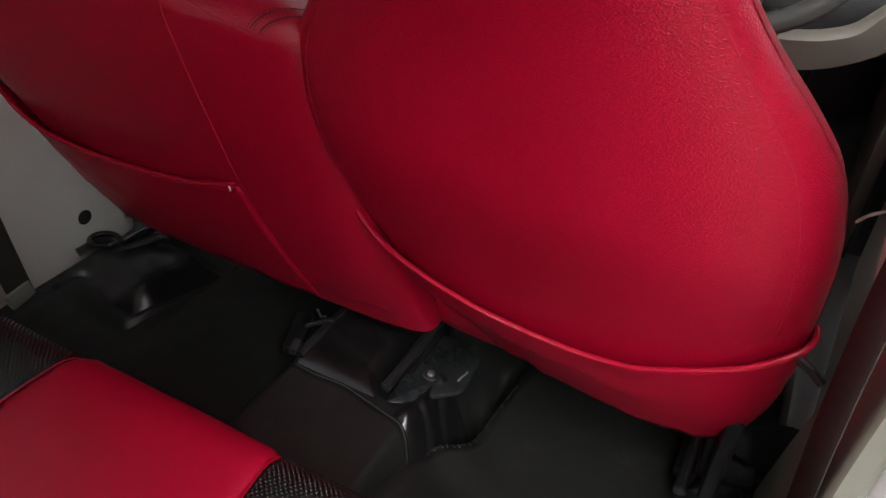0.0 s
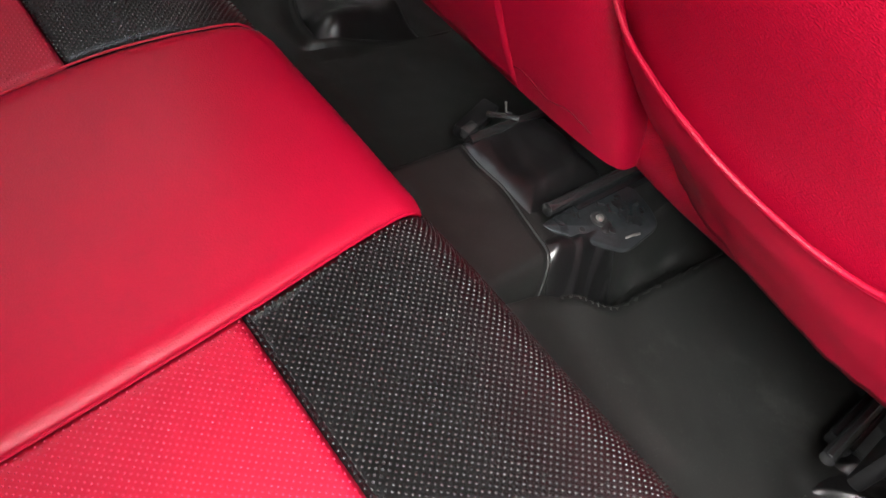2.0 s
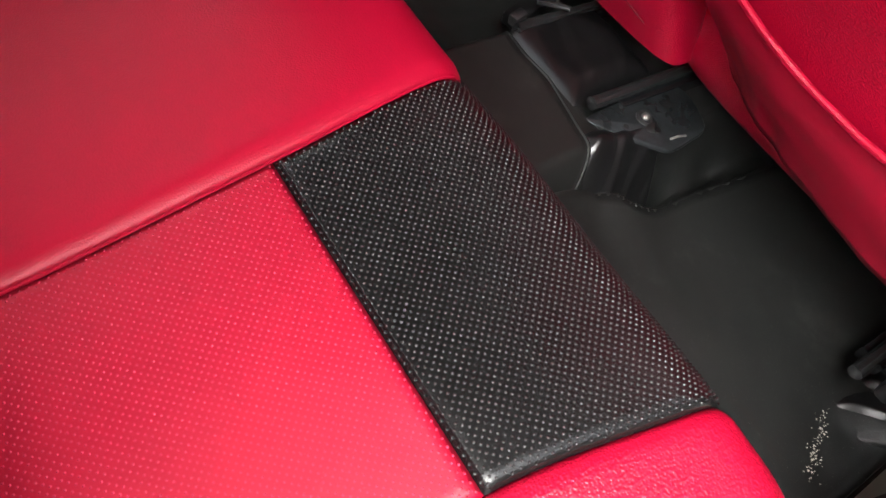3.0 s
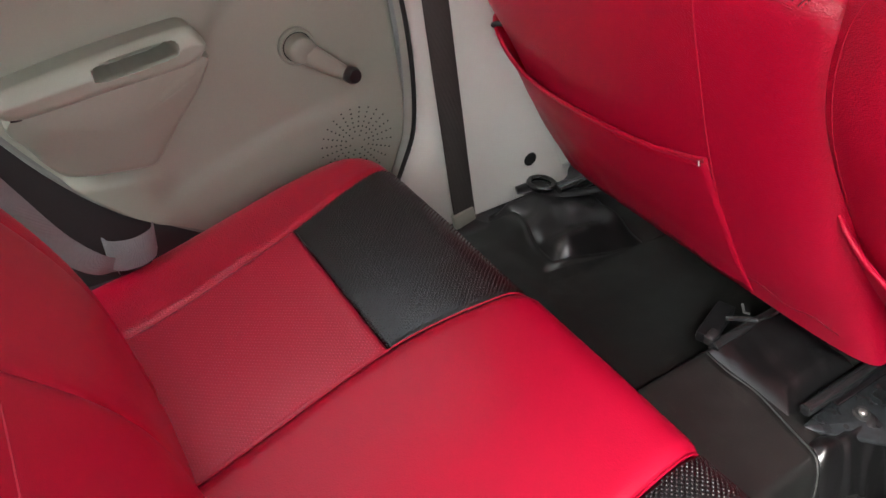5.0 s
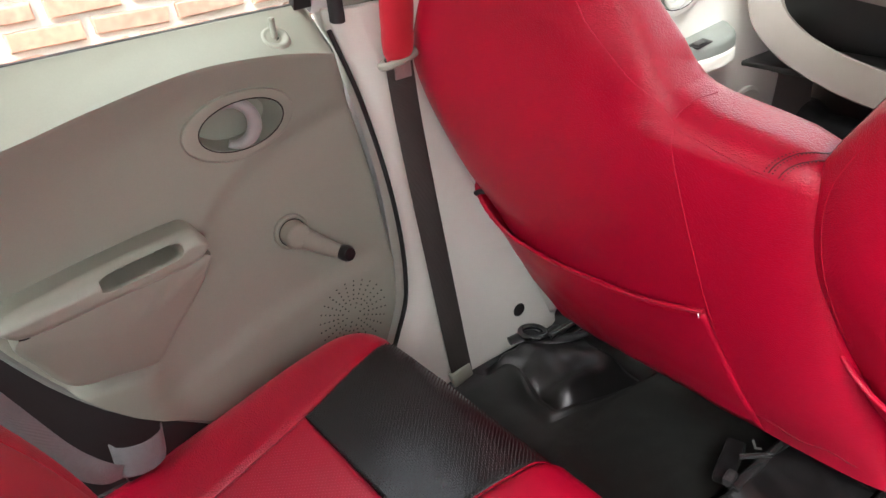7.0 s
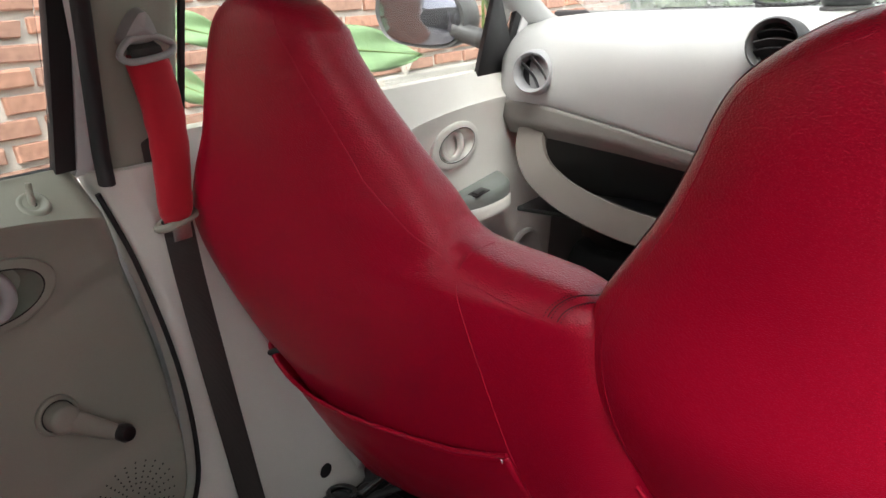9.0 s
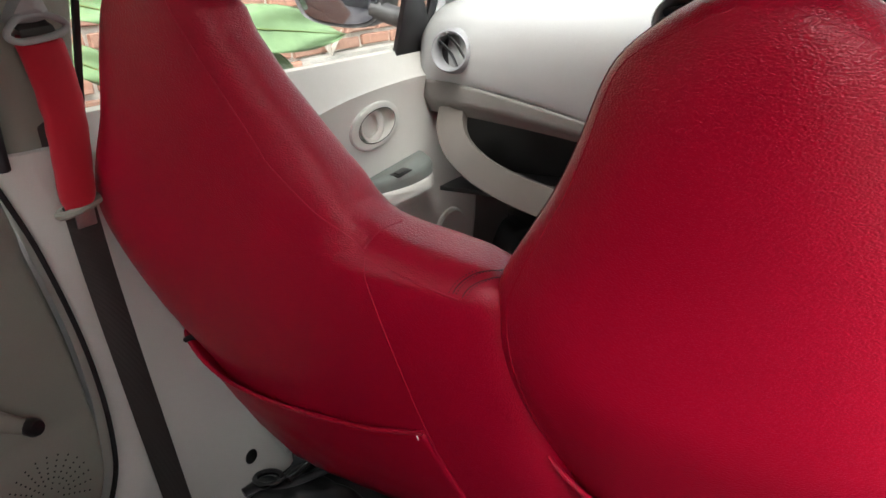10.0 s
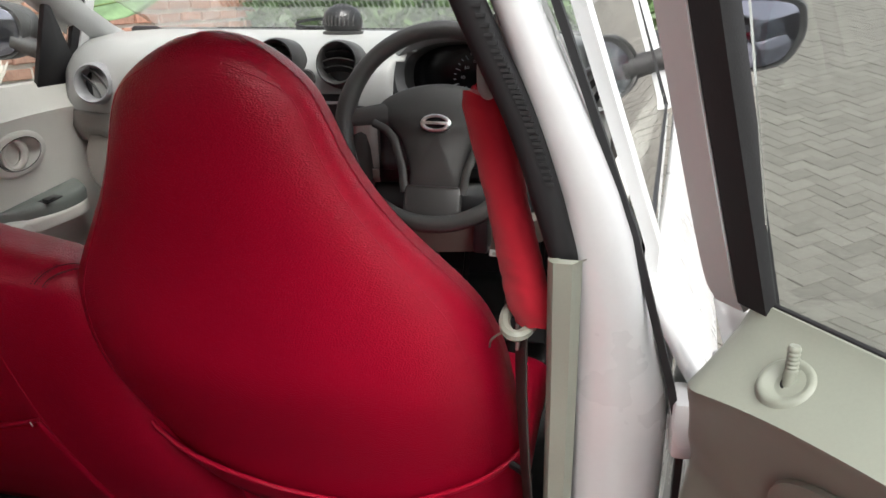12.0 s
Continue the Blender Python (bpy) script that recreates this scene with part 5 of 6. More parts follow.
pane("window_pane", [(-0.62, 1.52, 0.90), (0.62, 1.52, 0.90), (0.53, 0.62, 1.21), (-0.53, 0.62, 1.21)], windscreen)
wall("firewall", box((0, 1.56, 0.28), (1.54, 0.04, 1.28), 0.01), black_rubber, "black footwell bulkhead")
wall("bonnet", box((0, 2.15, 0.72), (1.42, 1.15, 0.03), 0.012, m=pose(0, 0, 0, -6, 0, 0)), white_paint, "white car bonnet", "bonnet")

# ---- belts ----
def front_belt(T, label, slack, top, across):
    b = thing("front_seat_belt", T @ Vector((-0.62, 0.2, 0.03)), label, "seat belt", "front seat belts")
    eye = smooth_loop([(0.089, 0.938), (0.108, 0.954), (0.130, 0.958), (0.150, 0.956), (0.168, 0.945), (0.158, 0.935), (0.130, 0.930), (0.100, 0.929)], 5)
    inw = 0.010 * slack
    g = dpart("upper_guide", tube([Vector((-0.626 + inw + lean(q.y) + (0.8 - 0.7 * slack) * (0.958 - q.y), q.x, q.y)) for q in eye], 0.0046, 10, closed=True), light_plastic, b, T, "beige belt guide")
    cap = smooth_loop([(0.102, 0.954), (0.108, 0.972), (0.119, 0.988), (0.130, 0.993), (0.141, 0.988), (0.152, 0.972), (0.157, 0.954), (0.144, 0.947), (0.130, 0.945), (0.115, 0.947)], 5)
    dpart("guide_cap", prism(cap, lambda u, v, w: Vector((-0.650 + inw + lean(v) + w, u, v)), 0.030, 0.020), light_plastic, g, T, "rounded beige guide cap")
    if not slack:
        dpart("webbing", strip([(-0.592, 0.131, 0.955), (-0.566, 0.132, 0.942), (-0.566, 0.134, 0.930), (-0.578, 0.136, 0.915)], (0, 1, 0), 0.046, 0.002), belt_black, b, T)
    # padded red sleeve
    n = 90
    rows = []
    a, c = Vector(top), Vector((-0.588 - 0.017 * slack, 0.153 - 0.005 * slack, 0.705))
    wd = Vector(across).normalized()
    td = Vector((-wd.y, wd.x, 0))
    for k in range(n + 1):
        t = k / n
        p = a.lerp(c, t) + Vector(((0.0 if slack else 0.010) * math.sin(math.pi * t), 0.004 * math.sin(5 * t), 0))
        wob = 1 + 0.015 * math.sin(38 * t) + (0.016 * math.sin(75 * t + 2 * math.sin(9 * t)) * sm(0.35, 0.8, t) if slack else 0) + 0.03 * noise.noise(Vector((t * 12, 2, 0)))
        e = 0.82 + 0.18 * sm(0, 0.06, t) * (1 - sm(0.94, 1, t))
        rows.append([p + td * 0.018 * e * wob * math.sin(q) + wd * (0.031 - 0.007 * t if not slack else 0.021 + 0.005 * t) * e * wob * math.copysign(abs(math.cos(q)) ** 0.75, math.cos(q)) + Vector((0, 0, 0.002 * math.sin(3 * q + 9 * t))) for q in (math.tau * i / 24 for i in range(24))])
    sl = dpart("shoulder_pad", grid(rows, closed=True, caps=True), red_cloth, b, T, "soft red padded belt sleeve")
    seam = [rows[k][1] + Vector((0.0, 0.003 * math.sin(k * 1.4), 0)) for k in range(0, n + 1)]
    dpart("sewn_edge", tube(seam, 0.003, 6), red_cloth, sl, T)
    ring = [Vector((-0.590 + 0.014 * math.sin(q), 0.150 + (0.031 - 0.003 * slack) * math.cos(q), 0.704 + 0.006 * math.cos(q))) for q in (math.tau * i / 28 for i in range(28))]
    dpart("lower_ring", tube(ring, 0.006, 8, closed=True), beige_plastic, b, T, "beige belt ring")
    dpart("tongue", box((-0.590, 0.155, 0.688), (0.004, 0.03, 0.03), 0.0015), bare_steel, b, T)
    path = smooth_line([(-0.592, 0.150, 0.71), (-0.606 + 0.012 * slack, 0.166, 0.60), (-0.614 + 0.010 * slack, 0.186, 0.45), (-0.619, 0.208, 0.28), (-0.622, 0.228, 0.12), (-0.623, 0.240, 0.03)], 7)
    dpart("webbing", strip(path, (0.1, 1, 0) if not slack else (0.35, 0.95, 0), 0.046, 0.003), belt_black, b, T, "black belt webbing")
    path = smooth_line([(-0.604, 0.140, 0.935), (-0.626, 0.154, 0.86), (-0.638, 0.164, 0.79), (-0.645, 0.168, 0.74)], 6)
    dpart("webbing", strip(path, (0.1, 1, 0), 0.038, 0.002), belt_black, b, T)
    dpart("floor_anchor", box((-0.624, 0.235, 0.045), (0.016, 0.05, 0.035), 0.005, m=pose(0, 0, 0, 12, 0, 0)), beige_plastic, b, T)
    return b


front_belt(Matrix.Identity(4), "black passenger belt with a red padded sleeve hanging from the pillar", False, (-0.580, 0.138, 0.934), (0, 1, 0))
front_belt(MIRROR, "black driver's belt with a red padded sleeve beside the white pillar", True, (-0.551, 0.135, 0.927), (0.7, 0.7, 0))
wire = thing("sleeve_cord", (0.57, 0.16, 0.68), "thin frayed cord hanging from the belt ring", "cord")
part("cord", tube(smooth_line([(0.585, 0.132, 0.70), (0.570, 0.15, 0.685), (0.560, 0.165, 0.67), (0.556, 0.18, 0.655)], 5), 0.0013, 6), beige_plastic, wire)

rb = thing("rear_seat_belt", (-0.56, -0.44, 0.25), "slack grey rear belt coming out beside the backrest", "seat belt")
path = smooth_line([(-0.60, -0.60, 0.66), (-0.592, -0.53, 0.535), (-0.585, -0.515, 0.460), (-0.578, -0.486, 0.385), (-0.572, -0.452, 0.308), (-0.566, -0.415, 0.262), (-0.572, -0.385, 0.248)], 8)
part("webbing", strip(path, lambda i: Vector((-0.85, 0.45, 0.2)).lerp(Vector((-0.16, 0.9, 0.4)), sm(8, 26, i)).lerp(Vector((0.2, 0.75, 0.6)), sm(28, 44, i)), 0.036, 0.0022), belt_grey, rb)
curl = smooth_line([(-0.590, -0.400, 0.262), (-0.568, -0.394, 0.268), (-0.551, -0.380, 0.274), (-0.543, -0.360, 0.278), (-0.549, -0.340, 0.280), (-0.566, -0.332, 0.280)], 6)
part("folded_end", strip(curl, (0, 0.12, 1), 0.048, 0.0022), belt_grey, rb, "glossy folded belt end")
part("anchor", box((-0.585, -0.37, 0.24), (0.03, 0.05, 0.03), 0.006), black_steel, rb)

# ---- dashboard ----
dash = thing("dashboard", (0.0, 1.1, 0.6), "pale two-tone plastic dashboard with round air vents", "dashboard")
FACE = [(-0.64, 1.07), (-0.53, 1.045), (-0.3, 0.968), (-0.1, 0.912), (0.0, 0.892), (0.08, 0.885), (0.16, 0.885), (0.25, 0.90), (0.40, 0.94), (0.55, 1.0), (0.66, 1.04)]
BAND = [(-0.64, 0.742), (-0.5, 0.734), (-0.3, 0.712), (-0.15, 0.69), (0.0, 0.675), (0.66, 0.675)]
BAND_LOW = [(-0.64, 0.668), (-0.5, 0.665), (-0.3, 0.660), (-0.15, 0.650), (0.0, 0.642), (0.66, 0.64)]
rows = []
for i in range(81):
    x = -0.64 + 1.30 * i / 80
    f, b = curve1(FACE, x), curve1(BAND, x)
    prof = [(1.53, 0.905), (1.40, 0.918), (1.25, 0.926), (f + 0.15, 0.925), (f + 0.085, 0.915), (f + 0.045, 0.897), (f + 0.018, 0.87), (f + 0.004, 0.835), (f, 0.79), (f + 0.004, (0.79 + b) / 2), (f + 0.010, b + 0.008), (f + 0.016, b)]
    sm_prof = smooth_line([Vector((0, y, z)) for y, z in prof], 4)
    rows.append([Vector((x, q.y, q.z - 0.012 * sm(0.45, 0.66, abs(x)))) for q in sm_prof])
bm = grid(rows)
bmesh.ops.delete(bm, geom=[f for f in bm.faces if f.calc_center_median().y < 1.05 and ((f.calc_center_median().x - 0.383) / 0.152) ** 2 + ((f.calc_center_median().z - 0.850) / 0.083) ** 2 < 1 or f.calc_center_median().z < 0.775 and 0.212 < f.calc_center_median().x < 0.545], context="FACES")
part("upper_panel", bm, light_plastic, dash, solid=0.004)
rows = []
for i in range(61):
    x = -0.64 + 1.30 * i / 60
    f, b, l = curve1(FACE, x), curve1(BAND, x), curve1(BAND_LOW, x)
    rows.append([Vector((x, f + 0.014 + (0.02 * sm(0.5, 1, k / 8)), b + 0.001 + (l - b) * k / 8)) for k in range(9)] + [Vector((x, f + 0.12, l - 0.004))])
col = []
for i in range(25):
    x = 0.208 + 0.345 * i / 24
    f, b = curve1(FACE, x), curve1(BAND, x)
    col.append([Vector((x, f + 0.004 + 0.012 * math.sin(math.pi * k / 8), b + (0.782 - b) * k / 8)) for k in range(9)])
part("column_panel", grid(col), black_plastic, dash, "dark grey column surround", solid=0.004)
part("lower_band", grid([r for r in rows if r[0].x < 0.21]), grey_plastic, dash, "warm grey lower band", solid=0.008)
part("column_band", grid([r for r in rows if r[0].x > 0.19]), black_plastic, dash, "black band under the wheel", solid=0.008)
# glove tray: dark recess with a curved pale bar in front
part("glove_recess", box((-0.28, 1.18, 0.56), (0.62, 0.02, 0.24), 0.004), black_plastic, dash)
part("glove_tray", box((-0.28, 1.09, 0.505), (0.56, 0.18, 0.012), 0.004), black_plastic, dash)
arc = smooth_line([(-0.566, 1.085, 0.668), (-0.540, 1.035, 0.636), (-0.50, 1.0, 0.600), (-0.44, 0.985, 0.563), (-0.37, 0.975, 0.538), (-0.28, 0.955, 0.522), (-0.18, 0.935, 0.515), (-0.06, 0.91, 0.515), (0.0, 0.90, 0.52)], 6)
part("tray_bar", strip(arc, lambda i: (-(arc[min(i + 1, len(arc) - 1)] - arc[max(i - 1, 0)]).z, 0.012, (arc[min(i + 1, len(arc) - 1)] - arc[max(i - 1, 0)]).x), 0.068, 0.030), tray_plastic, dash, "curved grey-beige tray rail")
part("tray_latch", box((-0.13, 0.925, 0.553), (0.09, 0.02, 0.012), 0.004, m=pose(0, 0, 0, 0, 3, -14)), beige_plastic, dash)
wall("footwell_side", box((-0.672, 1.32, 0.36), (0.03, 0.40, 0.70), 0.01), grey_plastic, "dark grey footwell side trim")
wall("footwell_side", box((0.672, 1.36, 0.36), (0.03, 0.34, 0.70), 0.01), grey_plastic, "dark grey footwell side trim")


def vent(c, axis, r, offsets, ring_mat, parent, turn=0.0):
    v = part("air_vent", lathe([(r * 0.78, -0.03), (r * 0.80, 0.0), (r * 0.86, 0.010), (r * 0.95, 0.013), (r * 1.04, 0.008), (r * 1.10, -0.012), (r * 1.12, -0.04), (r * 0.9, -0.045)], c, axis, 40), ring_mat, parent, "round air vent")
    part("vent_well", lathe([(0, -0.028), (r * 0.80, -0.028), (r * 0.80, -0.026), (0, -0.024)], c, axis, 32), black_plastic, v)
    ax = Vector(axis).normalized()
    s = ax.cross(Vector((0, 0, 1))).normalized()
    up = s.cross(ax)
    s, up = s * math.cos(turn) + up * math.sin(turn), up * math.cos(turn) - s * math.sin(turn)
    for k, off in enumerate(offsets):
        half = r * 0.78 * math.sqrt(1 - off * off)
        pts = [Vector(c) + up * (off * r * 0.8 + 0.006 * (1 - (q / 6 - 1) ** 2)) + s * half * (q / 6 - 1) - ax * 0.006 for q in range(13)]
        part("slat", strip(pts, tuple(ax * 0.8 + up * 0.6), 0.016, 0.0026), black_plastic if k != 1 else dark_plastic, v)
    return v


vent((-0.530, 1.030, 0.812), (0.12, -1, 0.10), 0.045, (-0.34, 0.30), hood_plastic, dash, 0.9)
vent((0.008, 0.876, 0.885), (-0.04, -1, 0.18), 0.042, (-0.42, 0.0, 0.42), dark_plastic, dash)
vent((0.140, 0.868, 0.883), (-0.02, -1, 0.18), 0.042, (-0.42, 0.0, 0.42), dark_plastic, dash)
vent((0.628, 1.012, 0.830), (-0.15, -1, 0.10), 0.045, (-0.34, 0.30), hood_plastic, dash, -0.9)
part("hazard_button", lathe([(0, 0), (0.017, 0), (0.019, 0.006), (0.016, 0.010), (0, 0.009)], (0.074, 0.870, 0.852), (0, -1, 0.15), 24), dark_plastic, dash)
part("console_panel", box((0.078, 0.930, 0.72), (0.23, 0.09, 0.24), 0.02, 3, m=pose(0, 0, 0, -8, 0, 0)), dark_plastic, dash, "dark centre stack")
radio = part("radio", box((0.078, 0.884, 0.795), (0.185, 0.03, 0.055), 0.004, m=pose(0, 0, 0, -8, 0, 0)), black_plastic, dash, "black radio front")
for k in range(6):
    part("radio_button", box((0.012 + 0.026 * k, 0.868, 0.782 + 0.012 * (k % 2)), (0.018, 0.004, 0.007), 0.0015, m=pose(0, 0, 0, -8, 0, 0)), dark_plastic, radio)
part("radio_label", box((0.112, 0.8665, 0.808), (0.05, 0.002, 0.006), 0.0005, m=pose(0, 0, 0, -8, 0, 0)), dial_ink, radio)
part("radio_knob", lathe([(0, 0), (0.012, 0), (0.011, 0.012), (0, 0.013)], (0.0, 0.866, 0.76), (0, -1, 0.15), 20), dark_plastic, radio)
# defroster grille
bm = bmesh.new()
for k in range(60):
    bmesh.ops.create_cube(bm, size=1.0, matrix=Matrix.Translation((-0.36 + 0.014 * k, 1.335, 0.9275)) @ Matrix.Diagonal((0.008, 0.022, 0.002, 1)))
part("defroster_grille", bm, hole_black, dash, smooth=False)
# instrument hood
hood_c = Vector((0.383, 0.955, 0.850))
outer = []
for k, (sx, sz, dy) in enumerate(((0.168, 0.092, 0.10), (0.170, 0.094, 0.03), (0.166, 0.092, 0.0), (0.156, 0.083, -0.004), (0.150, 0.077, 0.004), (0.142, 0.070, 0.05), (0.136, 0.064, 0.085))):
    outer.append([hood_c + Vector((sx * math.copysign(abs(math.cos(t)) ** 0.75, math.cos(t)), dy - 0.03 * math.sin(t), sz * math.copysign(abs(math.sin(t)) ** 0.8, math.sin(t)))) for t in (math.tau * i / 56 for i in range(56))])
hood = part("instrument_hood", grid(outer, closed=True), hood_plastic, dash, solid=0.003)
part("hood_lining", grid([[p + Vector((0, 0.004, 0)) * 1 for p in r] for r in [[hood_c + (p - hood_c) * 0.985 for p in outer[3]], [hood_c + (p - hood_c) * 0.98 for p in outer[5]], [hood_c + (p - hood_c) * 0.98 for p in outer[6]]]], closed=True), dark_plastic, hood)
face = part("instrument_face", box(hood_c + Vector((0, 0.075, 0)), (0.30, 0.012, 0.16), 0.004), display_black, hood, "black instrument face")
# speedometer scale: tick marks and the readable figures
dial_c = hood_c + Vector((0.007, 0.0665, -0.008))
for k in range(25):
    t = radians(225 - 270 * k / 24)
    long = 0.010 if k % 3 == 0 else 0.005
    m = pose(0, 0, 0, 0, math.degrees(-t) + 90, 0)
    part("tick_mark", box(dial_c + Vector((math.cos(t), 0, math.sin(t))) * (0.057 - long / 2), (0.0016, 0.001, long), 0, m=m), dial_ink, face, smooth=False)


def lettering(body, size, place, material, parent, name="figure"):
    cu = bpy.data.curves.new(name, "FONT")
    cu.body, cu.size, cu.align_x, cu.align_y, cu.extrude = body, size, "CENTER", "CENTER", 0.0003
    tmp = bpy.data.objects.new(name, cu)
    scene.collection.objects.link(tmp)
    me = bpy.data.meshes.new_from_object(tmp.evaluated_get(bpy.context.evaluated_depsgraph_get()))
    bpy.data.objects.remove(tmp)
    me.transform(place)
    me.materials.clear()
    me.materials.append(material)
    ob = new(name, me)
    ob.parent = parent
    return ob


for k, txt in enumerate(("20", "40", "60", "80", "100", "120", "140", "160")):
    t = radians(225 - 270 * (k + 0.5) / 8)
    p = dial_c + Vector((math.cos(t), 0, math.sin(t))) * 0.038
    lettering(txt, 0.010, Matrix.Translation(p) @ pose(0, 0, 0, 90, 0, 0), dial_ink, face)
part("needle", box(dial_c + Vector((-0.018, -0.002, -0.018)), (0.0022, 0.001, 0.045), 0, m=pose(0, 0, 0, 0, 45, 0)), red_cloth, face, smooth=False)
part("display_strip", box(hood_c + Vector((0.088, 0.0675, -0.040)), (0.075, 0.002, 0.020), 0.001), grey_plastic, face)
# lower driver's side trim
rows = []
for i in range(41):
    x = 0.19 + 0.46 * i / 40
    f = curve1(FACE, x)
    sag = 0.035 * (1 - ((i - 20) / 20) ** 2)
    rows.append([Vector((x, f + 0.03 - 0.02 * math.sin(math.pi * k / 8), 0.645 - 0.012 * k - sag * k / 8)) for k in range(9)])
part("knee_panel", grid(rows), black_plastic, dash, "black knee panel", solid=0.008)
arc = smooth_line([(0.655, 1.035, 0.680), (0.632, 1.018, 0.645), (0.607, 1.006, 0.614), (0.566, 0.992, 0.570), (0.52, 0.980, 0.546), (0.46, 0.965, 0.533), (0.38, 0.948, 0.528), (0.28, 0.925, 0.528), (0.20, 0.905, 0.528)], 6)
part("knee_rail", strip(arc, lambda i: ((arc[min(i + 1, len(arc) - 1)] - arc[max(i - 1, 0)]).z, -0.012, -(arc[min(i + 1, len(arc) - 1)] - arc[max(i - 1, 0)]).x), 0.070, 0.026), tray_plastic, dash, "curved grey-beige rail under the wheel")
slot = part("tray_slot", box((0.600, 1.022, 0.712), (0.11, 0.03, 0.040), 0.004), black_plastic, dash, "dark storage slot")
part("slot_edge", tube([(0.545, 1.0, 0.690), (0.60, 1.004, 0.689), (0.652, 1.012, 0.690)], 0.0018, 6), grey_plastic, slot)
part("steering_lock_bracket", box((0.42, 0.90, 0.56), (0.03, 0.05, 0.09), 0.006), black_plastic, dash)
tag = part("paper_tag", box((0.455, 0.915, 0.505), (0.045, 0.003, 0.014), 0.0008, m=pose(0, 0, 0, -20, 0, 0)), light_plastic, dash, "small white printed tag")
for k in range(3):
    part("print_bar", box((0.443 + 0.012 * k, 0.9128, 0.505), (0.008, 0.001, 0.006), 0, m=pose(0, 0, 0, -20, 0, 0)), grey_plastic, tag, smooth=False)
for k, x in enumerate((0.30, 0.42, 0.50)):
    pd = thing("foot_pedal", (x, 1.28, 0.2), "black rubber foot pedal in the dark footwell", "pedal", "foot pedals")
    part("pad", box((x, 1.26, 0.18), (0.055, 0.02, 0.065), 0.006, m=pose(0, 0, 0, -30, 0, 0)), black_rubber, pd)
    part("pedal_arm", tube([(x, 1.27, 0.18), (x, 1.33, 0.30), (x, 1.40, 0.46)], 0.008, 8), black_steel, pd)

# small round speaker-like gadget on the dash top
dome = thing("dash_gadget", (0.066, 1.10, 0.928), "black ribbed dome gadget on the dashboard top", "gadget")
part("body", lathe([(0, 0), (0.036, 0.0), (0.038, 0.008), (0.043, 0.014), (0.044, 0.028), (0.040, 0.043), (0.030, 0.055), (0.014, 0.061), (0, 0.062)], (0.066, 1.10, 0.926), (0, 0, 1), 36), black_plastic, dome)
part("foot_ring", lathe([(0.036, 0), (0.044, 0.001), (0.045, 0.006), (0.038, 0.009)], (0.066, 1.10, 0.925), (0, 0, 1), 36), dark_plastic, dome, "dark foot ring")
for k in range(9):
    x = 0.066 + 0.0085 * (k - 4)
    h = math.sqrt(max(0.0, 0.045 ** 2 - (x - 0.066) ** 2))
    part("rib", tube([(x, 1.10 + h * math.cos(t), 0.945 + 0.044 * math.sin(t) * h / 0.045) for t in (math.pi * q / 10 for q in range(11))], 0.0020, 6), dark_plastic, dome)
clip = thing("screen_clip", (-0.11, 1.42, 0.93), "dark oval holder lying at the windscreen foot", "holder")
part("ring", tube([(-0.11 + 0.075 * math.cos(t), 1.42 + 0.02 * math.sin(t), 0.937 + 0.012 * math.sin(t)) for t in (math.tau * q / 28 for q in range(28))], 0.004, 6, closed=True), black_plastic, clip)
part("base", box((-0.15, 1.42, 0.925), (0.06, 0.03, 0.012), 0.004), dark_plastic, clip)

# ---- steering wheel ----
sw = thing("steering_wheel", (0.355, 0.80, 0.787), "dark grey three-spoke steering wheel with chrome emblem", "steering wheel")
WM = Matrix.Translation((0.357, 0.785, 0.780)) @ pose(0, 0, 0, 70, 0, 0)


def wpart(name, bm, mat, parent, label="", **kw):
    bmesh.ops.transform(bm, matrix=WM, verts=bm.verts)
    return part(name, bm, mat, parent, label, **kw)


ring = []
for i in range(72):
    t = math.tau * i / 72
    fat = 0.0155 + 0.002 * math.exp(-((abs(math.sin(t)) - 0.2) / 0.3) ** 2)
    ring.append([Vector(((0.175 + fat * math.cos(q)) * math.cos(t), (0.175 + fat * math.cos(q)) * math.sin(t), 0.014 + fat * 1.12 * math.sin(q))) for q in (math.tau * k / 16 for k in range(16))])
ring.append(ring[0])
wpart("rim", grid(ring, closed=True), wheel_plastic, sw)
hub_loop = smooth_loop([(-0.118, 0.030), (-0.105, 0.052), (-0.06, 0.073), (0.0, 0.082), (0.06, 0.073), (0.105, 0.052), (0.118, 0.030), (0.098, 0.006), (0.068, -0.022), (0.050, -0.075), (0.044, -0.115), (0.0, -0.120), (-0.044, -0.115), (-0.050, -0.075), (-0.068, -0.022), (-0.098, 0.006)], 5)
hub_rows = []
for f, w in ((1.0, -0.02), (1.0, 0.0), (0.985, 0.0045), (0.95, 0.008), (0.88, 0.0115), (0.75, 0.0155), (0.6, 0.019), (0.45, 0.0215), (0.3, 0.023), (0.15, 0.024), (0.02, 0.0243)):
    hub_rows.append([Vector((p.x * f, -0.012 + (p.y + 0.012) * f, w - 0.006)) for p in hub_loop])
hub = wpart("airbag_cover", grid(hub_rows, closed=True, caps=True), wheel_plastic, sw, "smooth airbag cover")
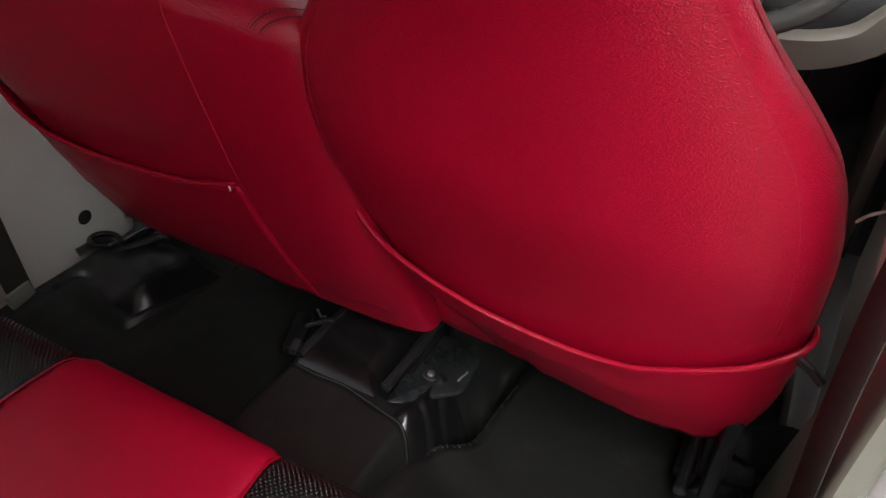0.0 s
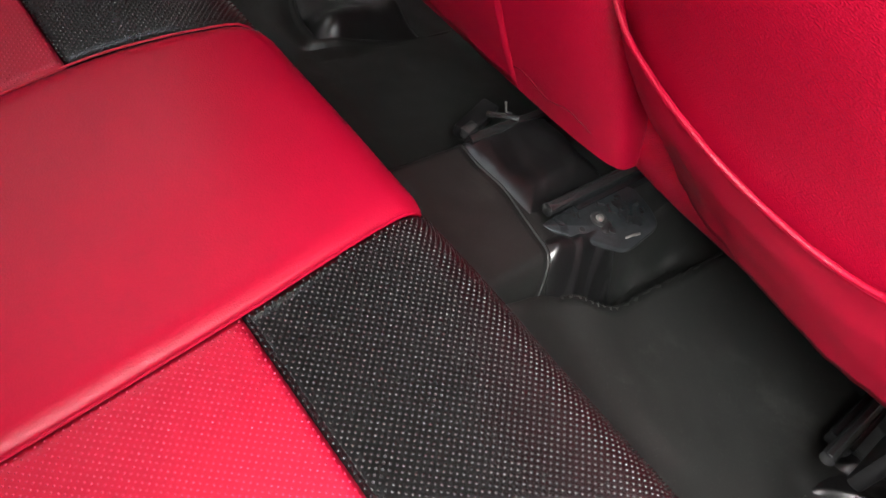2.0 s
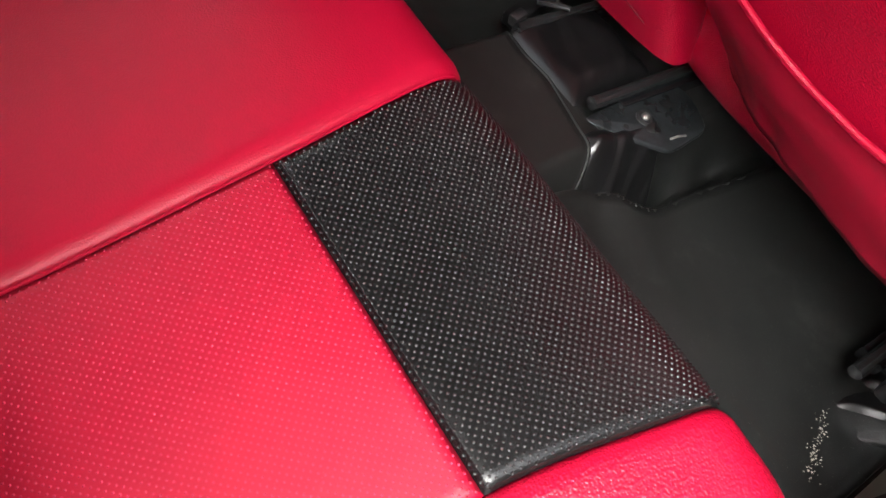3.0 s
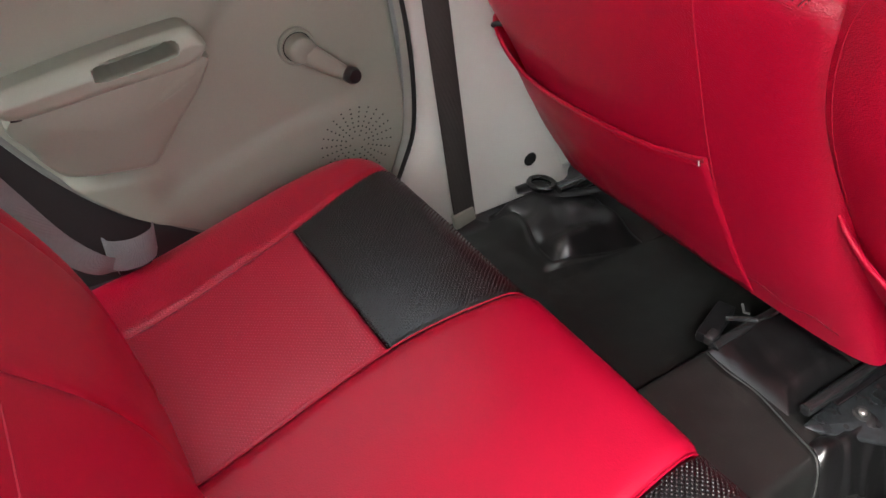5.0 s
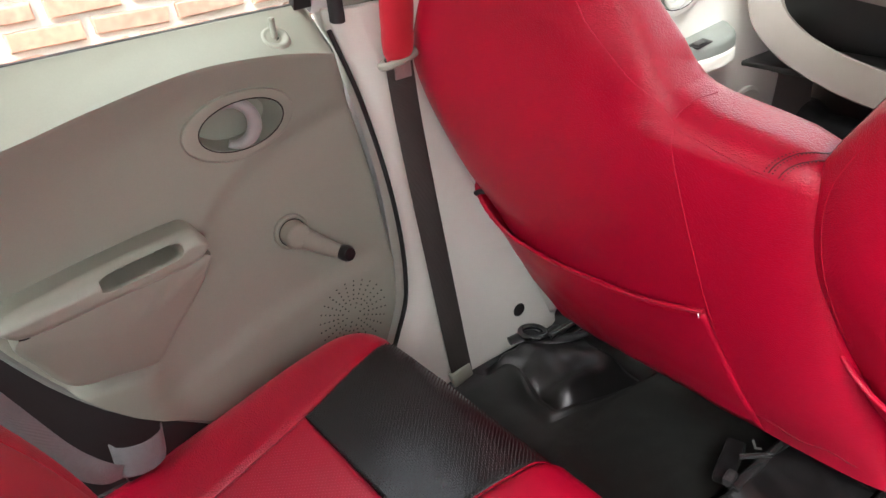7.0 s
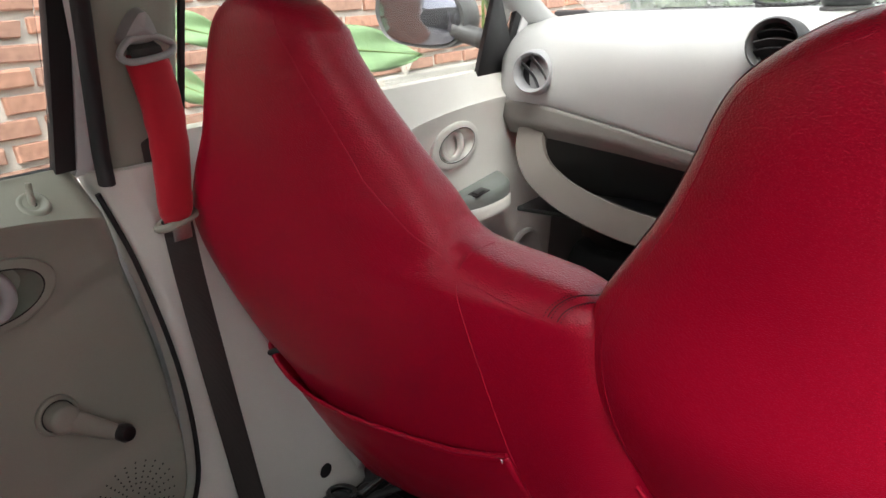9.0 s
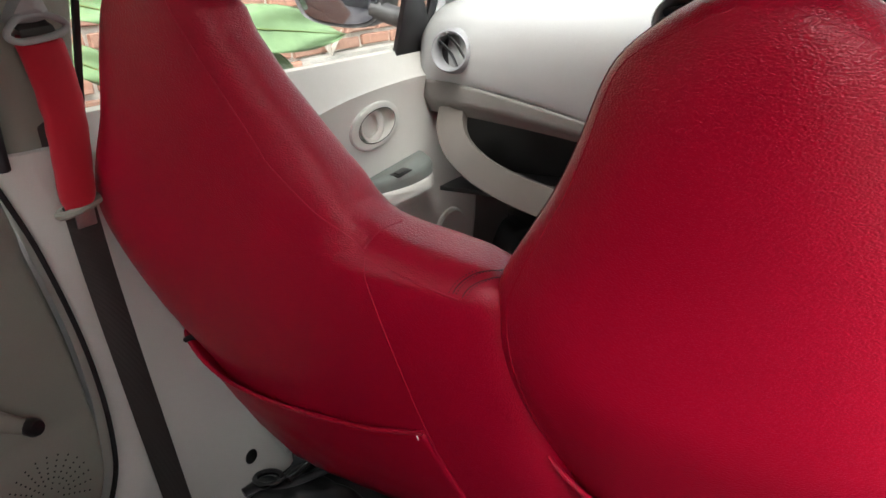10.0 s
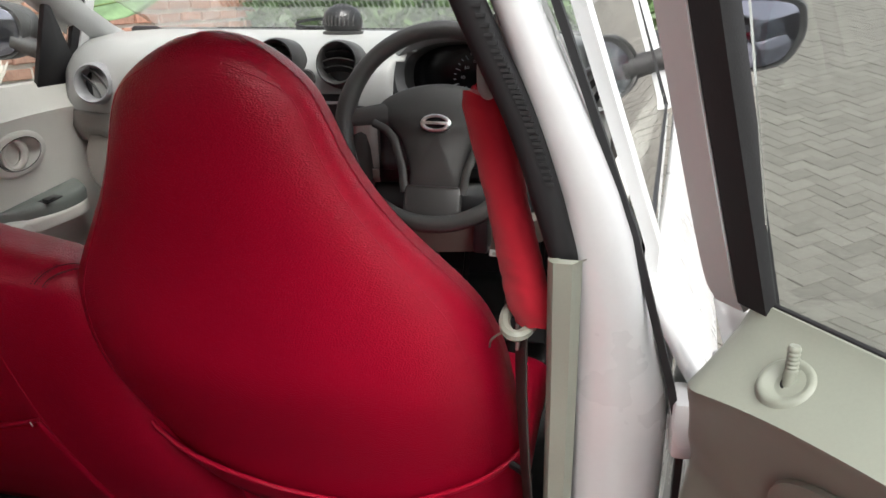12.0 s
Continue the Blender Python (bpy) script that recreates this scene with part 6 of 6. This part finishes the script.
for s in (-1, 1):
    wpart("spoke", tube([(s * 0.09, 0.025, -0.005), (s * 0.13, 0.018, 0.004), (s * 0.168, 0.010, 0.012)], [0.022, 0.018, 0.015], 12, flat=0.55), wheel_plastic, sw)
    wpart("spoke_trim", tube([(s * 0.120, 0.004, 0.010), (s * 0.094, -0.008, 0.012), (s * 0.078, -0.024, 0.012), (s * 0.060, -0.075, 0.010), (s * 0.053, -0.118, 0.008)], 0.0075, 10, flat=0.6, up=(0, 0, 1)), wheel_plastic, sw)
    wpart("stalk", tube([(s * 0.10, 0.03, -0.06), (s * 0.16, 0.038, -0.062), (s * 0.215, 0.045, -0.06)], [0.008, 0.010, 0.007], 10), black_plastic, sw, "black column stalk")
wpart("lower_spoke", box((0, -0.135, 0.004), (0.105, 0.06, 0.022), 0.008), wheel_plastic, sw)
wpart("cover_joint", box((0, -0.108, 0.0135), (0.094, 0.0022, 0.004), 0), dark_plastic, sw, smooth=False)
wpart("column", lathe([(0, -0.20), (0.045, -0.20), (0.05, -0.05), (0.06, -0.022), (0, -0.02)], (0, -0.01, 0), (0, 0, 1), 24), dark_plastic, sw)
emb = wpart("emblem", prism(ellipse(0, 0.004, 0.028, 0.0165, 40), lambda u, v, w: Vector((u, v, 0.022 + w)), 0.008, 0.003, hole=ellipse(0, 0.004, 0.0225, 0.0115, 40), depth=0.003), chrome, sw, "chrome oval emblem")
wpart("emblem_field", prism(ellipse(0, 0.004, 0.022, 0.011, 40), lambda u, v, w: Vector((u, v, 0.0262 + w)), 0.0012, 0.0004), display_black, emb)
wpart("emblem_bar", box((0, 0.004, 0.0295), (0.046, 0.0055, 0.003), 0.001), chrome, emb)

# ---- outside: ground, brick wall, plants ----
def vary_material(name, a, b, rough, fine, bump, big=4.0):
    """A surface whose pieces differ from one another."""
    m, N, K, p = nodes_of(name)
    oi = N.new("ShaderNodeObjectInfo")
    gm = N.new("ShaderNodeNewGeometry")
    ad = N.new("ShaderNodeMath")
    ad.operation = "ADD"
    K.new(oi.outputs["Random"], ad.inputs[0])
    K.new(gm.outputs["Random Per Island"], ad.inputs[1])
    fr = N.new("ShaderNodeMath")
    fr.operation = "FRACT"
    K.new(ad.outputs[0], fr.inputs[0])
    tc = N.new("ShaderNodeTexCoord")
    n = N.new("ShaderNodeTexNoise")
    n.inputs["Scale"].default_value = fine
    n.inputs["Detail"].default_value = 6
    K.new(gm.outputs["Position"], n.inputs["Vector"])
    mx = N.new("ShaderNodeMix")
    mx.data_type = "RGBA"
    K.new(fr.outputs[0], mx.inputs[0])
    mx.inputs[6].default_value, mx.inputs[7].default_value = (*a, 1), (*b, 1)
    m2 = N.new("ShaderNodeMix")
    m2.data_type = "RGBA"
    m2.blend_type = "MULTIPLY"
    m2.inputs[0].default_value = 0.6
    K.new(mx.outputs[2], m2.inputs[6])
    rp = N.new("ShaderNodeMapRange")
    K.new(n.outputs[0], rp.inputs[0])
    rp.inputs[1].default_value, rp.inputs[2].default_value, rp.inputs[3].default_value, rp.inputs[4].default_value = 0.3, 0.75, 0.45, 1.15
    K.new(rp.outputs[0], m2.inputs[7])
    K.new(m2.outputs[2], p.inputs["Base Color"])
    p.inputs["Roughness"].default_value = rough
    bp = N.new("ShaderNodeBump")
    bp.inputs["Strength"].default_value = bump
    bp.inputs["Distance"].default_value = 0.004
    K.new(n.outputs[0], bp.inputs["Height"])
    K.new(bp.outputs[0], p.inputs["Normal"])
    return m


brick_mat = vary_material("fired_brick", (0.54, 0.28, 0.19), (0.42, 0.245, 0.18), 0.85, 45, 0.5)
mortar = surface("pale_mortar", (0.66, 0.63, 0.56), 0.9, vary=0.15, big=5, fine=120, bump=0.5, depth=0.003, dirt=(0.3, 0.27, 0.22, 0.4))
paver_mat = vary_material("grey_paver", (0.205, 0.192, 0.165), (0.16, 0.15, 0.128), 0.8, 60, 0.5)
earth = surface("grey_sand_joint", (0.29, 0.285, 0.265), 0.95, vary=0.2, big=3, fine=80, bump=0.5, depth=0.004)
joint_sand = surface("dark_sand_joint", (0.125, 0.117, 0.10), 0.95, vary=0.2, big=3, fine=80, bump=0.5, depth=0.004)
leaf_mat = surface("green_leaf", (0.17, 0.27, 0.13), 0.35, vary=0.25, big=9, fine=120, bump=0.2, dirt=(0.22, 0.28, 0.08, 0.3))
stem_mat = surface("leaf_stem", (0.12, 0.17, 0.05), 0.5, fine=200)
bush_mat = surface("hedge_leaf", (0.07, 0.13, 0.035), 0.5, vary=0.4, big=3, fine=90, bump=0.2, dirt=(0.2, 0.24, 0.07, 0.5))
concrete = surface("weathered_concrete", (0.30, 0.29, 0.26), 0.9, vary=0.15, big=3, fine=90, bump=0.5, depth=0.003, dirt=(0.16, 0.15, 0.12, 0.5))


def ground_z(x, y):
    """Level where the car stands, a paved ramp rising ahead of it."""
    rise = max(0.0, min(y, 14.0) - 3.0)
    return -0.36 + 0.22 * (rise - 0.5 * min(rise, 1.2) * (1 - min(rise, 1.2) / 2.4))


rows = []
gx = [-60, -20, -8, -4] + [-3 + 0.4 * i for i in range(31)] + [12, 20, 60]
gy = [-60, -20, -8, -4] + [-2 + 0.35 * j for j in range(36)] + [12, 14, 16, 25, 60]
ground = part("ground", grid([[Vector((x, y, ground_z(x, y) - 0.03)) for x in gx] for y in gy]), earth)
tagged(ground, "grey sandy ground under the paving blocks", "ground", kind="structure")

# brick wall beside the car
WX = -1.90
bw = part("brick_wall", box((WX - 0.075, 3.0, 0.9), (0.13, 12.0, 2.55)), mortar, smooth=False)
tagged(bw, "rough red brick wall with pale mortar joints", "wall", kind="structure")
rng = random.Random(7)
shapes = []
for k in range(6):
    bm = bmesh.new()
    bmesh.ops.create_cube(bm, size=1.0)
    bmesh.ops.scale(bm, vec=(0.055, 0.205 + rng.uniform(-0.012, 0.008), 0.049 + rng.uniform(-0.004, 0.004)), verts=bm.verts)
    bmesh.ops.bevel(bm, geom=bm.edges[:], offset=0.004, segments=1, affect="EDGES")
    for v in bm.verts:
        v.co += Vector((rng.uniform(-0.002, 0.002), rng.uniform(-0.004, 0.004), rng.uniform(-0.003, 0.003)))
    me = bpy.data.meshes.new("brick")
    bm.to_mesh(me)
    bm.free()
    me.materials.append(brick_mat)
    shapes.append(me)
rest = bmesh.new()
single = 0
for c in range(33):
    for k in range(52):
        y, z = -2.6 + 0.228 * k + (0.114 if c % 2 else 0), -0.34 + 0.068 * c
        if y > 2.0 and z < 0.60:
            continue
        m = Matrix.Translation((WX - 0.018 + rng.uniform(-0.003, 0.004), y, z + rng.uniform(-0.002, 0.002))) @ Matrix.Rotation(rng.uniform(-0.02, 0.02), 4, "X")
        me = shapes[rng.randrange(6)]
        if 0.5 < z < 1.12 and -0.5 < y < 2.9 and single < 300:
            single += 1
            ob = new("brick", me)
            ob.parent = bw
            ob.matrix_basis = m
        else:
            n0 = len(rest.verts)
            rest.from_mesh(me)
            rest.verts.ensure_lookup_table()
            bmesh.ops.transform(rest, matrix=m, verts=rest.verts[n0:])
ob = part("bricks", rest, brick_mat, bw, "rough red bricks", smooth=False)
ob["kind"] = "stuff"
led = part("wall_plinth", box((WX + 0.0, 5.0, 0.12), (0.12, 6.0, 1.05), 0.015), concrete)
tagged(led, "weathered grey concrete plinth along the brick wall", "wall", kind="structure")

# paving blocks in a herringbone
pave = part("pavement", grid([[Vector((x, y, ground_z(x, y) + 0.001)) for x in [0.9 + 0.2 * i for i in range(32)]] for y in [-2.6 + 0.2 * j for j in range(76)]]), joint_sand)
tagged(pave, "grey herringbone block paving on a rising drive", "pavement", kind="structure")
pshapes = []
for k in range(4):
    bm = bmesh.new()
    bmesh.ops.create_cube(bm, size=1.0)
    bmesh.ops.scale(bm, vec=(0.197, 0.097, 0.03), verts=bm.verts)
    bmesh.ops.bevel(bm, geom=bm.edges[:], offset=0.0035, segments=1, affect="EDGES")
    me = bpy.data.meshes.new("paving_block")
    bm.to_mesh(me)
    bm.free()
    me.materials.append(paver_mat)
    pshapes.append(me)
rest = bmesh.new()
single = 0
A = radians(38)
cells = []
for a in range(-90, 110):
    for b in range(-60, 60):
        u0, v0 = 0.1 * a + 0.0, 0.1 * a + 0.4 * b
        for du, dv, turn in ((0.1, 0.05, 0), (0.05, 0.2, 90)):
            u, v = u0 + du, v0 + dv
            x, y = u * math.cos(A) - v * math.sin(A) + 3, u * math.sin(A) + v * math.cos(A) + 3
            if 0.95 < x < 5.4 and -1.2 < y < 12.2:
                cells.append((x, y, turn))
cells.sort(key=lambda c: (c[0] - 2.2) ** 2 + (c[1] - 4.2) ** 2)
for x, y, turn in cells:
    z = ground_z(x, y)
    sl = math.atan2(ground_z(x, y + 0.05) - ground_z(x, y - 0.05), 0.1)
    m = Matrix.Translation((x, y, z - 0.008 + rng.uniform(-0.003, 0.003))) @ Matrix.Rotation(sl + rng.uniform(-0.01, 0.01), 4, "X") @ Matrix.Rotation(A + radians(turn), 4, "Z")
    me = pshapes[rng.randrange(4)]
    if single < 300:
        single += 1
        ob = new("paving_block", me)
        ob.parent = pave
        ob.matrix_basis = m
    else:
        n0 = len(rest.verts)
        rest.from_mesh(me)
        rest.verts.ensure_lookup_table()
        bmesh.ops.transform(rest, matrix=m, verts=rest.verts[n0:])
ob = part("paving_blocks", rest, paver_mat, pave, "grey concrete paving blocks", smooth=False)
ob["kind"] = "stuff"


# large-leaved plants between car and wall
def big_leaf(base, tip, width, droop, name, parent, side):
    a, b = Vector(base), Vector(tip)
    ax = b - a
    L = ax.length
    s = ax.cross(Vector(side)).normalized()
    n = s.cross(ax).normalized()
    rows = []
    for j in range(19):
        t = j / 18
        w = width * (math.sin(math.pi * min(1, t * 0.97 + 0.03)) ** 0.6) * (1.15 - 0.55 * t)
        r = []
        for i in range(13):
            q = i / 6 - 1
            r.append(a + ax * t + s * w * q + n * (-droop * t * t + 0.10 * w * abs(q) + 0.012 * math.sin(9 * t + 4 * q) * abs(q)))
        rows.append(r)
    lf = part("leaf", grid(rows), leaf_mat, parent, solid=0.0015)
    part("midrib", tube([r[6] + n * 0.001 for r in rows], [0.005 - 0.004 * k / 18 for k in range(19)], 6), stem_mat, lf)
    return lf


for k, (by, bx, leaves) in enumerate((
        (1.05, -1.42, [((-1.36, 1.07, 0.86), (-1.25, 1.55, 0.80), 0.085), ((-1.38, 1.12, 0.80), (-1.30, 1.42, 0.66), 0.06)]),
        (0.62, -1.45, [((-1.38, 0.60, 0.97), (-1.28, 0.84, 0.90), 0.05), ((-1.38, 0.58, 0.86), (-1.28, 0.76, 0.76), 0.05), ((-1.42, 0.66, 1.05), (-1.34, 0.95, 1.10), 0.06)]),
        (2.3, -1.55, [((-1.50, 2.25, 0.95), (-1.40, 2.75, 1.02), 0.08), ((-1.52, 2.3, 0.8), (-1.36, 2.1, 1.0), 0.07)]))):
    pl = thing("broad_leaf_plant", (bx, by, -0.36), "plant with broad green leaves beside the brick wall", "plant", "broad-leaf plants")
    for q, (a, b, w) in enumerate(leaves):
        big_leaf(a, b, w, 0.02, "leaf", pl, (1, 0, 0.35))
        st = smooth_line([(bx, by, -0.36), (bx - 0.02, by + 0.01 * q, 0.2), ((bx + a[0]) / 2, (by + a[1]) / 2, 0.62), a], 6)
        part("stem", tube(st, [0.012 - 0.006 * i / len(st) for i in range(len(st))], 8), stem_mat, pl)
dry = thing("dry_weed", (-1.82, 2.15, 0.645), "small pale dry weed on the concrete plinth", "weed")
bm = bmesh.new()
for k in range(26):
    a = rng.uniform(0, math.tau)
    l = rng.uniform(0.05, 0.11)
    p0 = Vector((-1.85, 2.15, 0.64))
    p1 = p0 + Vector((0.03 * math.cos(a), l * 0.7 * math.sin(a), l))
    t = tube([p0, (p0 + p1) / 2 + Vector((0, rng.uniform(-0.02, 0.02), 0.01)), p1], 0.0022, 4)
    me = bpy.data.meshes.new("tmp")
    t.to_mesh(me)
    t.free()
    bm.from_mesh(me)
part("twigs", bm, mortar, dry, smooth=False)


# hedge bank ahead of the car, many small leaves
def hedge(name, x0, x1, y0, y1, z0, z1, count, seed, size):
    r2 = random.Random(seed)
    bm = bmesh.new()
    for k in range(count):
        x, y = r2.uniform(x0, x1), r2.uniform(y0, y1)
        top = z0 + (z1 - z0) * (0.65 + 0.5 * noise.noise(Vector((x * 0.9, y * 0.9, seed))))
        z = z0 + (top - z0) * r2.random() ** 0.6
        d = Vector((r2.gauss(0, 1), r2.gauss(0, 1), r2.gauss(0, 0.7))).normalized()
        s = d.cross(Vector((r2.gauss(0, 1), r2.gauss(0, 1), r2.gauss(0, 1)))).normalized()
        l = size * r2.uniform(0.6, 1.4)
        p = Vector((x, y, z))
        v = [bm.verts.new(q) for q in (p, p + d * l * 0.5 + s * l * 0.22, p + d * l, p + d * l * 0.5 - s * l * 0.22)]
        bm.faces.new((v[0], v[1], v[2]))
        bm.faces.new((v[0], v[2], v[3]))
    ob = part(name, bm, bush_mat, smooth=False)
    return tagged(ob, "unkempt green hedge on the bank ahead of the car", "hedge", kind="stuff")


hedge("hedge", -2.2, 0.85, 4.4, 5.6, -0.2, 1.75, 14000, 3, 0.11)
hedge("far_hedge", -6.0, 9.0, 13.0, 15.5, 1.5, 3.4, 12000, 5, 0.3)
end = part("garden_wall", box((-0.75, 6.2, 0.5), (3.2, 0.14, 2.2), 0.02), concrete)
tagged(end, "plain weathered garden wall behind the hedge", "wall", kind="structure")
# added wall, never in view: closes off the low sky behind the car
rear_wall = part("added_rear_wall", box((1.0, -6.0, 0.7), (14, 0.2, 2.4), 0.02), concrete)
tagged(rear_wall, "plain weathered wall added out of view behind the car", "wall", kind="structure")
